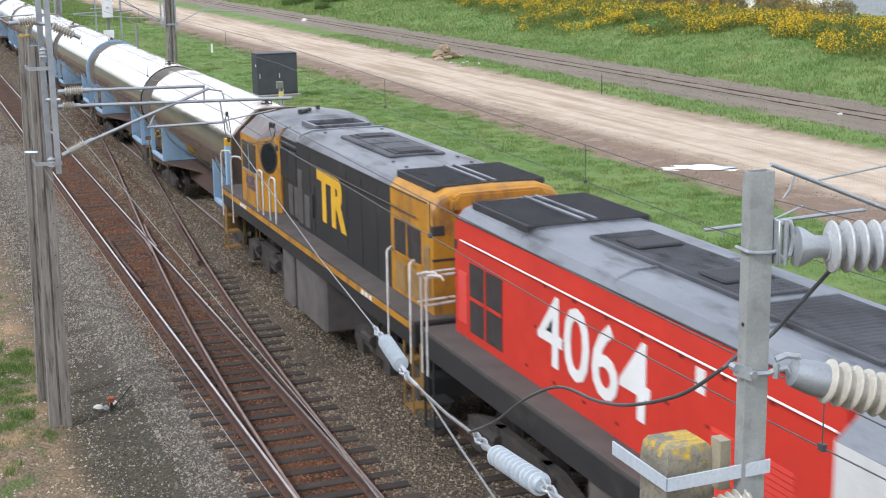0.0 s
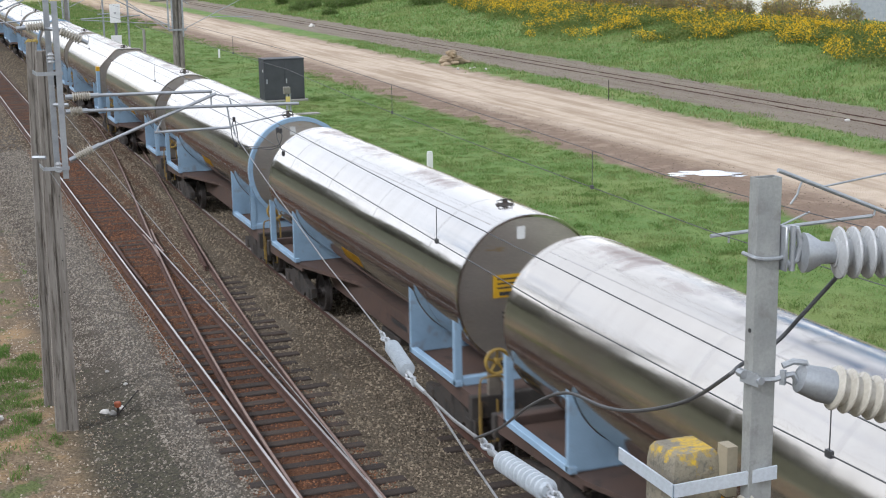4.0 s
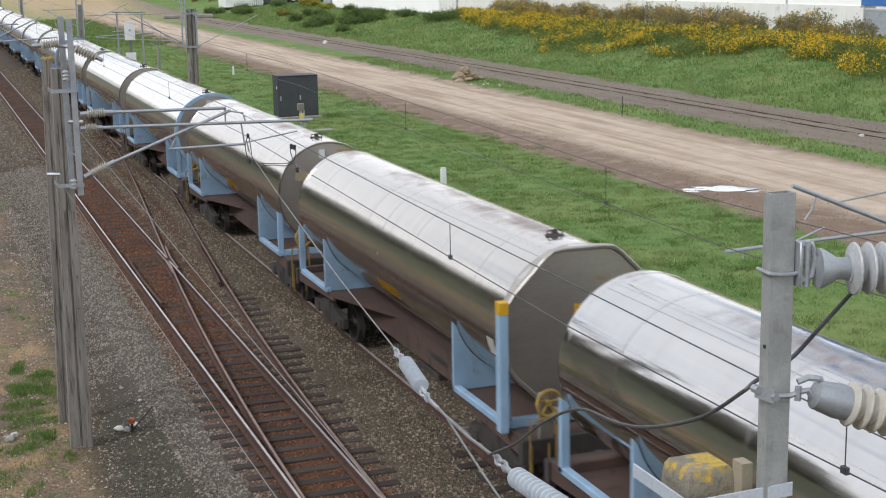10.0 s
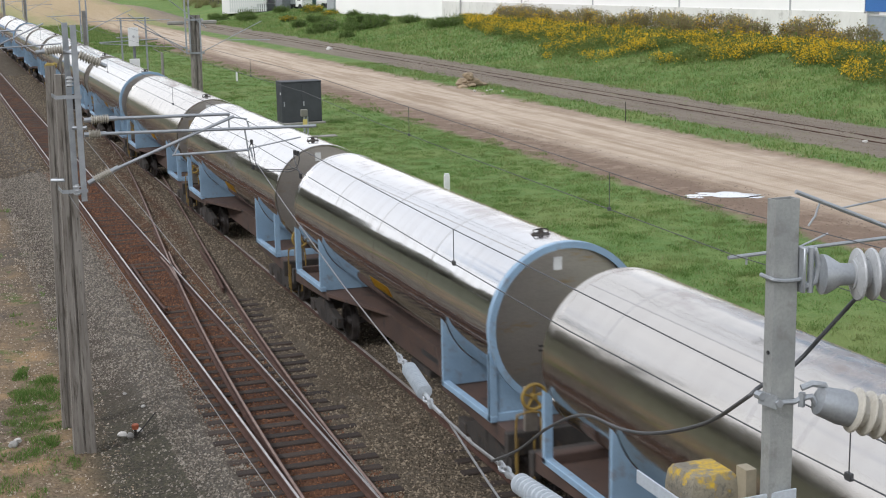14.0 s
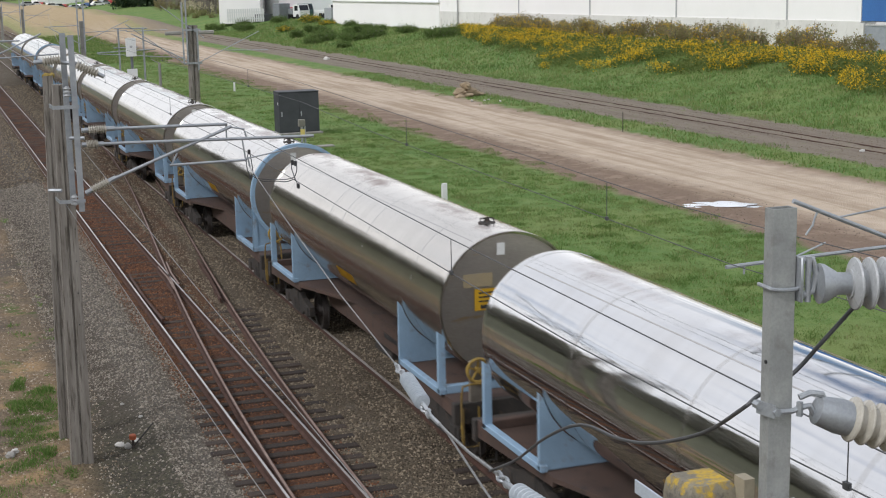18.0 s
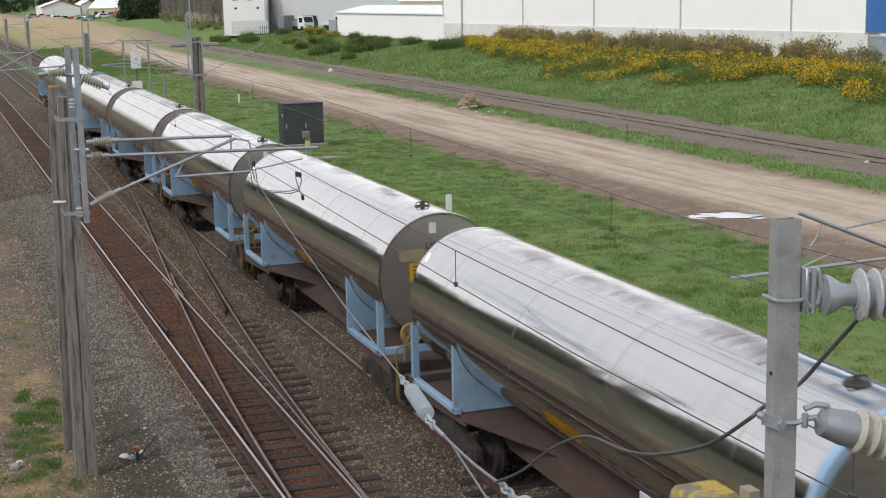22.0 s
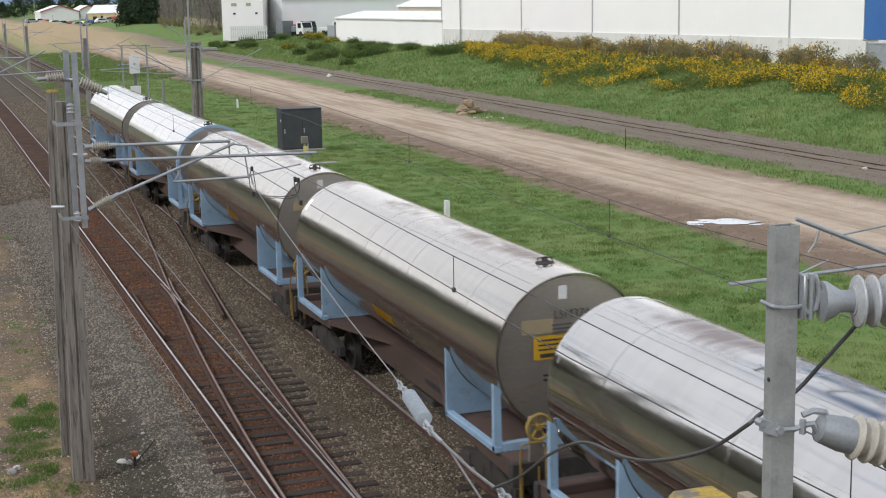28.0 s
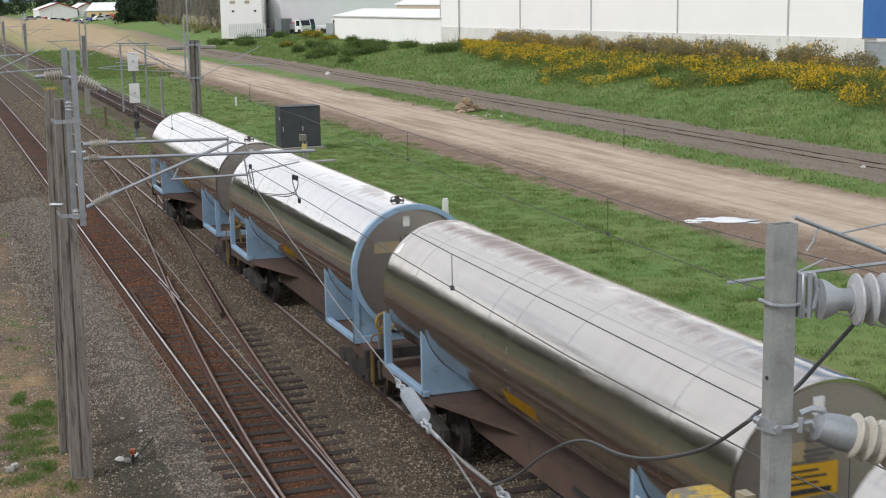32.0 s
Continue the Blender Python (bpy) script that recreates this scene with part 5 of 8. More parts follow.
def motions():
    for i in range(N_TANKS):
        yc = TANK_START + PITCH * i + TANK_L / 2
        walk(wagons[i], train_rows(yc, 0))
        walk(tanks[i], train_rows(yc, DECK - 0.02))
    walk(loco_grey, train_rows(LOCO_GREY_Y, 0))
    rows = [(t, m @ pose(0, 0, 0, 0, 0, 180)) for t, m in train_rows(LOCO_RED_Y, 0)]
    walk(loco_red, rows)
    # wheels roll without slip
    for veh in [*wagons, loco_grey, loco_red]:
        back = -1 if veh is loco_red else 1
        for bg in veh.children:
            if bg.name.startswith("bogie"):
                for ws in bg.children:
                    yy = ws.location.y
                    walk(ws, [(t / 15, pose(0, yy, RAIL_R, back * math.degrees(travel(t / 15) / RAIL_R))) for t in range(0, 481)])


# ---- overhead line: masts, insulators, cantilevers, wires ----
def insulator(parent, p, q, r, n, mat, name="insulator", core=0.45, label=""):
    """A string of n sheds from p to q, with metal end caps."""
    L = (Vector(q) - Vector(p)).length
    prof = [(0, r * core)]
    for i in range(n):
        a = L * (i + 0.1) / n
        prof += [(a, r * core), (a + L / n * 0.22, r * 0.97), (a + L / n * 0.34, r), (a + L / n * 0.44, r * 0.96), (a + L / n * 0.5, r * 0.7), (a + L / n * 0.8, r * core)]
    prof += [(L, r * core)]
    bm = B()
    lathe(bm, p, q, prof, 28)
    return part(name, bm, mat, parent, label, smooth=True)


def rods(parent, name, pairs, r, mat, label=""):
    for p, q in pairs:
        bm = B()
        cyl(bm, p, q, r, 8)
        part(name, bm, mat, parent, label, smooth=True)


def wire(name, pts, r, mat, label, group=""):
    bm = B()
    tube(bm, pts, r, 6)
    return single(name, bm, mat, label, "overhead wire", group, smooth=True)


def flat_bar(bm, pts, h, th=0.01):
    """A flat strip of height h that follows plan points at given z."""
    for p, q in zip(pts, pts[1:]):
        p, q = Vector(p), Vector(q)
        d = (q - p).normalized()
        nrm = Vector((d.y, -d.x, 0)).normalized() * th
        vs = [bm.verts.new(v) for v in (p, q, q + nrm, p + nrm)] + [bm.verts.new(v + Vector((0, 0, h))) for v in (p, q, q + nrm, p + nrm)]
        for f in ((3, 2, 1, 0), (4, 5, 6, 7), (0, 1, 5, 4), (1, 2, 6, 5), (2, 3, 7, 6), (3, 0, 4, 7)):
            bm.faces.new([vs[i] for i in f])


# near mast: lichened concrete post strapped to a galvanised steel upright
near = thing("catenary_mast", "lichened concrete post strapped to a galvanised steel upright", "mast", group="catenary masts")
bm = B()
cx, cy, hw = 2.715, 4.56, 0.105
rings = []
for z, s in ((-0.4, 1.25), (5.6, 1.02), (5.9, 1.0), (5.95, 0.93), (5.972, 0.8)):
    rings.append([bm.verts.new((cx + s * hw * a + 0.006 * noise.noise((a * 3, b * 3, z * 9)), cy + s * hw * b, z + (0.012 * noise.noise((a, b, 3)) if z > 5.9 else 0))) for a, b in ((-1, -1), (-0.3, -1.02), (0.3, -1.0), (1, -1), (1.02, 0), (1, 1), (0, 1.02), (-1, 1), (-1.02, 0))])
for a, b in zip(rings, rings[1:]):
    for i in range(9):
        bm.faces.new((a[i], a[(i + 1) % 9], b[(i + 1) % 9], b[i]))
bm.faces.new(rings[-1])
m_post, nt, pb = nodes_of("lichened_concrete")
co = nt.nodes.new("ShaderNodeTexCoord").outputs["Object"]
col = mix_node(nt, ramp_node(nt, noise_node(nt, co, 6, 5), 0.35, 0.65), (0.255, 0.225, 0.155), (0.165, 0.15, 0.115))
col = mix_node(nt, ramp_node(nt, noise_node(nt, co, 60, 3), 0.5, 0.7), col, (0.12, 0.11, 0.09))
sepz = nt.nodes.new("ShaderNodeSeparateXYZ")
nt.links.new(co, sepz.inputs[0])
patch = math_node(nt, "ADD", noise_node(nt, co, 15, 5, 0.6), ramp_node(nt, sepz.outputs["Z"], 5.70, 6.5))
col = mix_node(nt, ramp_node(nt, patch, 0.80, 0.90), col, mix_node(nt, ramp_node(nt, noise_node(nt, co, 40, 4), 0.4, 0.6), (0.50, 0.33, 0.03), (0.33, 0.24, 0.07)))
nt.links.new(col, pb.inputs["Base Color"])
pb.inputs["Roughness"].default_value = 0.9
bp = nt.nodes.new("ShaderNodeBump")
bp.inputs["Strength"].default_value, bp.inputs["Distance"].default_value = 0.8, 0.01
nt.links.new(noise_node(nt, co, 45, 5), bp.inputs["Height"])
nt.links.new(bp.outputs["Normal"], pb.inputs["Normal"])
part("concrete_post", bm, m_post, near, "weathered concrete with yellow lichen", smooth=True)
bm = B()
# hollow steel section, open at the top
ux, uy, uw, ud, wt = 2.905, 4.345, 0.05, 0.028, 0.005
out_ring = [(-uw, -ud), (uw, -ud), (uw, ud), (-uw, ud)]
in_ring = [(-uw + wt, -ud + wt), (uw - wt, -ud + wt), (uw - wt, ud - wt), (-uw + wt, ud - wt)]
vo = [[bm.verts.new((ux + a, uy + b, z)) for a, b in out_ring] for z in (5.0, 7.05)]
vi = [[bm.verts.new((ux + a, uy + b, z)) for a, b in in_ring] for z in (5.0, 7.05)]
for i in range(4):
    j = (i + 1) % 4
    bm.faces.new((vo[0][i], vo[0][j], vo[1][j], vo[1][i]))
    bm.faces.new((vi[0][j], vi[0][i], vi[1][i], vi[1][j]))
    bm.faces.new((vo[1][i], vo[1][j], vi[1][j], vi[1][i]))
part("steel_upright", bm, surf("old_galvanised", (0.40, 0.41, 0.39), (0.30, 0.31, 0.30), 7, 0.5, 0.35, 0.1, 90, (0.22, 0.215, 0.20), (0.55, 0.75)), near, "weathered galvanised steel")
bm = B()
cyl(bm, (2.851, uy - 0.004, 6.475), (2.858, uy - 0.004, 6.475), 0.008, 10)
part("bolt_hole", bm, BLACK, near)
bm = B()
flat_bar(bm, [(2.47, 4.63, 5.925), (2.60, 4.435, 5.82), (2.96, 4.292, 5.895)], 0.052)
part("strap", bm, GALV_PALE, near, "new galvanised strap")
bm = B()
box(bm, 2.81, 2.856, 4.40, 4.47, 5.80, 6.0)
part("packing_block", bm, surf("old_timber_pack", (0.34, 0.30, 0.21), (0.26, 0.22, 0.15)), near)
# U-bolt, clamp plates and clevises
bm = B()
tube(bm, eased([(ux - 0.062, uy + 0.04, 6.763), (ux - 0.064, uy - 0.015, 6.762), (ux - 0.055, uy - 0.036, 6.758), (ux - 0.02, uy - 0.042, 6.752), (ux + 0.03, uy - 0.042, 6.750), (ux + 0.075, uy - 0.036, 6.752)], 4), 0.008, 8)
part("u_bolt", bm, GALV, near, smooth=True)
bm = B()
box(bm, ux + 0.055, ux + 0.068, uy - 0.06, uy + 0.02, 6.70, 6.87, 0.004)
tube(bm, [(ux + 0.06, uy - 0.03, 6.85), (ux + 0.11, uy - 0.045, 6.855), (ux + 0.125, uy - 0.05, 6.80), (ux + 0.11, uy - 0.05, 6.74), (ux + 0.065, uy - 0.04, 6.72)], 0.014, 8)
cyl(bm, (ux + 0.09, uy - 0.05, 6.87), (ux + 0.09, uy - 0.05, 6.70), 0.012, 8)
lathe(bm, (ux + 0.125, uy - 0.05, 6.765), (ux + 0.26, uy - 0.09, 6.760), [(0, 0.03), (0.01, 0.075), (0.03, 0.072), (0.08, 0.042), (0.15, 0.04), (0.155, 0.0)], 20)
part("clevis", bm, GALV, near, smooth=True)
insulator(near, (ux + 0.245, uy - 0.085, 6.760), (ux + 0.85, uy - 0.27, 6.752), 0.098, 12, PORC_GREY, label="grey ribbed insulator", core=0.55)
bm = B()
for (x, y, z) in ((ux - 0.085, uy - 0.01, 6.315), (ux - 0.03, uy - 0.045, 6.29)):
    cyl(bm, (x, y - 0.015, z), (x, y + 0.02, z), 0.016, 6)
flat_bar(bm, [(ux - 0.085, uy + 0.0, 6.285), (ux - 0.03, uy - 0.042, 6.265)], 0.05, 0.012)
tube(bm, [(ux - 0.03, uy - 0.045, 6.29), (ux + 0.04, uy - 0.045, 6.285), (ux + 0.075, uy - 0.045, 6.295)], 0.011, 8)
flat_bar(bm, [(ux + 0.055, uy - 0.05, 6.265), (ux + 0.07, uy - 0.04, 6.265)], 0.055, 0.02)
part("clamp", bm, GALV, near)
bm = B()
tube(bm, [(ux + 0.07, uy - 0.045, 6.335), (ux + 0.11, uy - 0.055, 6.35), (ux + 0.16, uy - 0.06, 6.34), (ux + 0.175, uy - 0.06, 6.305)], 0.013, 8)
tube(bm, [(ux + 0.07, uy - 0.045, 6.295), (ux + 0.11, uy - 0.055, 6.30), (ux + 0.13, uy - 0.06, 6.26), (ux + 0.17, uy - 0.06, 6.25)], 0.013, 8)
lathe(bm, (ux + 0.13, uy - 0.055, 6.285), (ux + 0.27, uy - 0.09, 6.235), [(0, 0.035), (0.01, 0.055), (0.1, 0.068), (0.15, 0.066), (0.155, 0.0)], 18)
part("shackle", bm, GALV, near, smooth=True)
insulator(near, (ux + 0.255, uy - 0.085, 6.243), (ux + 0.92, uy - 0.27, 6.03), 0.088, 14, PORC_CREAM, label="cream ribbed insulator", core=0.72)
insulator(near, (2.76, 4.34, 5.74), (2.90, 4.33, 5.775), 0.062, 5, PORC_CREAM, label="cream ribbed insulator", core=0.7)
bm = B()
tube(bm, eased([(2.62, 4.40, 5.72), (2.60, 4.38, 5.78), (2.56, 4.40, 5.79), (2.55, 4.43, 5.74), (2.56, 4.44, 5.66)], 4), 0.008, 8)
part("wire_loop", bm, GALV, near, smooth=True)
# anchor insulators on the slanting wire and the hanging jumper
anchor = thing("anchor_wire", "stranded anchor wire with white insulators and a jumper cable", "overhead wire")
bm = B()
tube(bm, [(5.02, 23.1, 4.88), (4.5, 18.7, 4.75), (3.9, 13.8, 4.69), (3.575, 11.0, 4.69)], 0.0065, 6)
part("wire", bm, WIRE_PALE, anchor)
bm = B()
tube(bm, [(3.575, 11.0, 4.69), (3.555, 10.85, 4.675), (3.535, 10.7, 4.685), (3.515, 10.5, 4.69)], 0.015, 8)
part("socket", bm, GALV, anchor, smooth=True)
insulator(anchor, (3.52, 10.54, 4.688), (3.435, 9.92, 4.674), 0.064, 16, PORC_WHITE, label="white ribbed rod insulator", core=0.86)
for c, d in (((3.55, 10.80, 4.68), (0.012, 0.09, 0.0)), ((3.405, 9.76, 4.66), (0.012, 0.09, 0.0)), ((3.165, 7.66, 4.85), (0.012, 0.08, -0.01)), ((3.005, 6.36, 5.045), (0.010, 0.08, -0.012))):
    for k in range(3):
        bm = B()
        cc = Vector(c) + Vector(d) * (k - 1)
        tube(bm, [cc + Vector((0.030 * math.cos(q) * (k % 2), 0.045 * math.sin(q), 0.030 * math.cos(q) * (1 - k % 2))) for q in (2 * math.pi * i / 12 for i in range(13))], 0.011, 6)
        part("shackle", bm, GALV, anchor, smooth=True)
bm = B()
tube(bm, [(3.42, 9.88, 4.67), (3.40, 9.75, 4.69), (3.39, 9.66, 4.66), (3.415, 9.77, 4.635), (3.40, 9.68, 4.655), (3.37, 9.36, 4.67)], 0.016, 6)
part("wire_grip", bm, GALV, anchor, smooth=True)
bm = B()
tube(bm, [(3.39, 9.55, 4.665), (3.35, 9.17, 4.68), (3.27, 8.5, 4.74), (3.19, 7.87, 4.83), (3.15, 7.55, 4.86)], 0.011, 8)
part("grip_rod", bm, WIRE_PALE, anchor, smooth=True)
bm = B()
tube(bm, [(3.35, 9.17, 4.68), (3.24, 8.24, 4.62), (2.86, 5.0, 4.46), (2.76, 4.66, 4.45)], 0.008, 6)
part("stay_wire", bm, WIRE_PALE, anchor)
insulator(anchor, (3.12, 7.32, 4.885), (3.015, 6.45, 5.03), 0.066, 11, PORC_WHITE, label="white ribbed insulator", core=0.55)
bm = B()
tube(bm, [(3.16, 7.6, 4.85), (3.115, 7.30, 4.886)], 0.02, 8)
part("end_fitting", bm, GALV, anchor, smooth=True)
bm = B()
tube(bm, [(3.02, 6.47, 5.025), (2.92, 5.6, 5.15), (2.80, 4.66, 5.3)], 0.014, 8)
part("end_fitting", bm, GALV, anchor, smooth=True)
bm = B()
tube(bm, eased([(3.164, 7.87, 4.835), (3.167, 7.45, 5.045), (3.074, 6.8, 5.399), (3.043, 6.3, 5.623), (2.975, 5.75, 5.727), (2.94, 5.35, 5.835), (2.895, 4.85, 6.04), (2.825, 4.44, 6.273), (2.90, 4.46, 6.305), (3.044, 4.45, 6.377), (3.14, 4.4, 6.506), (3.24, 4.31, 6.68)]), 0.0085, 8)
part("jumper_cable", bm, WIRE, anchor, "dark jumper cable", smooth=True)

# left mast: two concrete posts with steel uprights and a cantilever
lm = thing("catenary_mast", "twin concrete posts with steel uprights and tubular cantilever", "mast", group="catenary masts")
for (x, y, h, w0, w1) in ((2.10, 24.25, 6.27, 0.19, 0.115), (1.98, 25.75, 6.33, 0.125, 0.085)):
    bm = B()
    ra = [bm.verts.new((x + a * w0, y + b * w0 * 0.8, -0.5)) for a, b in ((-1, -1), (-0.15, -1), (-0.1, -0.8), (0.05, -0.8), (0.1, -1), (1, -1), (1, 1), (-1, 1))]
    rb = [bm.verts.new((x + 0.06 + a * w1 + 0.5 * (w0 < 0.15) * 0.13, y + b * w1 * 0.8, h)) for a, b in ((-1, -1), (-0.15, -1), (-0.1, -0.8), (0.05, -0.8), (0.1, -1), (1, -1), (1, 1), (-1, 1))]
    for i in range(8):
        bm.faces.new((ra[i], ra[(i + 1) % 8], rb[(i + 1) % 8], rb[i]))
    bm.faces.new(rb)
    part("concrete_post", bm, POST_OLD, lm, "cracked weathered concrete post")
    if w0 < 0.15:
        for i in range(9):
            bm = B()
            q = bmesh.ops.create_icosphere(bm, subdivisions=1, radius=0.035 + 0.012 * (i % 3))
            bmesh.ops.translate(bm, verts=q["verts"], vec=(x + 0.13 - 0.075 + 0.018 * i, y - 0.02 + 0.02 * (i % 3), h - 0.01 * (i % 2)))
            part("lichen", bm, LICHEN, lm, "crust of yellow lichen")
    for k in range(7):
        bm = B()
        zz = 2.2 + 0.55 * k
        ww = (w0 + (w1 - w0) * zz / h) * 0.8
        cyl(bm, (x + 0.06 + 0.021 * zz, y - ww - 0.004, zz), (x + 0.06 + 0.021 * zz, y - ww + 0.01, zz), 0.012, 6)
        part("bolt_hole", bm, BLACK, lm)
for x, y, z0, z1 in ((2.21, 23.75, 4.35, 7.13), (2.31, 23.45, 4.25, 7.1)):
    bm = B()
    prism(bm, [(x - 0.045, y - 0.035), (x + 0.045, y - 0.035), (x + 0.045, y + 0.035), (x + 0.037, y + 0.035), (x + 0.037, y - 0.027), (x - 0.037, y - 0.027), (x - 0.037, y + 0.035), (x - 0.045, y + 0.035)], "z", z0, z1)
    part("steel_upright", bm, GALV, lm, "galvanised channel")
for z in (5.93, 4.4):
    bm = B()
    flat_bar(bm, [(1.95, 23.9, z), (1.97, 23.40, z), (2.37, 23.38, z)], 0.06)
    part("strap", bm, GALV, lm)
rods(lm, "bracket_bolt", [((2.1, 23.6, 6.67), (2.45, 23.45, 6.64)), ((2.2, 23.5, 5.45), (2.42, 23.42, 5.45)), ((1.85, 24.0, 4.55), (2.05, 23.9, 4.55))], 0.03, GALV)
insulator(lm, (2.14, 23.55, 6.71), (1.86, 23.55, 6.69), 0.085, 7, PORC_CREAM, core=0.6)
rods(lm, "end_fitting", [((1.86, 23.55, 6.69), (1.72, 23.55, 6.68)), ((2.70, 23.45, 6.47), (2.80, 23.45, 6.42))], 0.035, GALV)
insulator(lm, (2.37, 23.45, 6.63), (2.70, 23.45, 6.47), 0.085, 8, PORC_CREAM, core=0.6)
for z in (6.12, 4.36):
    insulator(lm, (2.20, 23.42, z), (2.20, 23.42, z + 0.17), 0.06, 3, PORC_GREY, core=0.6)
for p, q, e in (((2.38, 23.4, 5.575), (2.82, 23.4, 5.58), (4.76, 23.4, 5.55)), ((2.37, 23.4, 5.34), (2.66, 23.4, 5.34), (6.24, 23.4, 5.27)), ((2.38, 23.4, 4.55), (2.80, 23.4, 4.74), (4.83, 23.4, 5.51))):
    p, q, e = Vector(p), Vector(q), Vector(e)
    insulator(lm, p + (q - p) * 0.25, p + (q - p) * 0.9, 0.075, 8, PORC_CREAM, core=0.62, label="cream cantilever insulator")
    rods(lm, "end_fitting", [(p, p + (q - p) * 0.27), (p + (q - p) * 0.88, q + (q - p) * 0.2)], 0.04, GALV)
    rods(lm, "cantilever_tube", [(q, e)], 0.027, GALV)
rods(lm, "steady_arm", [((3.77, 23.4, 4.92), (5.05, 23.4, 4.93))], 0.022, GALV)
rods(lm, "hanger", [((4.74, 23.4, 5.55), (4.74, 23.4, 5.28)), ((5.0, 23.4, 5.3), (5.05, 23.4, 4.9)), ((5.08, 23.4, 4.98), (5.12, 23.4, 4.8)), ((3.8, 23.4, 4.92), (3.9, 23.4, 5.12)), ((5.05, 23.4, 5.42), (5.08, 23.4, 5.3)), ((5.05, 23.4, 5.45), (4.80, 23.4, 5.5))], 0.014, GALV)
rods(lm, "registration_tube", [((5.05, 23.4, 4.95), (5.95, 23.35, 5.10))], 0.012, GALV)

# running wires over both lines, with droppers
CONT1 = [(5.4, 180, 4.9), (5.4, 80, 4.85), (5.4, 25.3, 4.89), (5.4, 21.3, 4.80), (5.4, 14.5, 4.64), (5.4, 11.5, 4.58), (5.4, 7.9, 4.60), (5.4, 4.0, 4.68), (5.4, -4.0, 4.9)]
MESS1 = [(5.4, 180, 5.5), (5.4, 80, 5.3), (5.4, 26.0, 5.27), (5.4, 19.0, 5.12), (5.4, 14.5, 5.03), (5.4, 11.5, 5.0), (5.4, 8.3, 4.96), (5.4, 4.0, 4.95), (5.4, -4.0, 5.0)]
CONT2 = [(8.8, 180, 5.0), (8.8, 80, 4.95), (8.8, 34, 4.93), (8.8, 28.3, 4.74), (8.8, 21.9, 4.62), (8.8, 17.4, 4.55), (8.8, 14.2, 4.50), (8.8, 8, 4.6), (8.8, -4, 4.8)]
MESS2 = [(8.8, 180, 5.7), (8.8, 80, 5.5), (8.8, 34, 5.4), (8.8, 24, 5.2), (8.8, 18.8, 5.10), (8.8, 15.4, 5.02), (8.8, 12.9, 5.05), (8.8, 4, 5.2), (8.8, -4, 5.3)]
for pts, r, lab in ((CONT1, 0.006, "dark contact wire over the near line"), (MESS1, 0.006, "dark catenary wire over the near line"), (CONT2, 0.006, "dark contact wire over the far line"), (MESS2, 0.006, "dark catenary wire over the far line")):
    wire("contact_wire" if "contact" in lab else "catenary_wire", pts, r, WIRE, lab, "running wires")


def along(pts, y):
    for p, q in zip(pts, pts[1:]):
        if min(p[1], q[1]) <= y <= max(p[1], q[1]):
            k = (y - p[1]) / (q[1] - p[1])
            return tuple(a + (b - a) * k for a, b in zip(p, q))


for c, m, ys in ((CONT1, MESS1, (14.5, 7.25, 33, 45, 58, 70)), (CONT2, MESS2, (17.4, 26, 40, 55, 68))):
    for yy in ys:
        p, q = along(c, yy), along(m, yy)
        bm = B()
        cyl(bm, p, q, 0.005, 6)
        dr = single("dropper", bm, WIRE, "thin wire dropper between two overhead wires", "overhead wire", "droppers")
        bm = B()
        box(bm, p[0] - 0.015, p[0] + 0.015, p[1] - 0.03, p[1] + 0.03, p[2] - 0.02, p[2] + 0.03)
        part("clip", bm, WIRE, dr)
# looped jumper between the wires beside the left mast
jl = thing("jumper_loop", "slack dark jumper cables hanging between overhead wires", "overhead wire")
for pts in ([(5.11, 23.4, 5.08), (5.06, 23.4, 4.92), (5.07, 23.4, 4.76), (5.12, 23.4, 4.63)], [(5.12, 23.4, 5.08), (5.15, 23.4, 4.85), (5.17, 23.4, 4.68), (5.25, 23.4, 4.60), (5.38, 23.3, 4.59), (5.4, 22.22, 4.72), (5.4, 21.6, 4.83), (5.4, 21.42, 4.90), (5.4, 21.32, 5.02), (5.4, 21.42, 5.09)], [(5.13, 23.4, 4.66), (5.30, 23.35, 4.56), (5.4, 22.9, 4.61), (5.4, 22.1, 4.70), (5.4, 21.5, 4.82)], [(5.4, 21.62, 5.07), (5.4, 21.66, 4.98), (5.4, 21.5, 4.86), (5.4, 21.28, 4.74)]):
    bm = B()
    tube(bm, eased(pts), 0.008, 6)
    part("jumper_cable", bm, WIRE, jl, smooth=True)
for p in ((5.11, 23.4, 5.06), (5.12, 23.4, 4.63), (5.4, 21.60, 5.07), (5.4, 21.40, 5.08), (5.4, 21.28, 4.74)):
    bm = B()
    box(bm, p[0] - 0.02, p[0] + 0.02, p[1] - 0.035, p[1] + 0.035, p[2] - 0.04, p[2] + 0.04, 0.008)
    part("clamp", bm, BLACK, jl)
wire("feeder_wire", [(2.0, 150, 4.9), (2.03, 80, 4.45), (2.05, 23.5, 4.4), (2.05, 10, 4.3), (2.05, -4, 4.4)], 0.0035, WIRE_PALE, "pale wire strung along the mast line")
wire("feeder_wire", [(2.35, 23.3, 5.3), (2.55, 15, 4.75), (2.72, 9.3, 4.33), (2.78, 4.66, 3.95)], 0.004, WIRE_PALE, "pale guy wire between two masts")
wire("feeder_wire", [(1.72, 23.5, 6.68), (1.6, 80, 6.6), (1.6, 180, 6.9)], 0.007, WIRE_PALE, "pale wire strung along the mast line")
wire("feeder_wire", [(2.8, 23.45, 6.42), (5.4, 60, 5.6), (8.8, 104, 5.8)], 0.007, WIRE_PALE, "pale wire slanting over the tracks")

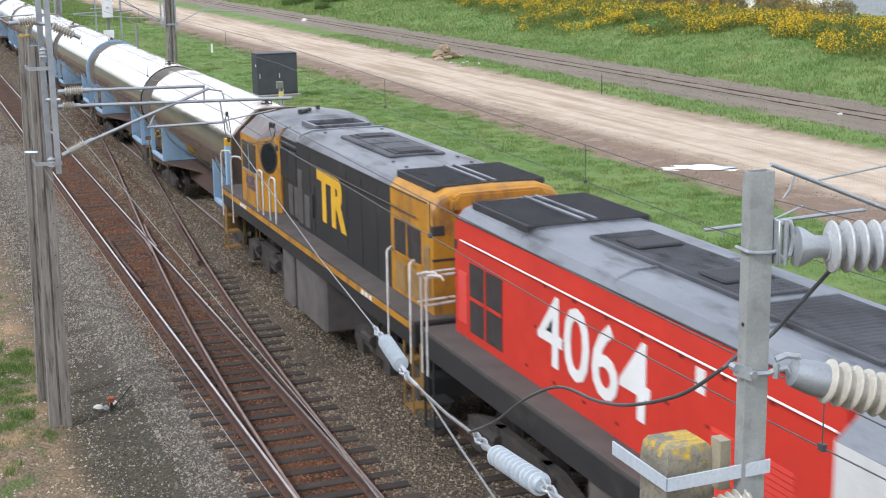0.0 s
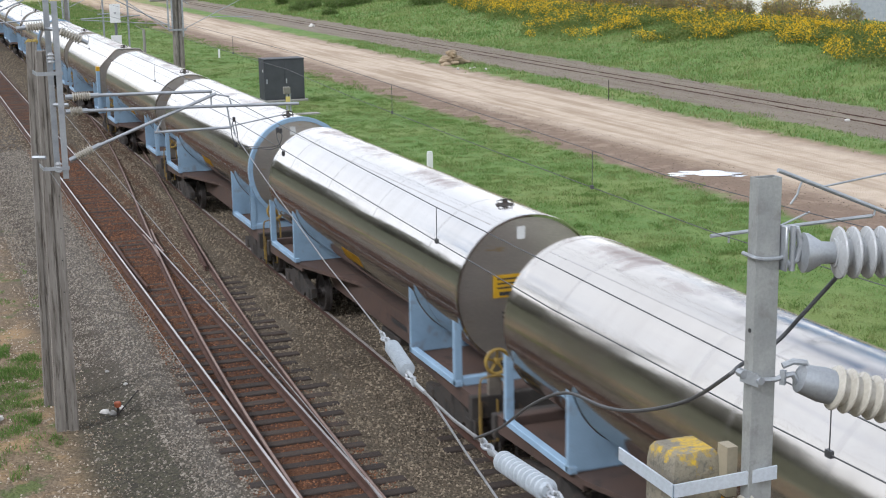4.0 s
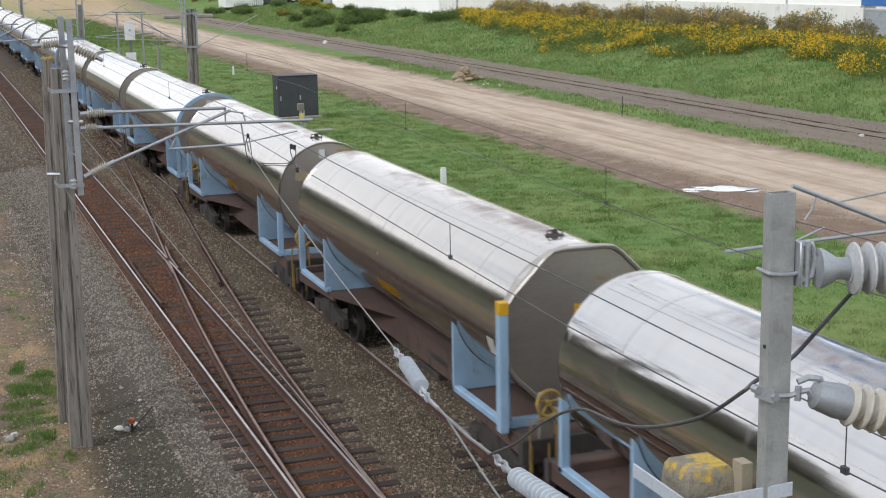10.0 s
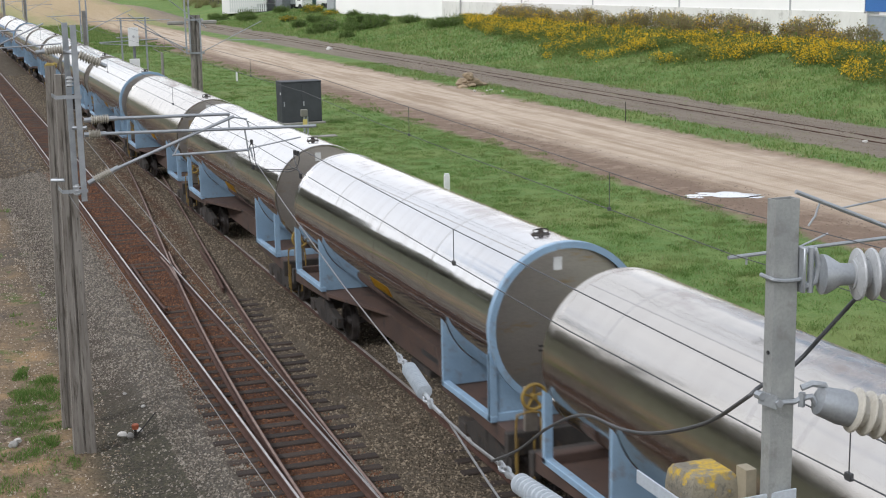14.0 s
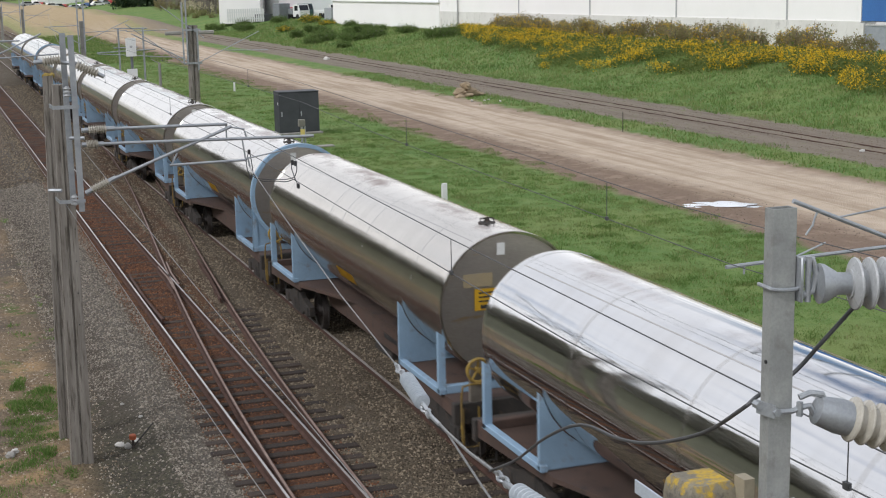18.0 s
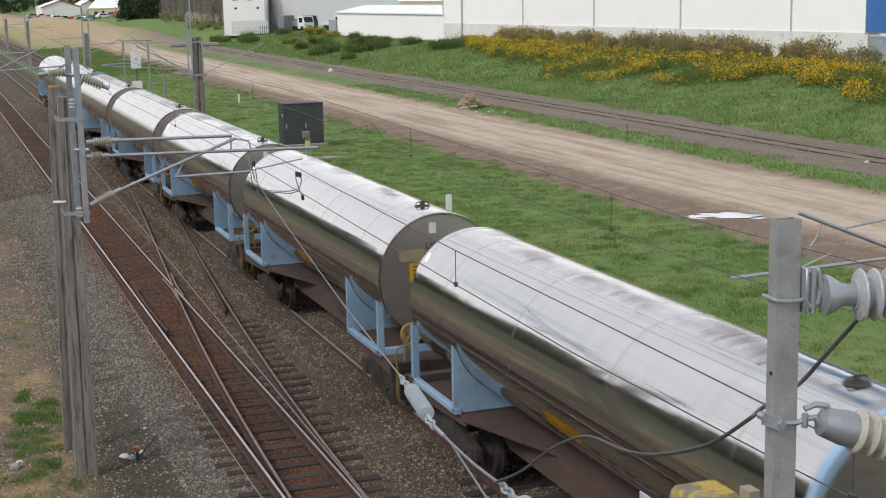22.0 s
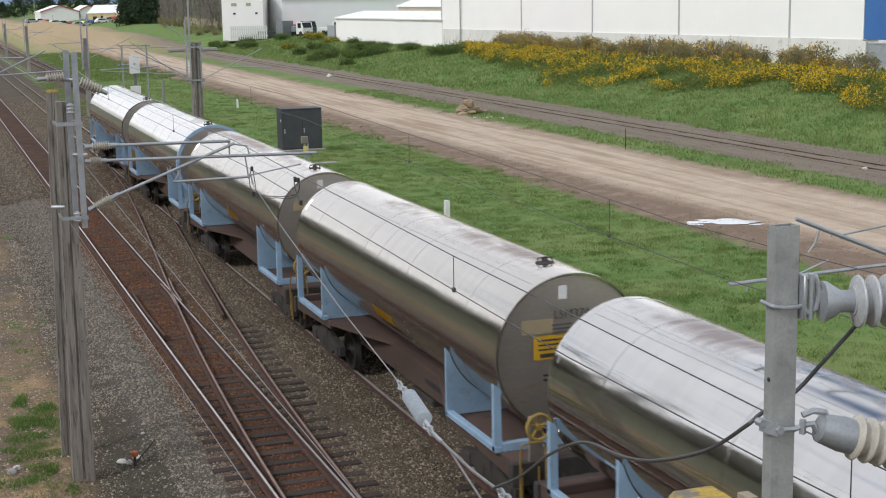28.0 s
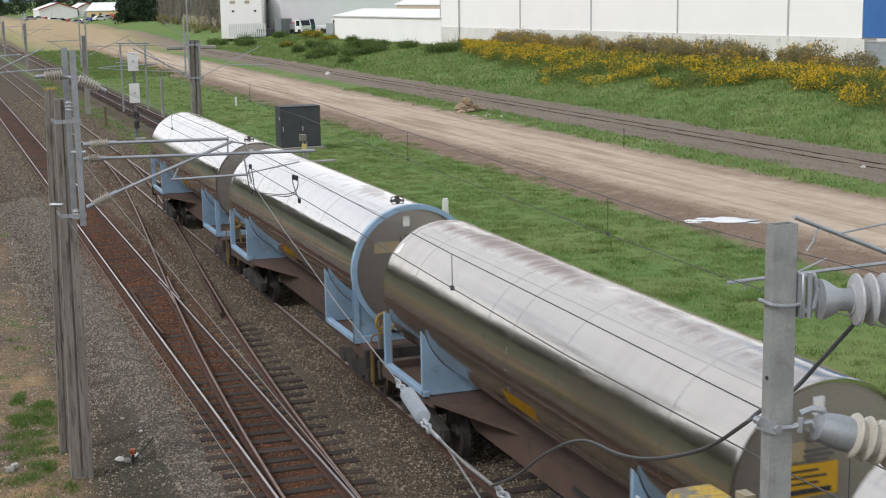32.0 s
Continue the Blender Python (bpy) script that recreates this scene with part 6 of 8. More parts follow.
# mast with the cantilever over the far line
rm = thing("catenary_mast", "concrete mast with a tubular cantilever over the line", "mast", loc=(12.6, 14.2, -0.5), group="catenary masts")
bm = B()
box(bm, -0.13, 0.13, -0.11, 0.11, 0, 7.6, 0.02)
part("concrete_post", bm, CONCRETE, rm)
rods(rm, "cantilever_tube", [((-2.94, 0, 5.69), (-0.1, 0, 4.55))], 0.028, GALV)
rods(rm, "registration_tube", [((-3.85, 0, 4.965), (-1.55, 0, 5.02))], 0.024, GALV)
rods(rm, "hanger", [((-1.52, 0, 5.02), (-1.50, 0, 5.12)), ((-2.58, 0, 5.56), (-2.63, 0, 5.46)), ((-2.63, 0, 5.46), (-2.66, 0, 5.36)), ((-2.66, 0, 5.37), (-2.75, 0, 5.26)), ((-2.3, 0, 5.44), (-0.6, 0.0, 5.62)), ((-2.34, -0.01, 5.47), (-2.26, -0.01, 5.40)), ((-3.6, 0, 4.97), (-3.6, 0, 4.86)), ((-3.0, 0, 4.97), (-2.4, 0.1, 5.12))], 0.013, GALV)

# masts farther along
far_masts = [(11.1, 104, 5.6, 7.0), (12.1, 177, 5.4, 6.6), (11.8, 216, 5.2, 5.6), (3.2, 62, 6.6, 6.6)]
for x, y, h, top in far_masts[:3]:
    ms = thing("catenary_mast", "distant concrete mast with steel uprights and arms", "mast", loc=(x, y, ground_z(x, y) - 0.2), group="catenary masts")
    bm = B()
    box(bm, -0.17, 0.17, -0.13, 0.13, 0, h + 0.2, 0.02)
    part("concrete_post", bm, CONCRETE, ms)
    for dx in (-0.3, 0.12):
        bm = B()
        box(bm, dx - 0.05, dx + 0.05, -0.25, -0.15, h - 2.0, top + 0.25)
        part("steel_upright", bm, GALV, ms)
    rods(ms, "cantilever_tube", [((-0.2, -0.2, h - 0.1), (-2.6, -0.2, h - 0.15)), ((-0.2, -0.2, h - 1.4), (-2.3, -0.2, h - 0.2)), ((0.2, -0.2, h - 1.2), (3.3, -0.2, h + 0.2)), ((0.2, -0.2, h - 0.6), (3.1, -0.2, h - 0.55))], 0.025, GALV)
am2 = thing("catenary_mast", "slender steel portal with tubular arms beside the signal", "mast", loc=(13.6, 104, ground_z(13.6, 104) - 0.2), group="catenary masts")
for dx in (0.0, 1.75):
    bm = B()
    box(bm, dx - 0.06, dx + 0.06, -0.06, 0.06, 0, 5.15, 0.01)
    part("steel_upright", bm, GALV, am2)
rods(am2, "cross_tube", [((-0.3, 0, 5.1), (2.05, 0, 5.05))], 0.05, GALV)
rods(am2, "cantilever_tube", [((-1.6, -0.1, 3.42), (2.6, -0.1, 3.55)), ((-0.4, -0.1, 3.72), (1.3, -0.1, 3.75)), ((0.9, -0.1, 4.7), (4.9, -0.1, 2.6))], 0.04, GALV)
# arm from a mast beside the picture, over the near line
am = thing("catenary_mast", "concrete mast with tubular arms beside the near line", "mast", loc=(2.3, 60, -0.5), group="catenary masts")
bm = B()
box(bm, -0.14, 0.14, -0.12, 0.12, 0, 6.6, 0.02)
part("concrete_post", bm, CONCRETE, am)
rods(am, "cantilever_tube", [((0.1, -0.15, 5.4), (2.45, -0.15, 6.45)), ((0.1, -0.15, 5.5), (3.1, -0.15, 5.62)), ((0.1, -0.15, 6.2), (1.6, -0.15, 6.2))], 0.03, GALV)

# pole beside the grass with uprights and arms to both sides
pl = thing("catenary_mast", "timber and concrete mast with galvanised uprights and two arms", "mast", loc=(17.2, 95, -0.6), group="catenary masts")
for dx, w, h in ((-0.10, 0.21, 5.66), (0.26, 0.20, 5.65)):
    bm = B()
    cyl(bm, (dx - 0.06, 0.1 * dx, 0), (dx + 0.02, 0.1 * dx, h), w, 14, w * 0.85)
    part("timber_post", bm, POST_OLD, pl, "grey weathered post", smooth=True)
for dx, z0, z1 in ((-0.60, 3.2, 7.2), (-0.34, 3.2, 8.6), (0.36, 2.7, 5.45)):
    bm = B()
    box(bm, dx - 0.05, dx + 0.05, -0.28, -0.2, z0, z1)
    part("steel_upright", bm, GALV, pl)
rods(pl, "cantilever_tube", [((-0.5, -0.25, 3.1), (-4.3, -0.25, 5.85)), ((-0.5, -0.25, 3.55), (-6.2, -0.25, 4.0)), ((0.4, -0.25, 3.2), (4.55, -0.25, 5.15)), ((2.2, -0.25, 3.95), (5.1, -0.25, 3.87)), ((-4.3, -0.25, 5.4), (-1.6, -0.25, 5.42)), ((-2.0, -0.25, 7.0), (0.8, -0.25, 4.8))], 0.026, GALV)
for z in (5.3, 3.1):
    bm = B()
    box(bm, -0.6, 0.6, -0.22, -0.18, z, z + 0.12)
    part("strap", bm, GALV, pl)
for dx in (-1.23, 0.95):
    bm = B()
    box(bm, dx - 0.55, dx + 0.55, -0.3, -0.1, 5.05, 5.3, 0.06)
    part("weight", bm, CONCRETE, pl, "pale concrete block")


# ---- line-side things ----
JOINT = surf("grey_joint", (0.46, 0.46, 0.45), (0.40, 0.40, 0.39), 2, 0.7)
# relay hut
hut = thing("relay_hut", "dark grey steel relay hut standing in the grass", "hut", loc=(19.0, 74.6, -0.3))
HUTC = surf("dark_grey_sheet", (0.052, 0.057, 0.062), (0.040, 0.044, 0.048), 1.5, 0.55, 0, 0.05, 40, (0.075, 0.075, 0.072), (0.62, 0.8))
bm = B()
box(bm, -1.1, 1.1, -0.6, 0.6, 0.12, 2.26, 0.02)
part("body", bm, HUTC, hut)
bm = B()
box(bm, -1.12, 1.12, -0.62, 0.62, 2.26, 2.32, 0.015)
part("roof", bm, HUTC, hut)
bm = B()
box(bm, -1.25, 1.25, -0.75, 0.75, -0.1, 0.12, 0.02)
part("plinth", bm, CONCRETE, hut)
for x0, x1 in ((-1.06, -0.01), (0.01, 1.06)):
    bm = B()
    box(bm, x0, x1, -0.622, -0.602, 0.2, 2.2, 0.006)
    dd = part("door", bm, HUTC, hut)
    bm = B()
    box(bm, x0 + 0.06, x0 + 0.12, -0.65, -0.622, 1.0, 1.25)
    part("handle", bm, GALV, dd)
bm = B()
box(bm, -1.104, -1.09, -0.4, -0.25, 1.6, 1.75)
part("vent", bm, WHITE, hut)
# small cabinet on a post before it
sp = thing("marker_cabinet", "small grey box on a post with a yellow plate", "cabinet", loc=(17.55, 68.0, -0.35))
bm = B()
box(bm, -0.05, 0.05, -0.05, 0.05, 0, 1.1)
box(bm, 0.12, 0.2, -0.04, 0.04, 0, 1.1)
part("post", bm, GALV, sp)
bm = B()
box(bm, -0.16, 0.16, -0.12, 0.12, 1.1, 1.45, 0.02)
part("box", bm, surf("olive_grey", (0.22, 0.21, 0.17), (0.17, 0.16, 0.13)), sp)
bm = B()
box(bm, -0.1, 0.12, -0.13, -0.11, 0.62, 0.98)
part("plate", bm, surf("faded_yellow", (0.72, 0.60, 0.18), (0.62, 0.5, 0.14)), sp, "faded yellow plate")
bm = B()
box(bm, -1.1, 1.6, -0.3, 0.3, 0.0, 0.1)
part("slab", bm, CONCRETE, sp)
# signal post with two white boards
sg = thing("signal_post", "grey signal post carrying two white boards", "signal", loc=(11.4, 82.0, -0.35))
bm = B()
cyl(bm, (0, 0, 0), (0, 0, 5.2), 0.08, 10)
part("post", bm, surf("signal_grey", (0.16, 0.165, 0.17), (0.12, 0.125, 0.13)), sg, smooth=True)
for z0, z1 in ((4.15, 5.2), (2.35, 3.45)):
    bm = B()
    box(bm, -0.32, 0.26, -0.14, -0.1, z0, z1, 0.01)
    bo = part("board", bm, WHITE, sg, "white backing board")
    bm = B()
    lathe(bm, (-0.03, -0.13, z0 + 0.55), (-0.03, -0.2, z0 + 0.55), [(0, 0.07), (0.05, 0.07), (0.05, 0.0)], 12)
    part("bolt_plate", bm, JOINT, bo)
for z0 in (0.9, 1.5):
    bm = B()
    box(bm, -0.14, -0.04, -0.16, -0.06, z0, z0 + 0.4)
    box(bm, 0.04, 0.14, -0.16, -0.06, z0, z0 + 0.4)
    part("fitting", bm, BLACK, sg)
bm = B()
box(bm, -0.1, 0.5, -0.4, 0.0, 0.1, 0.35, 0.02)
part("trough_lid", bm, CONCRETE, sg)
# posts
for x, y, h, r, mat, lab in ((15.15, 96, 2.95, 0.11, CONCRETE, "old grey timber post with a bent arm"), (11.0, 93, 1.4, 0.1, surf("brown_post", (0.16, 0.11, 0.07), (0.11, 0.08, 0.05)), "short brown timber post")):
    ps = thing("post", lab, "post", loc=(x, y, -0.35))
    bm = B()
    cyl(bm, (0, 0, 0), (0, 0, h), r, 10, r * 0.85)
    part("shaft", bm, mat, ps, smooth=True)
    if h > 2:
        bm = B()
        tube(bm, [(0, 0, h), (-0.25, 0, h + 0.1), (-0.55, 0, h + 0.28)], 0.03, 6)
        part("arm", bm, CONCRETE, ps)
for x, y, h, w, lab in ((22.25, 106.0, 0.75, 0.07, "thin white marker post in the grass"), (17.4, 47.3, 0.95, 0.10, "white-topped concrete marker post")):
    bm = B()
    box(bm, -w, w, -w * 0.6, w * 0.6, -0.3, h - 0.06, 0.012)
    box(bm, -w * 0.85, w * 0.85, -w * 0.5, w * 0.5, h - 0.06, h, 0.012)
    if w > 0.08:
        box(bm, -w * 0.8, w * 0.8, -w * 0.6 - 0.01, -w * 0.6, h - 0.4, h - 0.16)
    single("marker_post", bm, WHITE, lab, "marker post", loc=(x, y, -0.35), smooth=False)
bm = B()
cyl(bm, (0, 0, 0), (0, 0, 1.1), 0.02, 6)
single("fence_stake", bm, DARK, "thin dark fence stake beside the dirt road", "stake", loc=(34.3, 66.0, -0.3))
# small orange-capped pipe and stones beside the left mast
pp = thing("ground_marker", "orange-capped steel pipe in the ballast", "marker", loc=(3.03, 24.6, -0.22))
bm = B()
cyl(bm, (0, 0, -0.1), (0, 0, 0.12), 0.025, 8)
cyl(bm, (0.02, 0, 0.0), (0.42, 0.32, 0.28), 0.014, 6)
part("pipe", bm, DARK, pp)
bm = B()
lathe(bm, (0, 0, 0.12), (0, 0, 0.22), [(0, 0.06), (0.07, 0.065), (0.09, 0.05), (0.09, 0.0)], 12)
part("cap", bm, surf("orange_cap", (0.45, 0.12, 0.05), (0.35, 0.09, 0.04)), pp, "faded orange cap", smooth=True)
STONE = surf("grey_stone", (0.34, 0.33, 0.30), (0.24, 0.23, 0.21), 5, 0.9, 0, 0.4, 40, vary=0.4)
PALE = surf("pale_stone", (0.60, 0.58, 0.54), (0.48, 0.46, 0.42), 5, 0.9, 0, 0.4, 40)


def stone(bm, c, r, seed):
    rnd = random.Random(seed)
    n0 = len(bm.verts)
    res = bmesh.ops.create_icosphere(bm, subdivisions=2, radius=r)
    k = [rnd.uniform(0.7, 1.25) for _ in range(3)]
    for v in res["verts"]:
        d = 1 + 0.45 * noise.noise(v.co * (2.2 / r) * 0.6 + Vector((seed * 1.7, 0, 0)))
        v.co = Vector((v.co.x * k[0] * d, v.co.y * k[1] * d, v.co.z * 0.65 * k[2] * d)) + Vector(c)


for i, (x, y, r, mt) in enumerate(((2.84, 24.85, 0.085, PALE), (2.95, 24.7, 0.08, STONE), (3.12, 24.9, 0.07, PALE), (0.95, 25.1, 0.10, STONE), (1.05, 25.3, 0.08, PALE), (39.7, 142.5, 0.28, PALE), (40.0, 53.5, 0.12, PALE), (3.4, 26.2, 0.05, PALE), (3.2, 27.3, 0.05, STONE))):
    bm = B()
    stone(bm, (0, 0, 0), r, i)
    single("stone", bm, mt, "loose pale stone lying on the gravel" if mt is PALE else "loose grey stone lying on the gravel", "stone", "loose stones", loc=(x, y, ground_z(x, y) + r * 0.35), smooth=True)
# rubble heap beside the dirt road
hp = thing("rubble_heap", "heap of clay clods and broken stone by the road", "heap", loc=(35.2, 91.0, -0.25))
CLAY = surf("dry_clay", (0.36, 0.28, 0.18), (0.25, 0.19, 0.12), 3, 0.95, 0, 0.6, 25, vary=0.4)
rnd = random.Random(5)
for i in range(26):
    bm = B()
    stone(bm, (0, 0, 0), rnd.uniform(0.16, 0.42), 40 + i)
    a, q = rnd.uniform(0, 6.28), rnd.uniform(0, 1)
    part("clod", bm, CLAY, hp, smooth=True, loc=(1.25 * q * math.cos(a), 0.9 * q * math.sin(a), 0.55 * (1 - q) * rnd.uniform(0.6, 1.6)))
for i in range(4):
    bm = B()
    stone(bm, (0, 0, 0), rnd.uniform(0.08, 0.16), 90 + i)
    single("stone", bm, PALE, "broken pale stone beside the dirt road", "stone", "loose stones", loc=(35.0 + rnd.uniform(-0.9, 0.9), 86.0 + rnd.uniform(-1.6, 1.6), -0.2), smooth=True)
# puddles in the road, near-metallic to brighten the sky mirrored in them
WATER, nt, wb = nodes_of("puddle_water")
wb.inputs["Base Color"].default_value = (0.85, 0.86, 0.88, 1)
wb.inputs["Metallic"].default_value = 0.8
wb.inputs["Roughness"].default_value = 0.03
wb.inputs["IOR"].default_value = 1.9
for k, (cx, cy, a, b) in enumerate(((26.75, 43.25, 0.86, 0.62), (27.25, 42.65, 0.40, 0.24), (26.20, 43.95, 0.42, 0.20), (25.95, 43.55, 0.34, 0.16), (25.55, 43.75, 0.40, 0.22), (25.25, 43.45, 0.34, 0.16))):
    bm = B()
    ring = []
    for i in range(40):
        t = 2 * math.pi * i / 40
        d = 1 + 0.45 * noise.noise((math.cos(t) * 1.3 + k * 5, math.sin(t) * 1.3, 2)) + 0.12 * noise.noise((math.cos(t) * 5, math.sin(t) * 5, k))
        ring.append(bm.verts.new((a * d * math.cos(t), b * d * math.sin(t), 0)))
    mid = bm.verts.new((0, 0, 0))
    for i in range(40):
        bm.faces.new((mid, ring[i], ring[(i + 1) % 40]))
    single("puddle", bm, WATER, "shallow rain puddle on the dirt road", "puddle", "puddles", loc=(cx, cy, ground_z(cx, cy) + 0.013), rz=-38)

# ---- warehouse and sheds behind the bank ----
YARD = 1.45


def on_wall(s, out=0.0):
    """A point s metres along the warehouse wall from its near corner post, out metres towards the railway."""
    d = Vector((63.5 - 71.5, 152 - 97)).normalized()
    n = Vector((-d.y, d.x))
    p = Vector((71.58, 96.45)) + d * s + n * out
    return p.x, p.y


SHEETW = surf("off_white_wall_panel", (0.90, 0.88, 0.845), (0.87, 0.85, 0.815), 0.25, 0.6, 0, 0.02, 8, (0.80, 0.785, 0.74), (0.62, 0.85), speck=0.03)
PLINTH = surf("concrete_plinth", (0.74, 0.72, 0.675), (0.66, 0.64, 0.595), 0.6, 0.85, 0, 0.1, 12, (0.40, 0.385, 0.35), (0.56, 0.76), stretch=(1, 1, 0.5), speck=0.08)
BLUEW = surf("blue_wall_panel", (0.045, 0.16, 0.42), (0.04, 0.14, 0.38), 0.4, 0.5, 0, 0.02, 8)
wh = thing("warehouse", "long off-white warehouse on a concrete plinth, blue at one end", "warehouse")


def wall_box(bm, s0, s1, o0, o1, z0, z1):
    c = [on_wall(s, o) for s, o in ((s0, o0), (s1, o0), (s1, o1), (s0, o1))]
    va = [bm.verts.new((*p, z0)) for p in c]
    vb = [bm.verts.new((*p, z1)) for p in c]
    for i in range(4):
        bm.faces.new((va[i], va[(i + 1) % 4], vb[(i + 1) % 4], vb[i]))
    bm.faces.new(va[::-1])
    bm.faces.new(vb)
    bmesh.ops.recalc_face_normals(bm, faces=bm.faces)
    return bm


seams = [0.0, 8.7, 24.0, 38.5, 52.6, 71.5]
for a, b in zip(seams, seams[1:]):
    part("wall_panel", wall_box(B(), a + 0.04, b - 0.04, -0.3, 0.0, 3.7, 12.0), SHEETW, wh)
    part("plinth", wall_box(B(), a + 0.02, b - 0.02, -0.3, 0.08, 0.4, 3.7), PLINTH, wh, "concrete plinth")
    part("joint_strip", wall_box(B(), b - 0.1, b + 0.1, -0.28, 0.05, 1.2, 12.0), JOINT, wh)
part("wall_panel", wall_box(B(), -30, -0.04, -0.3, 0.0, 3.75, 12.0), BLUEW, wh, "blue wall panel")
part("plinth", wall_box(B(), -30, -1.6, -0.3, 0.02, 1.0, 3.7), PLINTH, wh)
part("building_body", wall_box(B(), -30, 71.5, -40, -0.31, 0.5, 11.9), SHEETW, wh)
part("roof", wall_box(B(), -30.3, 71.8, -40.3, 0.3, 12.0, 12.3), JOINT, wh)
for s in (66.5,):
    bm = B()
    x, y = on_wall(s, 0.18)
    cyl(bm, (x, y, 1.4), (x, y, 12), 0.09, 8)
    part("downpipe", bm, JOINT, wh)
gt = thing("yard_gate", "grey corrugated gate beside the warehouse corner", "gate")
part("leaf", wall_box(B(), -7.5, -1.0, 0.5, 0.56, 1.3, 3.5), surf("gate_grey", (0.33, 0.35, 0.37), (0.27, 0.29, 0.31)), gt)
part("post", wall_box(B(), -0.95, -0.6, 0.4, 0.7, 0.9, 3.6), PLINTH, gt)
part("brace", wall_box(B(), -7.5, -1.0, 0.57, 0.61, 3.4, 3.5), JOINT, gt)


def hall(name, label, p0, p1, depth, z0, eave, ridge, wall, roofm, gable_out=0.3, doors=()):
    """A shed whose long wall runs from plan point p0 to p1; depth is away from the railway."""
    th = thing(name, label, "building")
    d = (Vector(p1) - Vector(p0))
    L = d.length
    d.normalize()
    n = Vector((d.y, -d.x))
    if n.x < 0:
        n = -n

    def at(s, o, z):
        p = Vector(p0) + d * s + n * o
        return (p.x, p.y, z)
    bm = B()
    prof = [(0, z0), (0, eave), (depth / 2, ridge), (depth, eave), (depth, z0)]
    ra = [bm.verts.new(at(0, o, z)) for o, z in prof]
    rb = [bm.verts.new(at(L, o, z)) for o, z in prof]
    for i in range(5):
        if i not in (1, 2):
            bm.faces.new((ra[i], ra[(i + 1) % 5], rb[(i + 1) % 5], rb[i]))
    bm.faces.new(ra)
    bm.faces.new(rb[::-1])
    bmesh.ops.recalc_face_normals(bm, faces=bm.faces)
    wl_ = part("wall", bm, wall, th)
    for a, b in (((-0.25, eave - 0.1), (depth / 2, ridge)), ((depth + 0.25, eave - 0.1), (depth / 2, ridge))):
        bm = B()
        vs = [bm.verts.new(at(s, o, z + dz)) for s, (o, z), dz in ((-gable_out, a, 0.02), (L + gable_out, a, 0.02), (L + gable_out, b, 0.02), (-gable_out, b, 0.02), (-gable_out, a, 0.17), (L + gable_out, a, 0.17), (L + gable_out, b, 0.17), (-gable_out, b, 0.17))]
        for f in ((0, 1, 2, 3), (4, 5, 6, 7), (0, 1, 5, 4), (1, 2, 6, 5), (2, 3, 7, 6), (3, 0, 4, 7)):
            bm.faces.new([vs[i] for i in f])
        bmesh.ops.recalc_face_normals(bm, faces=bm.faces)
        part("roof", bm, roofm, th)
    for s0, s1, za, zb, mt, nm in doors:
        bm = B()
        vs = [bm.verts.new(at(s, o, z)) for o in (-0.06, 0.02) for s, z in ((s0, za), (s1, za), (s1, zb), (s0, zb))]
        for f in ((0, 1, 2, 3), (4, 5, 6, 7), (0, 1, 5, 4), (1, 2, 6, 5), (2, 3, 7, 6), (3, 0, 4, 7)):
            bm.faces.new([vs[i] for i in f])
        bmesh.ops.recalc_face_normals(bm, faces=bm.faces)
        part(nm, bm, mt, th)
    return th


ROOFW = surf("white_roof_sheet", (0.80, 0.80, 0.79), (0.74, 0.74, 0.73), 0.5, 0.5, 0, 0.05, 6, speck=0.05)
ROOFG = surf("grey_roof_sheet", (0.40, 0.43, 0.46), (0.33, 0.36, 0.39), 0.5, 0.5, 0.2, 0.05, 6)
TAN = surf("tan_gable", (0.46, 0.40, 0.30), (0.42, 0.36, 0.27), 0.5, 0.7, 0, 0.02, 6)
CREAM = surf("cream_wall", (0.68, 0.56, 0.30), (0.60, 0.48, 0.26), 0.5, 0.7, 0, 0.02, 6)
hall("low_shed", "low white lean-to shed with a pale roof", (57.5, 202), (61.2, 167.0), 9, 0.8, 4.8, 5.6, SHEETW, ROOFW, 0.1)
hall("tan_shed", "tan-gabled shed behind a white lean-to", (66.5, 200), (67.5, 168), 14, 0.8, 6.3, 8.6, TAN, ROOFW, 0.2)
hall("grey_workshop", "grey-white workshop with a corrugated clerestory", (59.0, 262), (96, 262.5), 20, 0.8, 7.6, 9.9, surf("grey_white_wall", (0.82, 0.83, 0.83), (0.78, 0.79, 0.79), 0.3, 0.7, 0, 0.02, 6, speck=0.04), surf("brown_roof_sheet", (0.34, 0.29, 0.25), (0.28, 0.24, 0.21), 0.5, 0.5, 0.1, 0.05, 6), 0.2, [(10.9, 11.2, 0.9, 7.5, JOINT, "downpipe"), (19, 19.25, 0.9, 7.5, JOINT, "downpipe")])
hall("white_block", "white rendered two-storey block", (48.4, 240), (55.0, 238), 16, 0.8, 8.2, 9.0, SHEETW, ROOFG, 0.3, [(1.6, 2.5, 6.6, 7.1, TAN, "window"), (4.1, 4.9, 6.6, 7.1, TAN, "window"), (1.9, 2.3, 5.2, 5.5, BLACK, "vent"), (5.6, 6.0, 5.2, 5.5, BLACK, "vent")])
# paling fence before the block
fn = thing("paling_fence", "white paling fence in front of the yard", "fence")
PALING = None
for i in range(17):
    if PALING is None:
        bm = B()
        box(bm, -0.12, 0.12, -0.02, 0.02, 0, 2.2)
        PALING = mesh_of("paling", bm, WHITE)
    share("paling", PALING, fn, (48.6 + 0.37 * i, 234.0, 1.15))
bm = B()
box(bm, 48.5, 54.8, 234.03, 234.08, 1.6, 1.75)
box(bm, 48.5, 54.8, 234.03, 234.08, 2.7, 2.85)
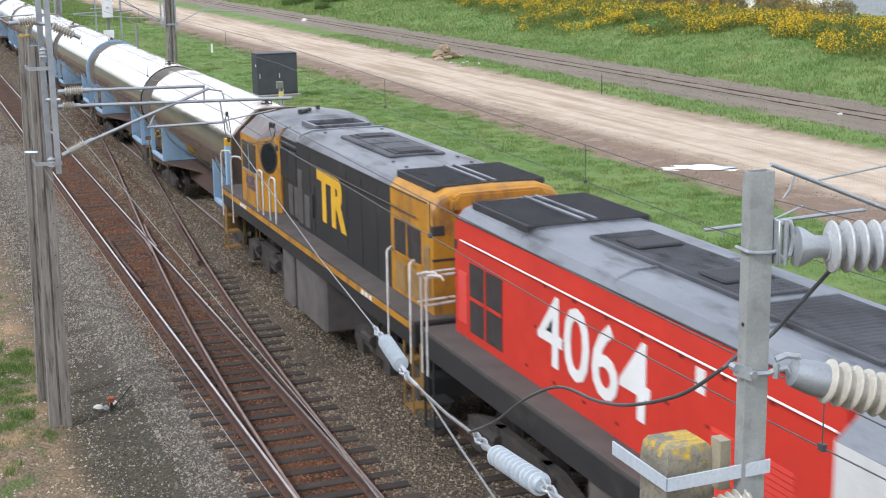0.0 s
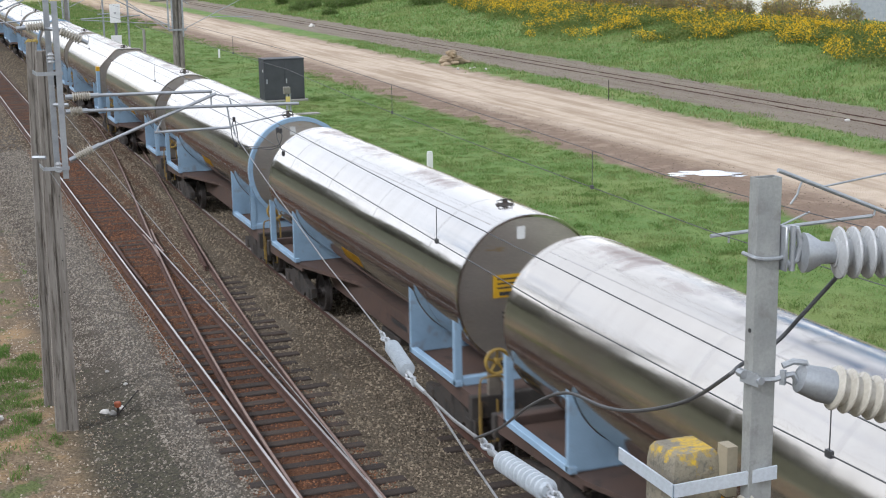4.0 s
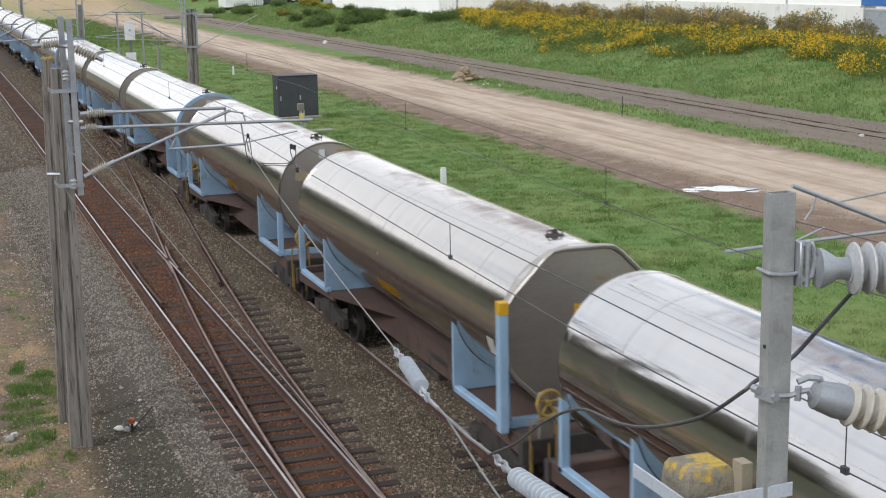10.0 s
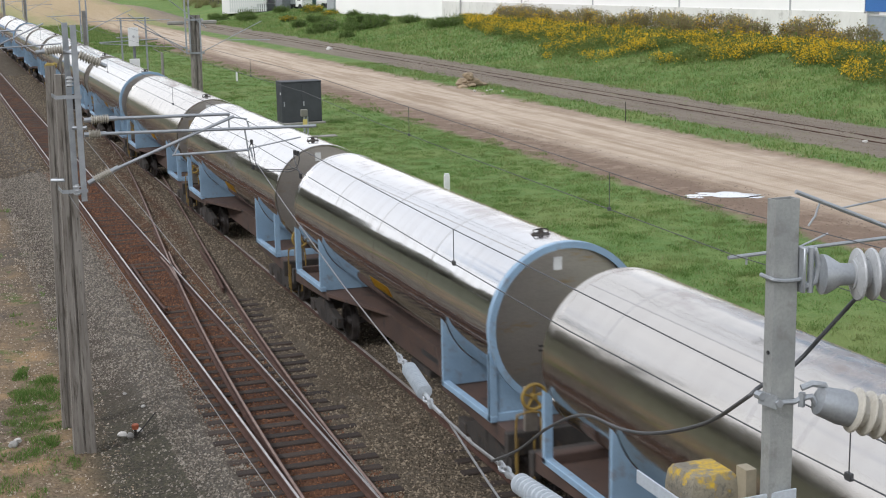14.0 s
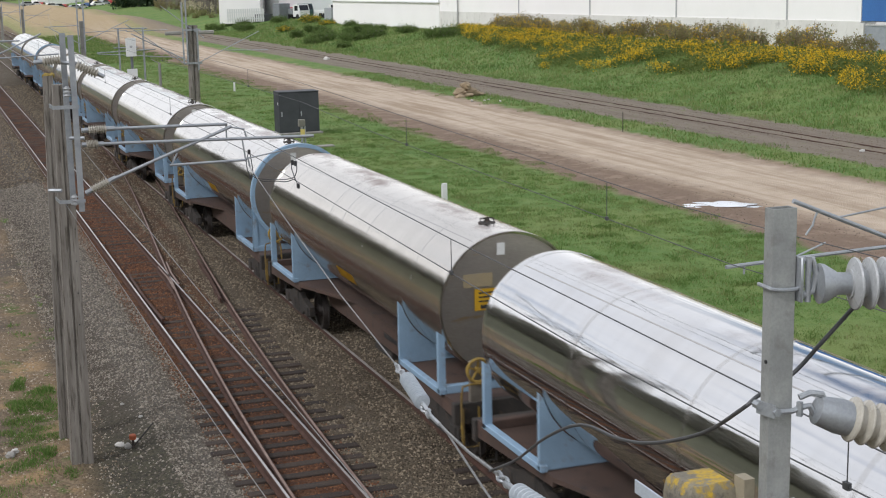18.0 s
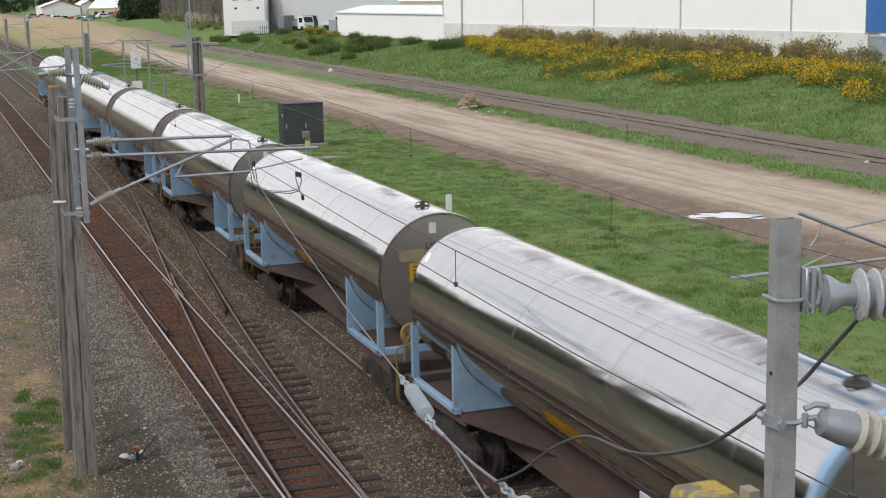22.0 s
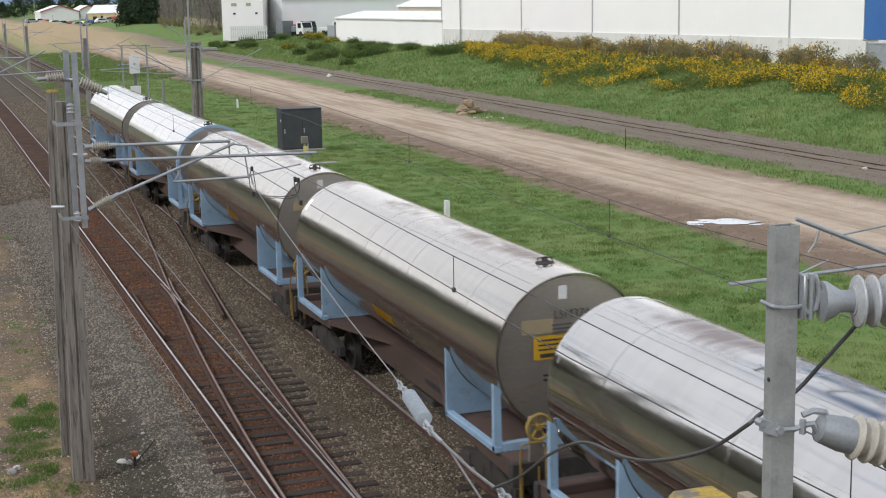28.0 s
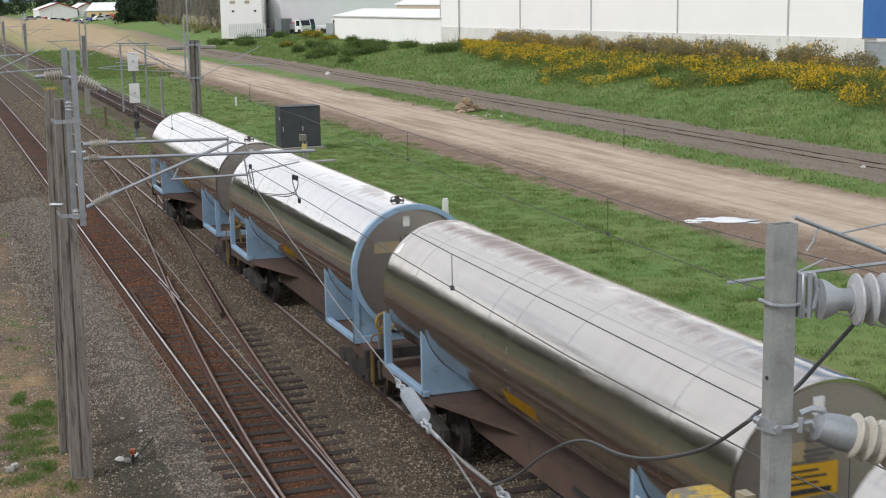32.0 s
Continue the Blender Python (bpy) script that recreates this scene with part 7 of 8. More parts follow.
part("rail", bm, WHITE, fn)
# vehicles and containers in the yard
TYRE = surf("tyre_rubber", (0.02, 0.02, 0.02), (0.03, 0.03, 0.03), 4, 0.85)


def yard_truck(x, y, cab_mat, bed_mat, label, bed_h=1.9, L=6.5):
    tk = thing("parked_truck", label, "truck", loc=(x, y, YARD - 0.1), rz=-72, group="parked trucks")
    bm = B()
    prism(bm, [(-1.0, 0.5), (1.0, 0.5), (1.0, 1.5), (0.55, 2.5), (-1.0, 2.5)], "y", -1.0, 1.0)
    part("cab", bm, cab_mat, tk)
    bm = B()
    prism(bm, [(1.005, 1.55), (1.02, 1.55), (0.62, 2.4), (0.6, 2.4)], "y", -0.85, 0.85)
    box(bm, -0.5, 0.5, -1.01, -1.0, 1.5, 2.3)
    part("windscreen", bm, GLASS, tk)
    bm = B()
    box(bm, -L + 1, -1.15, -1.1, 1.1, 0.9, 0.9 + bed_h, 0.04)
    part("body", bm, bed_mat, tk)
    for xx in (0.4, -2.6, -3.8):
        for s in (-1, 1):
            bm = B()
            lathe(bm, (xx, s * 0.85, 0.48), (xx, s * 1.1, 0.48), [(0, 0.48), (0.22, 0.48), (0.25, 0.4), (0.25, 0.0)], 14)
            part("wheel", bm, TYRE, tk)
    return tk


REDP = surf("red_vehicle_paint", (0.42, 0.05, 0.045), (0.36, 0.04, 0.04))
GREENP = surf("dark_green_paint", (0.05, 0.10, 0.095), (0.04, 0.085, 0.08))
yard_truck(60.3, 231, WHITE, GALV, "white truck with a grey tray parked in the yard", 0.9)
yard_truck(62.6, 237, GREENP, REDP, "dark green truck with a red tray parked in the yard", 1.0)
yard_truck(66.6, 231, WHITE, WHITE, "white flat-bed truck parked in the yard", 0.5)
for x, y, w, h, mt, lab in ((57.7, 234, 2.0, 3.0, surf("container_grey", (0.20, 0.22, 0.23), (0.17, 0.18, 0.19)), "grey freight container standing on end of yard"), (63.5, 222, 2.6, 2.3, surf("open_shed_steel", (0.36, 0.38, 0.39), (0.30, 0.31, 0.32)), "grey steel storage box in the yard"), (55.0, 236, 2.4, 1.3, surf("dark_bin", (0.10, 0.105, 0.11), (0.08, 0.08, 0.085)), "dark waste skip in the yard")):
    ct = thing("storage_container", lab, "container", loc=(x, y, YARD - 0.4), rz=12, group="yard containers")
    bm = B()
    box(bm, -w / 2, w / 2, -1.2, 1.2, 0, h, 0.03)
    part("body", bm, mt, ct)
    for i in range(int(w / 0.3)):
        bm = B()
        box(bm, -w / 2 + 0.1 + 0.3 * i, -w / 2 + 0.22 + 0.3 * i, -1.24, -1.2, 0.1, h - 0.1)
        part("rib", bm, mt, ct)

# ---- far end of the view ----
RED_TRIM = surf("red_roof_trim", (0.36, 0.06, 0.05), (0.30, 0.05, 0.045))
for x, y, wd, ev, rg in ((42.4, 540, 13.6, 4.1, 6.4), (56.6, 541, 6.2, 4.6, 6.2)):
    ws_ = hall("white_shed", "distant white gabled shed with thin red trim", (x, y), (x + 0.4, y + 34), wd, 0.0, ev, rg, WHITE, ROOFW, 0.1)
    for a, b in (((x - 0.3, ev), (x + wd / 2, rg)), ((x + wd + 0.3, ev), (x + wd / 2, rg))):
        bm = B()
        cyl(bm, (a[0], y - 0.3, a[1] + 0.1), (b[0], y - 0.3, b[1] + 0.1), 0.2, 6)
        part("barge_board", bm, RED_TRIM, ws_, "red barge board")
    bm = B()
    box(bm, x + wd * 0.3, x + wd * 0.55, y - 0.05, y + 0.02, 0.2, 3.2)
    part("door", bm, ROOFG, ws_)
hall("cream_building", "distant cream workshop with a pale roof", (51.5, 470), (63.5, 466), 22, -0.2, 4.0, 6.4, CREAM, ROOFW, 0.3, [(1.5, 2.8, 0.3, 3.0, BLACK, "doorway"), (4, 4.8, 0.3, 3.2, BLACK, "doorway")])
car_cols = [GALV, WHITE, REDP, WHITE, GREENP, REDP, GALV, WHITE, surf("blue_vehicle_paint", (0.05, 0.10, 0.20), (0.04, 0.08, 0.17)), WHITE, GALV, REDP]
for i, mt in enumerate(car_cols):
    cr = thing("parked_car", "distant car parked before the far sheds", "car", loc=(33 + 2.35 * i, 470 + 3 * (i % 3) - 12, ground_z(33 + 2.35 * i, 460) + 0.0), rz=20 + 25 * (i % 3), group="parked cars")
    bm = B()
    prism(bm, [(-2.1, 0.3), (2.1, 0.3), (2.1, 0.8), (1.3, 0.95), (0.7, 1.45), (-1.2, 1.45), (-1.8, 0.95), (-2.1, 0.9)], "y", -0.85, 0.85)
    part("body", bm, mt, cr)
    bm = B()
    prism(bm, [(1.2, 0.97), (0.68, 1.4), (-1.15, 1.4), (-1.65, 0.97)], "y", -0.87, 0.87)
    part("glazing", bm, GLASS, cr)
    for xx in (-1.3, 1.3):
        for s in (-1, 1):
            bm = B()
            cyl(bm, (xx, s * 0.7, 0.32), (xx, s * 0.88, 0.32), 0.32, 12)
            part("wheel", bm, TYRE, cr)


# ---- plants ----
def leaf_material(name, a, b, c, patches=(), through_light=0.45):
    m, nt, bs = nodes_of(name)
    geo = nt.nodes.new("ShaderNodeNewGeometry")
    rp = nt.nodes.new("ShaderNodeValToRGB")
    e = rp.color_ramp.elements
    e[0].color, e[1].color = (*a, 1), (*c, 1)
    mid = rp.color_ramp.elements.new(0.5)
    mid.color = (*b, 1)
    nt.links.new(geo.outputs["Random Per Island"], rp.inputs["Fac"])
    col = rp.outputs["Color"]
    for scale, lo, hi, amount, tone in patches:
        col = mix_node(nt, math_node(nt, "MULTIPLY", ramp_node(nt, noise_node(nt, geo.outputs["Position"], scale, 4), lo, hi), amount), col, tone)
    nt.links.new(col, bs.inputs["Base Color"])
    if through_light:
        tl = nt.nodes.new("ShaderNodeBsdfTranslucent")
        nt.links.new(col, tl.inputs["Color"])
        mx = nt.nodes.new("ShaderNodeMixShader")
        mx.inputs["Fac"].default_value = through_light
        nt.links.new(bs.outputs[0], mx.inputs[1])
        nt.links.new(tl.outputs[0], mx.inputs[2])
        nt.links.new(mx.outputs[0], nt.nodes["Material Output"].inputs["Surface"])
    bs.inputs["Roughness"].default_value = 0.75
    bs.inputs["Specular IOR Level"].default_value = 0.2
    return m


GORSE_LEAF = leaf_material("gorse_green", (0.09, 0.13, 0.033), (0.135, 0.18, 0.046), (0.19, 0.215, 0.068))
GORSE_FLOWER = leaf_material("gorse_flower", (0.74, 0.47, 0.02), (0.80, 0.54, 0.03), (0.64, 0.40, 0.02), through_light=0.25)
TWIG = leaf_material("brown_twig_leaf", (0.24, 0.19, 0.10), (0.31, 0.25, 0.135), (0.24, 0.265, 0.10))
GRASS_BLADE = leaf_material("grass_blade", (0.098, 0.188, 0.042), (0.138, 0.228, 0.058), (0.200, 0.270, 0.088), ((0.22, 0.46, 0.64, 0.6, (0.25, 0.28, 0.115)), (0.55, 0.52, 0.62, 0.6, (0.070, 0.158, 0.028)), (1.1, 0.52, 0.66, 0.6, (0.25, 0.27, 0.105)), (2.4, 0.56, 0.68, 0.5, (0.075, 0.150, 0.030))))
BANK_BLADE = leaf_material("bank_grass_blade", (0.120, 0.205, 0.050), (0.165, 0.250, 0.070), (0.235, 0.295, 0.105), ((0.12, 0.46, 0.62, 0.55, (0.075, 0.150, 0.036)), (0.4, 0.50, 0.64, 0.5, (0.27, 0.28, 0.12))))
GRASS_DRY = leaf_material("dry_grass_blade", (0.27, 0.25, 0.11), (0.33, 0.31, 0.16), (0.17, 0.22, 0.07))
# evergreen tone lightened, distance haze put into the colour
CONIFER = leaf_material("dark_conifer", (0.034, 0.056, 0.032), (0.048, 0.074, 0.040), (0.066, 0.094, 0.048))
# unseen scrub, leaves lightened to lift its shaded side in the tanks' reflection
GREY_SCRUB = leaf_material("grey_green_scrub", (0.215, 0.21, 0.165), (0.275, 0.265, 0.215), (0.34, 0.325, 0.27), through_light=0.4)
BANK_BUSH = leaf_material("bank_bush_green", (0.080, 0.140, 0.035), (0.115, 0.175, 0.048), (0.17, 0.205, 0.075))
# twig colour made paler to carry the haze of the distance
TWIGS_BARE = leaf_material("bare_twigs", (0.21, 0.185, 0.16), (0.27, 0.245, 0.21), (0.17, 0.15, 0.13))
BARK = surf("grey_bark", (0.17, 0.15, 0.13), (0.12, 0.105, 0.09), 3, 0.9, 0, 0.4, 20)
LUSH = leaf_material("lush_weed", (0.095, 0.185, 0.040), (0.135, 0.230, 0.055), (0.20, 0.27, 0.085))
PLUME = leaf_material("pampas_plume", (0.50, 0.44, 0.30), (0.58, 0.52, 0.38), (0.42, 0.37, 0.24))


def scatter_mesh(name, tris, mats):
    """tris: numpy array (n, 3, 3) with a material index each."""
    v = np.concatenate([t.reshape(-1, 3) for t, _ in tris])
    n = len(v) // 3
    me = bpy.data.meshes.new(name)
    me.vertices.add(len(v))
    me.vertices.foreach_set("co", v.ravel())
    me.loops.add(len(v))
    me.loops.foreach_set("vertex_index", np.arange(len(v)))
    me.polygons.add(n)
    me.polygons.foreach_set("loop_start", np.arange(n) * 3)
    me.polygons.foreach_set("material_index", np.concatenate([np.full(len(t), k) for t, k in tris]))
    for m in mats:
        me.materials.append(m)
    me.update()
    me.validate()
    return me


def leaf_tris(rng, c, size, n_per, spread):
    """n_per triangles round each centre c (k, 3)."""
    k = len(c)
    base = np.repeat(c, n_per, 0) + rng.normal(0, 1, (k * n_per, 3)) * np.repeat(np.broadcast_to(spread, (k, 3)), n_per, 0)
    a = rng.normal(0, 1, (k * n_per, 3, 3))
    a -= a.mean(1, keepdims=True)
    s = np.repeat(np.broadcast_to(size, (k,)), n_per)[:, None, None] * rng.uniform(0.6, 1.4, (k * n_per, 1, 1))
    return base[:, None, :] + a * s * 0.75


def blade_tris(rng, x, y, z, h, w, lean):
    n = len(x)
    ang = rng.uniform(0, 2 * np.pi, n)
    dx, dy = np.cos(ang) * w, np.sin(ang) * w
    tip = np.stack([x + rng.normal(0, 1, n) * lean * h, y + rng.normal(0, 1, n) * lean * h, z + h], 1)
    return np.stack([np.stack([x - dx, y - dy, z], 1), np.stack([x + dx, y + dy, z], 1), tip], 1)


def gz_array(x, y):
    return np.array([ground_z(a, b) for a, b in zip(x, y)])


rng = np.random.default_rng(7)
# gorse on the bank
N = 5200
gyv = rng.uniform(60, 158, N)
low = np.interp(gyv, [58, 66, 72, 84, 92, 105, 121, 144, 158], [51, 50.5, 52.5, 53.5, 50.0, 48.2, 51.0, 55.5, 58])
gxv = low + (61.0 - low) * rng.beta(1.3, 1.15, N)
dens = np.array([noise.noise((a * 0.22, b * 0.16, 4)) for a, b in zip(gxv, gyv)])
keep = (dens > -0.20 + 0.3 * (gxv < low + 1.6)) & (gyv < 156)
gxv, gyv = gxv[keep], gyv[keep]
hh = rng.uniform(0.1, 0.85, len(gxv)) * np.clip((gxv - 47) / 6, 0.35, 1)
cen = np.stack([gxv, gyv, gz_array(gxv, gyv) + hh], 1)
green = leaf_tris(rng, cen - [0, 0, 0.1], 0.085, 26, (0.32, 0.32, 0.22))
fl_keep = np.array([noise.noise((a * 0.35, b * 0.3, 9)) for a, b in zip(gxv, gyv)]) > 0.0
fl = leaf_tris(rng, cen[fl_keep] + [-0.08, -0.08, 0.12], 0.05, 34, (0.24, 0.24, 0.15))
tagged(new("gorse_thicket", scatter_mesh("gorse_thicket", [(green, 0), (fl, 1)], [GORSE_LEAF, GORSE_FLOWER])), "gorse thicket in yellow flower along the grassy bank", "gorse", kind="stuff")


def shrub(x, y, h, w, mats, label, category="shrub", name="shrub", seed=0, flower=0.0, group=""):
    r = np.random.default_rng(seed)
    z0 = ground_z(x, y)
    sh = thing(name, label, category, loc=(x, y, z0), group=group)
    bm = B()
    for i in range(7):
        a = 2 * math.pi * i / 7
        q = 0.25 * w
        tube(bm, [(0, 0, -0.05), (q * math.cos(a), q * math.sin(a), h * 0.45), (1.6 * q * math.cos(a + 0.3), 1.6 * q * math.sin(a + 0.3), h * 0.8)], 0.025, 5)
    part("stem", bm, BARK, sh)
    k = int(30 + 30 * w)
    a, q = r.uniform(0, 2 * np.pi, k), np.sqrt(r.uniform(0, 1, k))
    c = np.stack([0.5 * w * q * np.cos(a), 0.5 * w * q * np.sin(a), h * (0.2 + 0.75 * r.uniform(0, 1, k) * (1 - 0.35 * q))], 1)
    tr = [(leaf_tris(r, c, 0.07, 30, (0.16, 0.16, 0.2)), 0)]
    if flower:
        tr.append((leaf_tris(r, c[r.uniform(0, 1, k) < flower] + [-0.05, -0.08, 0.08], 0.05, 22, (0.15, 0.15, 0.12)), 1))
    ob = new("foliage", scatter_mesh("foliage", tr, mats))
    ob.parent = sh
    return sh


rnd = random.Random(3)
for i in range(34):
    y = 84 + 2.0 * i + rnd.uniform(-0.8, 0.8)
    x = 61.8 + rnd.uniform(-0.9, 0.7)
    if i in (5, 11, 17, 24):
        continue
    shrub(x, y, rnd.uniform(1.6, 2.7), rnd.uniform(1.8, 3.0), [TWIG, GORSE_FLOWER], "brownish shrub with scattered yellow flowers on the bank top" if i % 3 else "brown twiggy shrub on the bank top", seed=i, flower=0.35 if i % 3 else 0.0, group="bank shrubs")
for i in range(30):
    x, y = rnd.uniform(46.5, 58), rnd.uniform(150, 240)
    blooms = 196 < y < 216
    shrub(x, y, rnd.uniform(0.5, 1.3), rnd.uniform(1.6, 3.6), [BANK_BUSH, GORSE_FLOWER], "low gorse bush in flower on the grassy bank" if blooms else "low green bush on the grassy bank", seed=50 + i, flower=0.6 if blooms else 0.0, group="bank shrubs")


# grass: short turf all over the strips, longer on the bank
def turf(name, x0, x1, y0, y1, n, h, w, label, dry=0.12, where=None, mats=None):
    x, y = rng.uniform(x0, x1, n), rng.uniform(y0, y1, n)
    if where is not None:
        k = where(x, y)
        x, y = x[k], y[k]
    hh = rng.uniform(0.45, 1.25, len(x)) * h * (0.85 + np.array([0.6 * noise.noise((a * 0.5, b * 0.5, 2)) + 0.8 * noise.noise((a * 1.9, b * 1.9, 6)) for a, b in zip(x, y)]))
    t = blade_tris(rng, x, y, gz_array(x, y) - 0.03, np.maximum(hh, 0.03), w, 0.4)
    pick = rng.uniform(0, 1, len(t)) < dry
    tagged(new(name, scatter_mesh(name, [(t[~pick], 0), (t[pick], 1)], mats or [GRASS_BLADE, GRASS_DRY])), label, "grass", kind="stuff")


def ragged(lo, hi, amp):
    def f(x, y):
        nn = np.array([noise.noise((a * 0.7, b * 0.5, 8)) for a, b in zip(x, y)])
        return (x + amp * nn > lo) & (x + amp * nn < hi)
    return f


turf("grass_strip", 16.0, 26.5, 20, 75, 190000, 0.095, 0.015, "short green grass beside the railway", where=ragged(16.8, 24.9, 1.6))
turf("grass_strip", 16.0, 28.0, 75, 150, 60000, 0.11, 0.028, "short green grass beside the railway", where=ragged(16.8, 25.6, 1.6))
turf("grass_strip", 15.5, 27.0, 150, 235, 32000, 0.22, 0.07, "green grass beside the railway", where=ragged(16.4, 25.6, 2.0))
turf("grass_strip", 10.4, 13.4, 70, 150, 12000, 0.14, 0.04, "green grass between the two lines", where=ragged(11.0, 12.6, 1.8))
turf("grass_verge", 32.6, 40.0, 38, 120, 32000, 0.16, 0.03, "rough green grass between the road and the siding", where=ragged(34.4, 37.5, 1.2))
turf("bank_grass", 43.0, 60.5, 44, 110, 60000, 0.22, 0.035, "long green grass on the bank", where=ragged(43.9, 61, 1.0), mats=[BANK_BLADE, GRASS_DRY])
turf("bank_grass", 43.0, 60.0, 110, 230, 40000, 0.28, 0.06, "long green grass on the bank", where=ragged(43.9, 61, 1.2), mats=[BANK_BLADE, GRASS_DRY])
turf("weeds", -3.2, 2.5, 20, 52, 90000, 0.13, 0.014, "grass patches in the sandy verge", 0.2, where=lambda x, y: np.array([noise.noise((a * 0.55, b * 0.45, 3)) + 0.5 * noise.noise((a * 2.2, b * 1.8, 6)) + 1.1 * math.exp(-((a - 1.55) / 0.5) ** 2 - ((b - 27.0) / 2.0) ** 2) > 0.36 for a, b in zip(x, y)]), mats=[LUSH, GRASS_DRY])
turf("grass_patch", 0.2, 2.6, 23.4, 32.0, 40000, 0.10, 0.011, "lush green grass patch at the foot of the posts", 0.04, where=lambda x, y: np.array([0.6 * noise.noise((a * 2.4, b * 1.5, 6)) + math.exp(-((a - 1.5) / 0.75) ** 2 - ((b - 27.0) / 2.7) ** 2) > 0.47 for a, b in zip(x, y)]), mats=[LUSH, GRASS_DRY])
# thick tufts in the strip
tx = rng.uniform(16.8, 24.8, 170)
ty = np.where(np.arange(170) < 70, rng.uniform(21, 48, 170), rng.uniform(30, 110, 170))
cx_, cy_ = np.repeat(tx, 90) + rng.normal(0, 0.20, 170 * 90), np.repeat(ty, 90) + rng.normal(0, 0.20, 170 * 90)
tt = blade_tris(rng, cx_, cy_, gz_array(cx_, cy_) - 0.02, rng.uniform(0.07, 0.17, len(cx_)), 0.014, 0.5)
tagged(new("grass_tufts", scatter_mesh("grass_tufts", [(tt, 0)], [GRASS_BLADE])), "dark lush tufts standing in the short grass", "grass", kind="stuff")
# loose ballast stones beside the near line
def stones_mesh(name, x0, x1, y0, y1, n, r0, r1, mat, label, where=None):
    x, y = rng.uniform(x0, x1, n), rng.uniform(y0, y1, n) 
    if where is not None:
        k = where(x, y)
        x, y = x[k], y[k]
    n = len(x)
    z = gz_array(x, y)
    r = rng.uniform(r0, r1, n)
    oc = np.array([(1, 0, 0), (-0.5, 0.87, 0), (-0.5, -0.87, 0), (0.1, 0.1, 0.8)])
    p = oc[None] * r[:, None, None] * rng.uniform(0.6, 1.3, (n, 4, 3))
    a = rng.uniform(0, 6.28, n)
    ca, sa = np.cos(a)[:, None], np.sin(a)[:, None]
    p = np.stack([p[..., 0] * ca - p[..., 1] * sa, p[..., 0] * sa + p[..., 1] * ca, p[..., 2]], -1) + np.stack([x, y, z - 0.006], 1)[:, None]
    t = np.concatenate([p[:, [0, 1, 3]], p[:, [1, 2, 3]], p[:, [2, 0, 3]]], 0)
    v = p.reshape(-1, 3)
    f = np.arange(n)[:, None] * 4 + np.array([[0, 1, 3, 1, 2, 3, 2, 0, 3]])
    me = bpy.data.meshes.new(name)
    me.from_pydata(v.tolist(), [], f.reshape(-1, 3).tolist())
    me.materials.append(mat)
    tagged(new(name, me), label, "gravel", kind="stuff")


ST_GREY = leaf_material("ballast_stone", (0.080, 0.068, 0.053), (0.185, 0.160, 0.128), (0.34, 0.303, 0.252), through_light=0)
ST_BROWN = leaf_material("brown_ballast_stone", (0.058, 0.045, 0.031), (0.145, 0.115, 0.080), (0.29, 0.238, 0.170), through_light=0)
ST_RUST = leaf_material("rusty_ballast_stone", (0.050, 0.023, 0.013), (0.130, 0.058, 0.030), (0.25, 0.118, 0.060), through_light=0)
stones_mesh("ballast", 2.3, 4.6, 14, 60, 62000, 0.016, 0.042, ST_GREY, "grey ballast stones beside the near line", where=lambda x, y: (x > 3.5) | (y > 28) | (rng.uniform(0, 1, len(x)) < 0.25))
stones_mesh("brown_ballast", 6.0, 11.2, 14, 60, 80000, 0.018, 0.046, ST_BROWN, "brown ballast stones between the lines")
stones_mesh("far_ballast", 0.4, 4.6, 60, 120, 26000, 0.03, 0.065, ST_BROWN, "brown-grey ballast stones along the near line")
stones_mesh("far_ballast", 6.2, 11.6, 60, 120, 26000, 0.03, 0.065, ST_BROWN, "brown ballast stones along the far line")
stones_mesh("siding_gravel", 37.6, 43.8, 40, 120, 9000, 0.02, 0.045, ST_BROWN, "loose grey-brown gravel along the disused siding")
stones_mesh("road_gravel", 24.8, 28.2, 26, 70, 5000, 0.012, 0.04, ST_BROWN, "small stones on the damp road edge")
stones_mesh("rusty_ballast", 4.3, 6.5, 14, 60, 40000, 0.016, 0.038, ST_RUST, "rust-stained ballast between the rails")
ST_SAND = leaf_material("sandy_stone", (0.12, 0.085, 0.055), (0.30, 0.235, 0.165), (0.46, 0.40, 0.32), through_light=0)
stones_mesh("verge_gravel", -3, 2.8, 16, 50, 26000, 0.012, 0.038, ST_SAND, "scattered gravel on the sandy verge")

# trees and reeds at the far end
def conifer(x, y, h, w, seed, leaf=None):
    r = np.random.default_rng(seed)
    z0 = ground_z(x, y) - 0.2
    tr = thing("tree", "bushy scrub tree on the bank" if leaf else "dense dark evergreen tree beyond the yard", "tree", loc=(x, y, z0), group="far trees")
    bm = B()
    cyl(bm, (0, 0, 0), (0, 0, h * 0.8), 0.3, 8, 0.08)
    for i in range(8):
        a = 2.4 * i
        cyl(bm, (0, 0, h * (0.15 + 0.08 * i)), (0.4 * w * math.cos(a), 0.4 * w * math.sin(a), h * (0.25 + 0.08 * i)), 0.08, 6, 0.03)
    part("trunk", bm, BARK, tr)
    k = 260
    u = r.uniform(0, 1, k)
    a, q = r.uniform(0, 2 * np.pi, k), np.sqrt(r.uniform(0.15, 1, k))
    rad = 0.5 * w * np.clip(1.25 - u, 0.25, 1) * (1 + 0.25 * np.sin(3 * a + seed))
    c = np.stack([rad * q * np.cos(a), rad * q * np.sin(a), h * (0.08 + 0.92 * u)], 1)
    ob = new("crown", scatter_mesh("crown", [(leaf_tris(r, c, 0.34, 16, (0.5, 0.5, 0.45)), 0)], [leaf or CONIFER]))
    ob.parent = tr


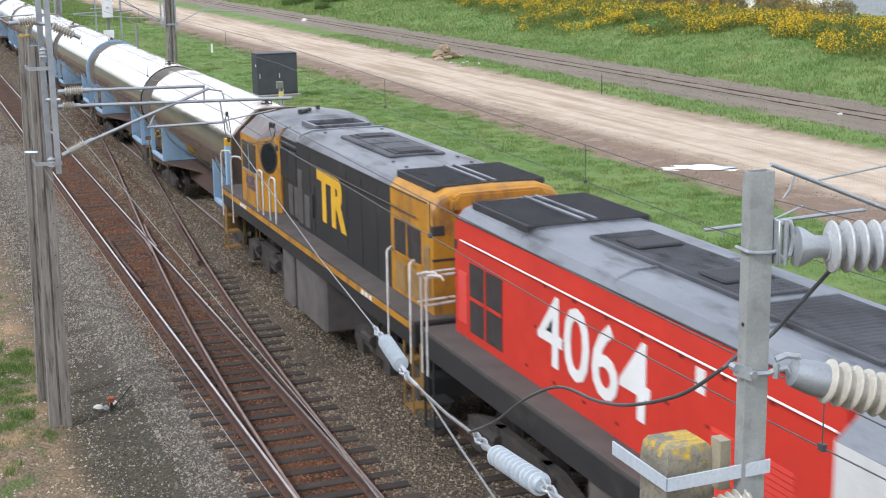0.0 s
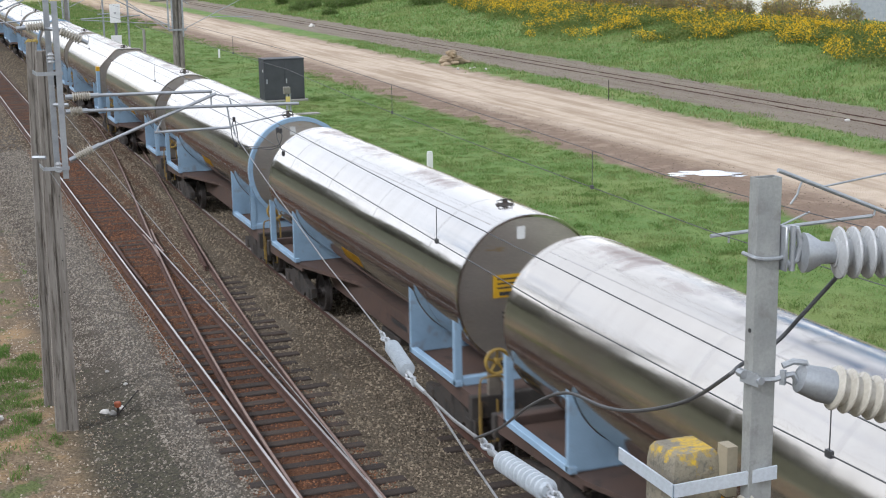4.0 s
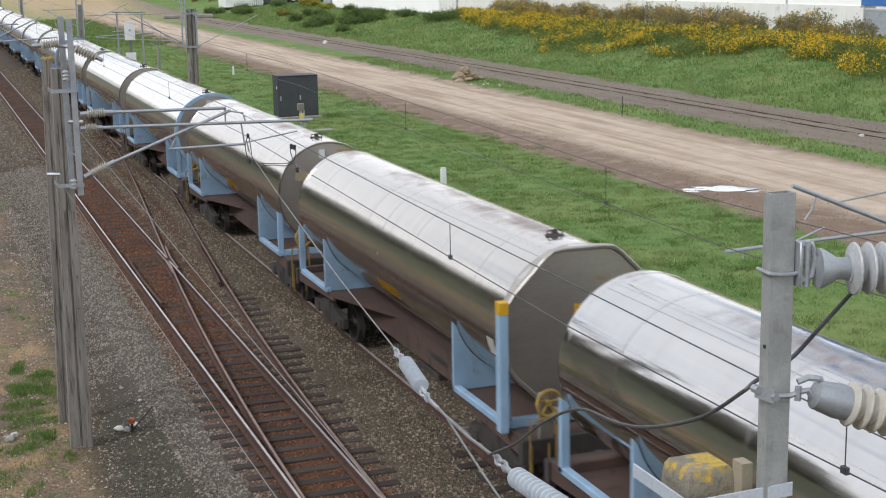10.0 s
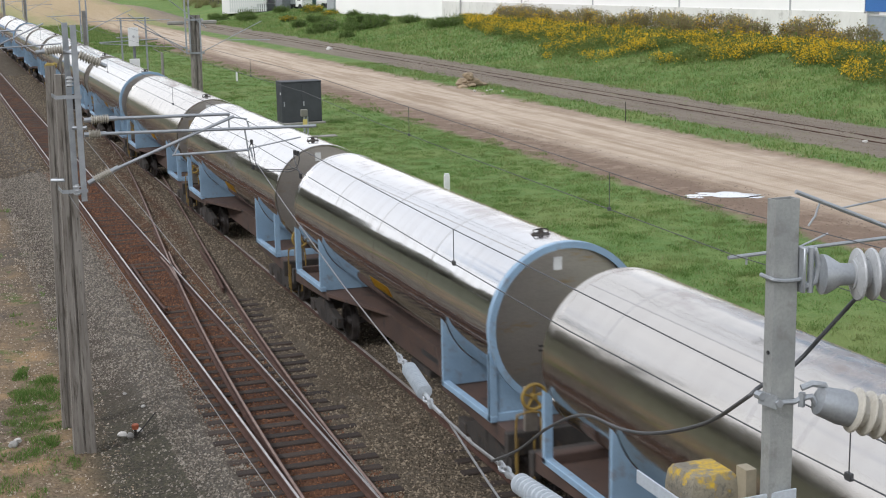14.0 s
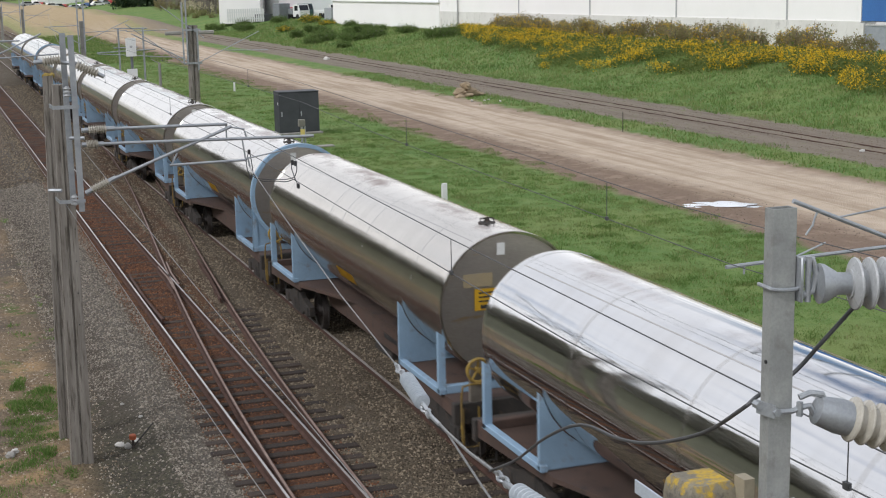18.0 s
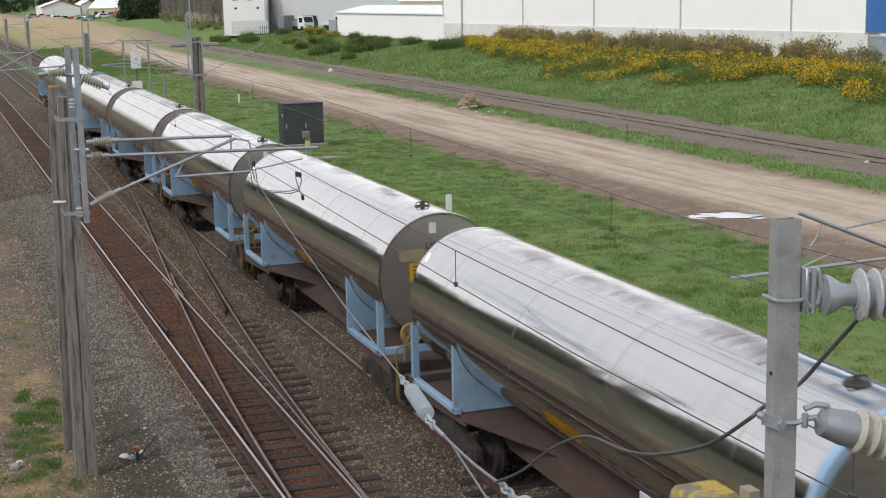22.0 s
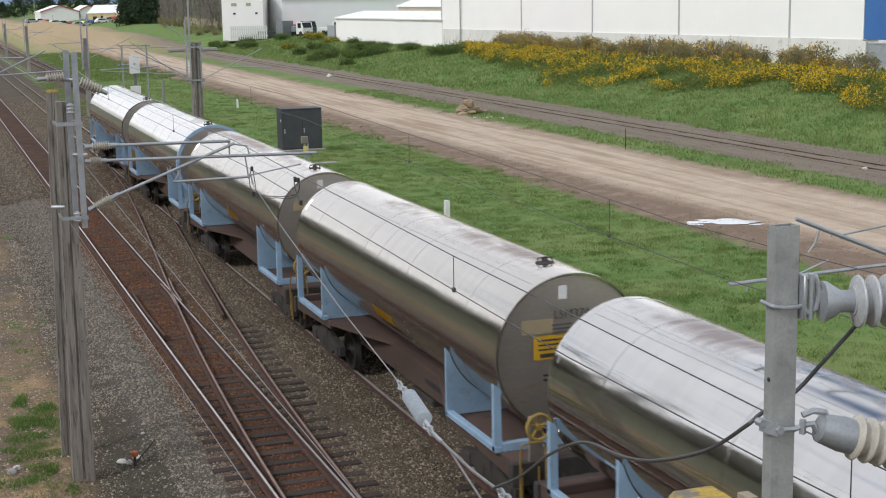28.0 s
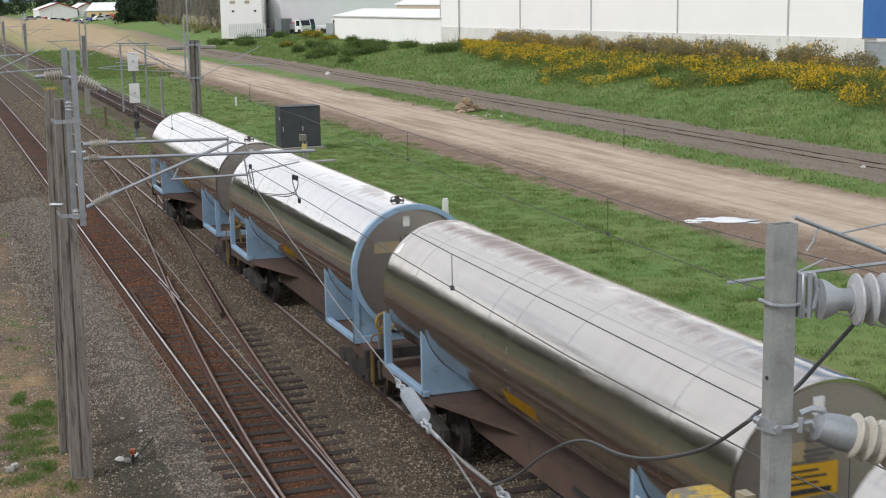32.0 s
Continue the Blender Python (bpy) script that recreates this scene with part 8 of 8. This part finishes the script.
for i, (x, y, h, w) in enumerate(((55.2, 405, 8, 6), (58.5, 400, 10, 7.5), (62, 398, 9.5, 7), (65, 410, 10, 7), (41, 780, 8, 13), (49, 770, 11, 12), (57, 780, 13, 14), (66, 790, 10, 12), (75, 780, 12, 13), (84, 790, 10, 13), (95, 800, 12, 15), (108, 800, 11, 15), (122, 800, 12, 15))):
    conifer(x, y, h, w, i)
# tree belt out of view left of the line, added to be mirrored in the tanks
for i in range(22):
    conifer(-21 - 3.0 * (i % 3), 4 + 7.5 * i, 6 + 1.2 * (i * 5 % 4), 9 + i % 3, 30 + i, GREY_SCRUB)


def poplar(x, y, h, seed):
    r = random.Random(seed)
    tr = thing("bare_tree", "leafless upright poplar beyond the yard", "tree", loc=(x, y, ground_z(x, y) - 0.2), group="bare trees")
    bm = B()
    cyl(bm, (0, 0, 0), (0.1, 0, h), 0.22, 8, 0.03)
    part("trunk", bm, BARK, tr)
    for i in range(16):
        z = h * (0.12 + 0.05 * i)
        a = r.uniform(0, 6.28)
        l = h * 0.28 * (1 - 0.6 * i / 16)
        bm = B()
        tube(bm, [(0, 0, z), (0.16 * l * math.cos(a), 0.16 * l * math.sin(a), z + 0.35 * l), (0.26 * l * math.cos(a), 0.26 * l * math.sin(a), z + l)], 0.05, 5)
        part("branch", bm, BARK, tr)
    rr = np.random.default_rng(seed + 300)
    u = rr.uniform(0.15, 1, 200)
    c = np.stack([rr.normal(0, 0.09 * h, 200) * (1.2 - u), rr.normal(0, 0.09 * h, 200) * (1.2 - u), u * h], 1)
    tw = leaf_tris(rr, c, 0.3, 5, (0.25, 0.25, 0.6))
    tw[:, :, :2] = c.repeat(5, 0)[:, None, :2] + (tw[:, :, :2] - c.repeat(5, 0)[:, None, :2]) * 0.35
    ob = new("twig_crown", scatter_mesh("twig_crown", [(tw, 0)], [TWIGS_BARE]))
    ob.parent = tr


for i in range(24):
    yy = 372 - 4.2 * i + rnd.uniform(-6, 6)
    poplar((0.160 + 0.0019 * i + rnd.uniform(-0.001, 0.001)) * yy, yy, rnd.uniform(11, 14.5), i)
for i, (x, y, h, w) in enumerate(((55.5, 345, 3.0, 3.4), (58, 340, 2.4, 3.0), (61.5, 322, 3.4, 3.0), (63, 318, 3.0, 2.6))):
    shrub(x, y, h, w, [TWIG, GORSE_FLOWER], "dark bushy shrub under bare poplars", seed=400 + i, group="far shrubs")
for i in range(16):
    x, y = rnd.uniform(52, 60), rnd.uniform(262, 330)
    pm = thing("pampas_clump", "pampas clump with pale feathery plumes", "pampas", loc=(x, y, ground_z(x, y)), group="pampas clumps")
    r = np.random.default_rng(200 + i)
    q = r.normal(0, 0.35, (120, 2))
    ob = new("leaves", scatter_mesh("leaves", [(blade_tris(r, q[:, 0], q[:, 1], np.zeros(120), r.uniform(0.8, 1.8, 120), 0.05, 0.5), 0)], [GRASS_DRY]))
    ob.parent = pm
    c = np.stack([r.normal(0, 0.5, 9), r.normal(0, 0.5, 9), r.uniform(1.7, 2.5, 9)], 1)
    ob = new("plume", scatter_mesh("plume", [(leaf_tris(r, c, 0.14, 14, (0.07, 0.07, 0.3)), 0)], [PLUME]))
    ob.parent = pm
# blue air haze painted into the hills' own colour
HILL = surf("far_hill_blue", (0.17, 0.24, 0.34), (0.14, 0.20, 0.28), 0.002, 0.95, 0, 0.0, 0.02)
bm = B()
hv = [[bm.verts.new((-1800 + 60 * i, 4300 + 300 * j, -5 if j != 1 else max(8, 95 + 60 * noise.noise((i * 0.13, 0, 1)) + 24 * noise.noise((i * 0.5, 0, 4))))) for i in range(110)] for j in range(3)]
for a, b in zip(hv, hv[1:]):
    for i in range(109):
        bm.faces.new((a[i], a[i + 1], b[i + 1], b[i]))
single("backdrop", bm, HILL, "low blue hills on the horizon", "hills", kind="structure", smooth=True)


motions()
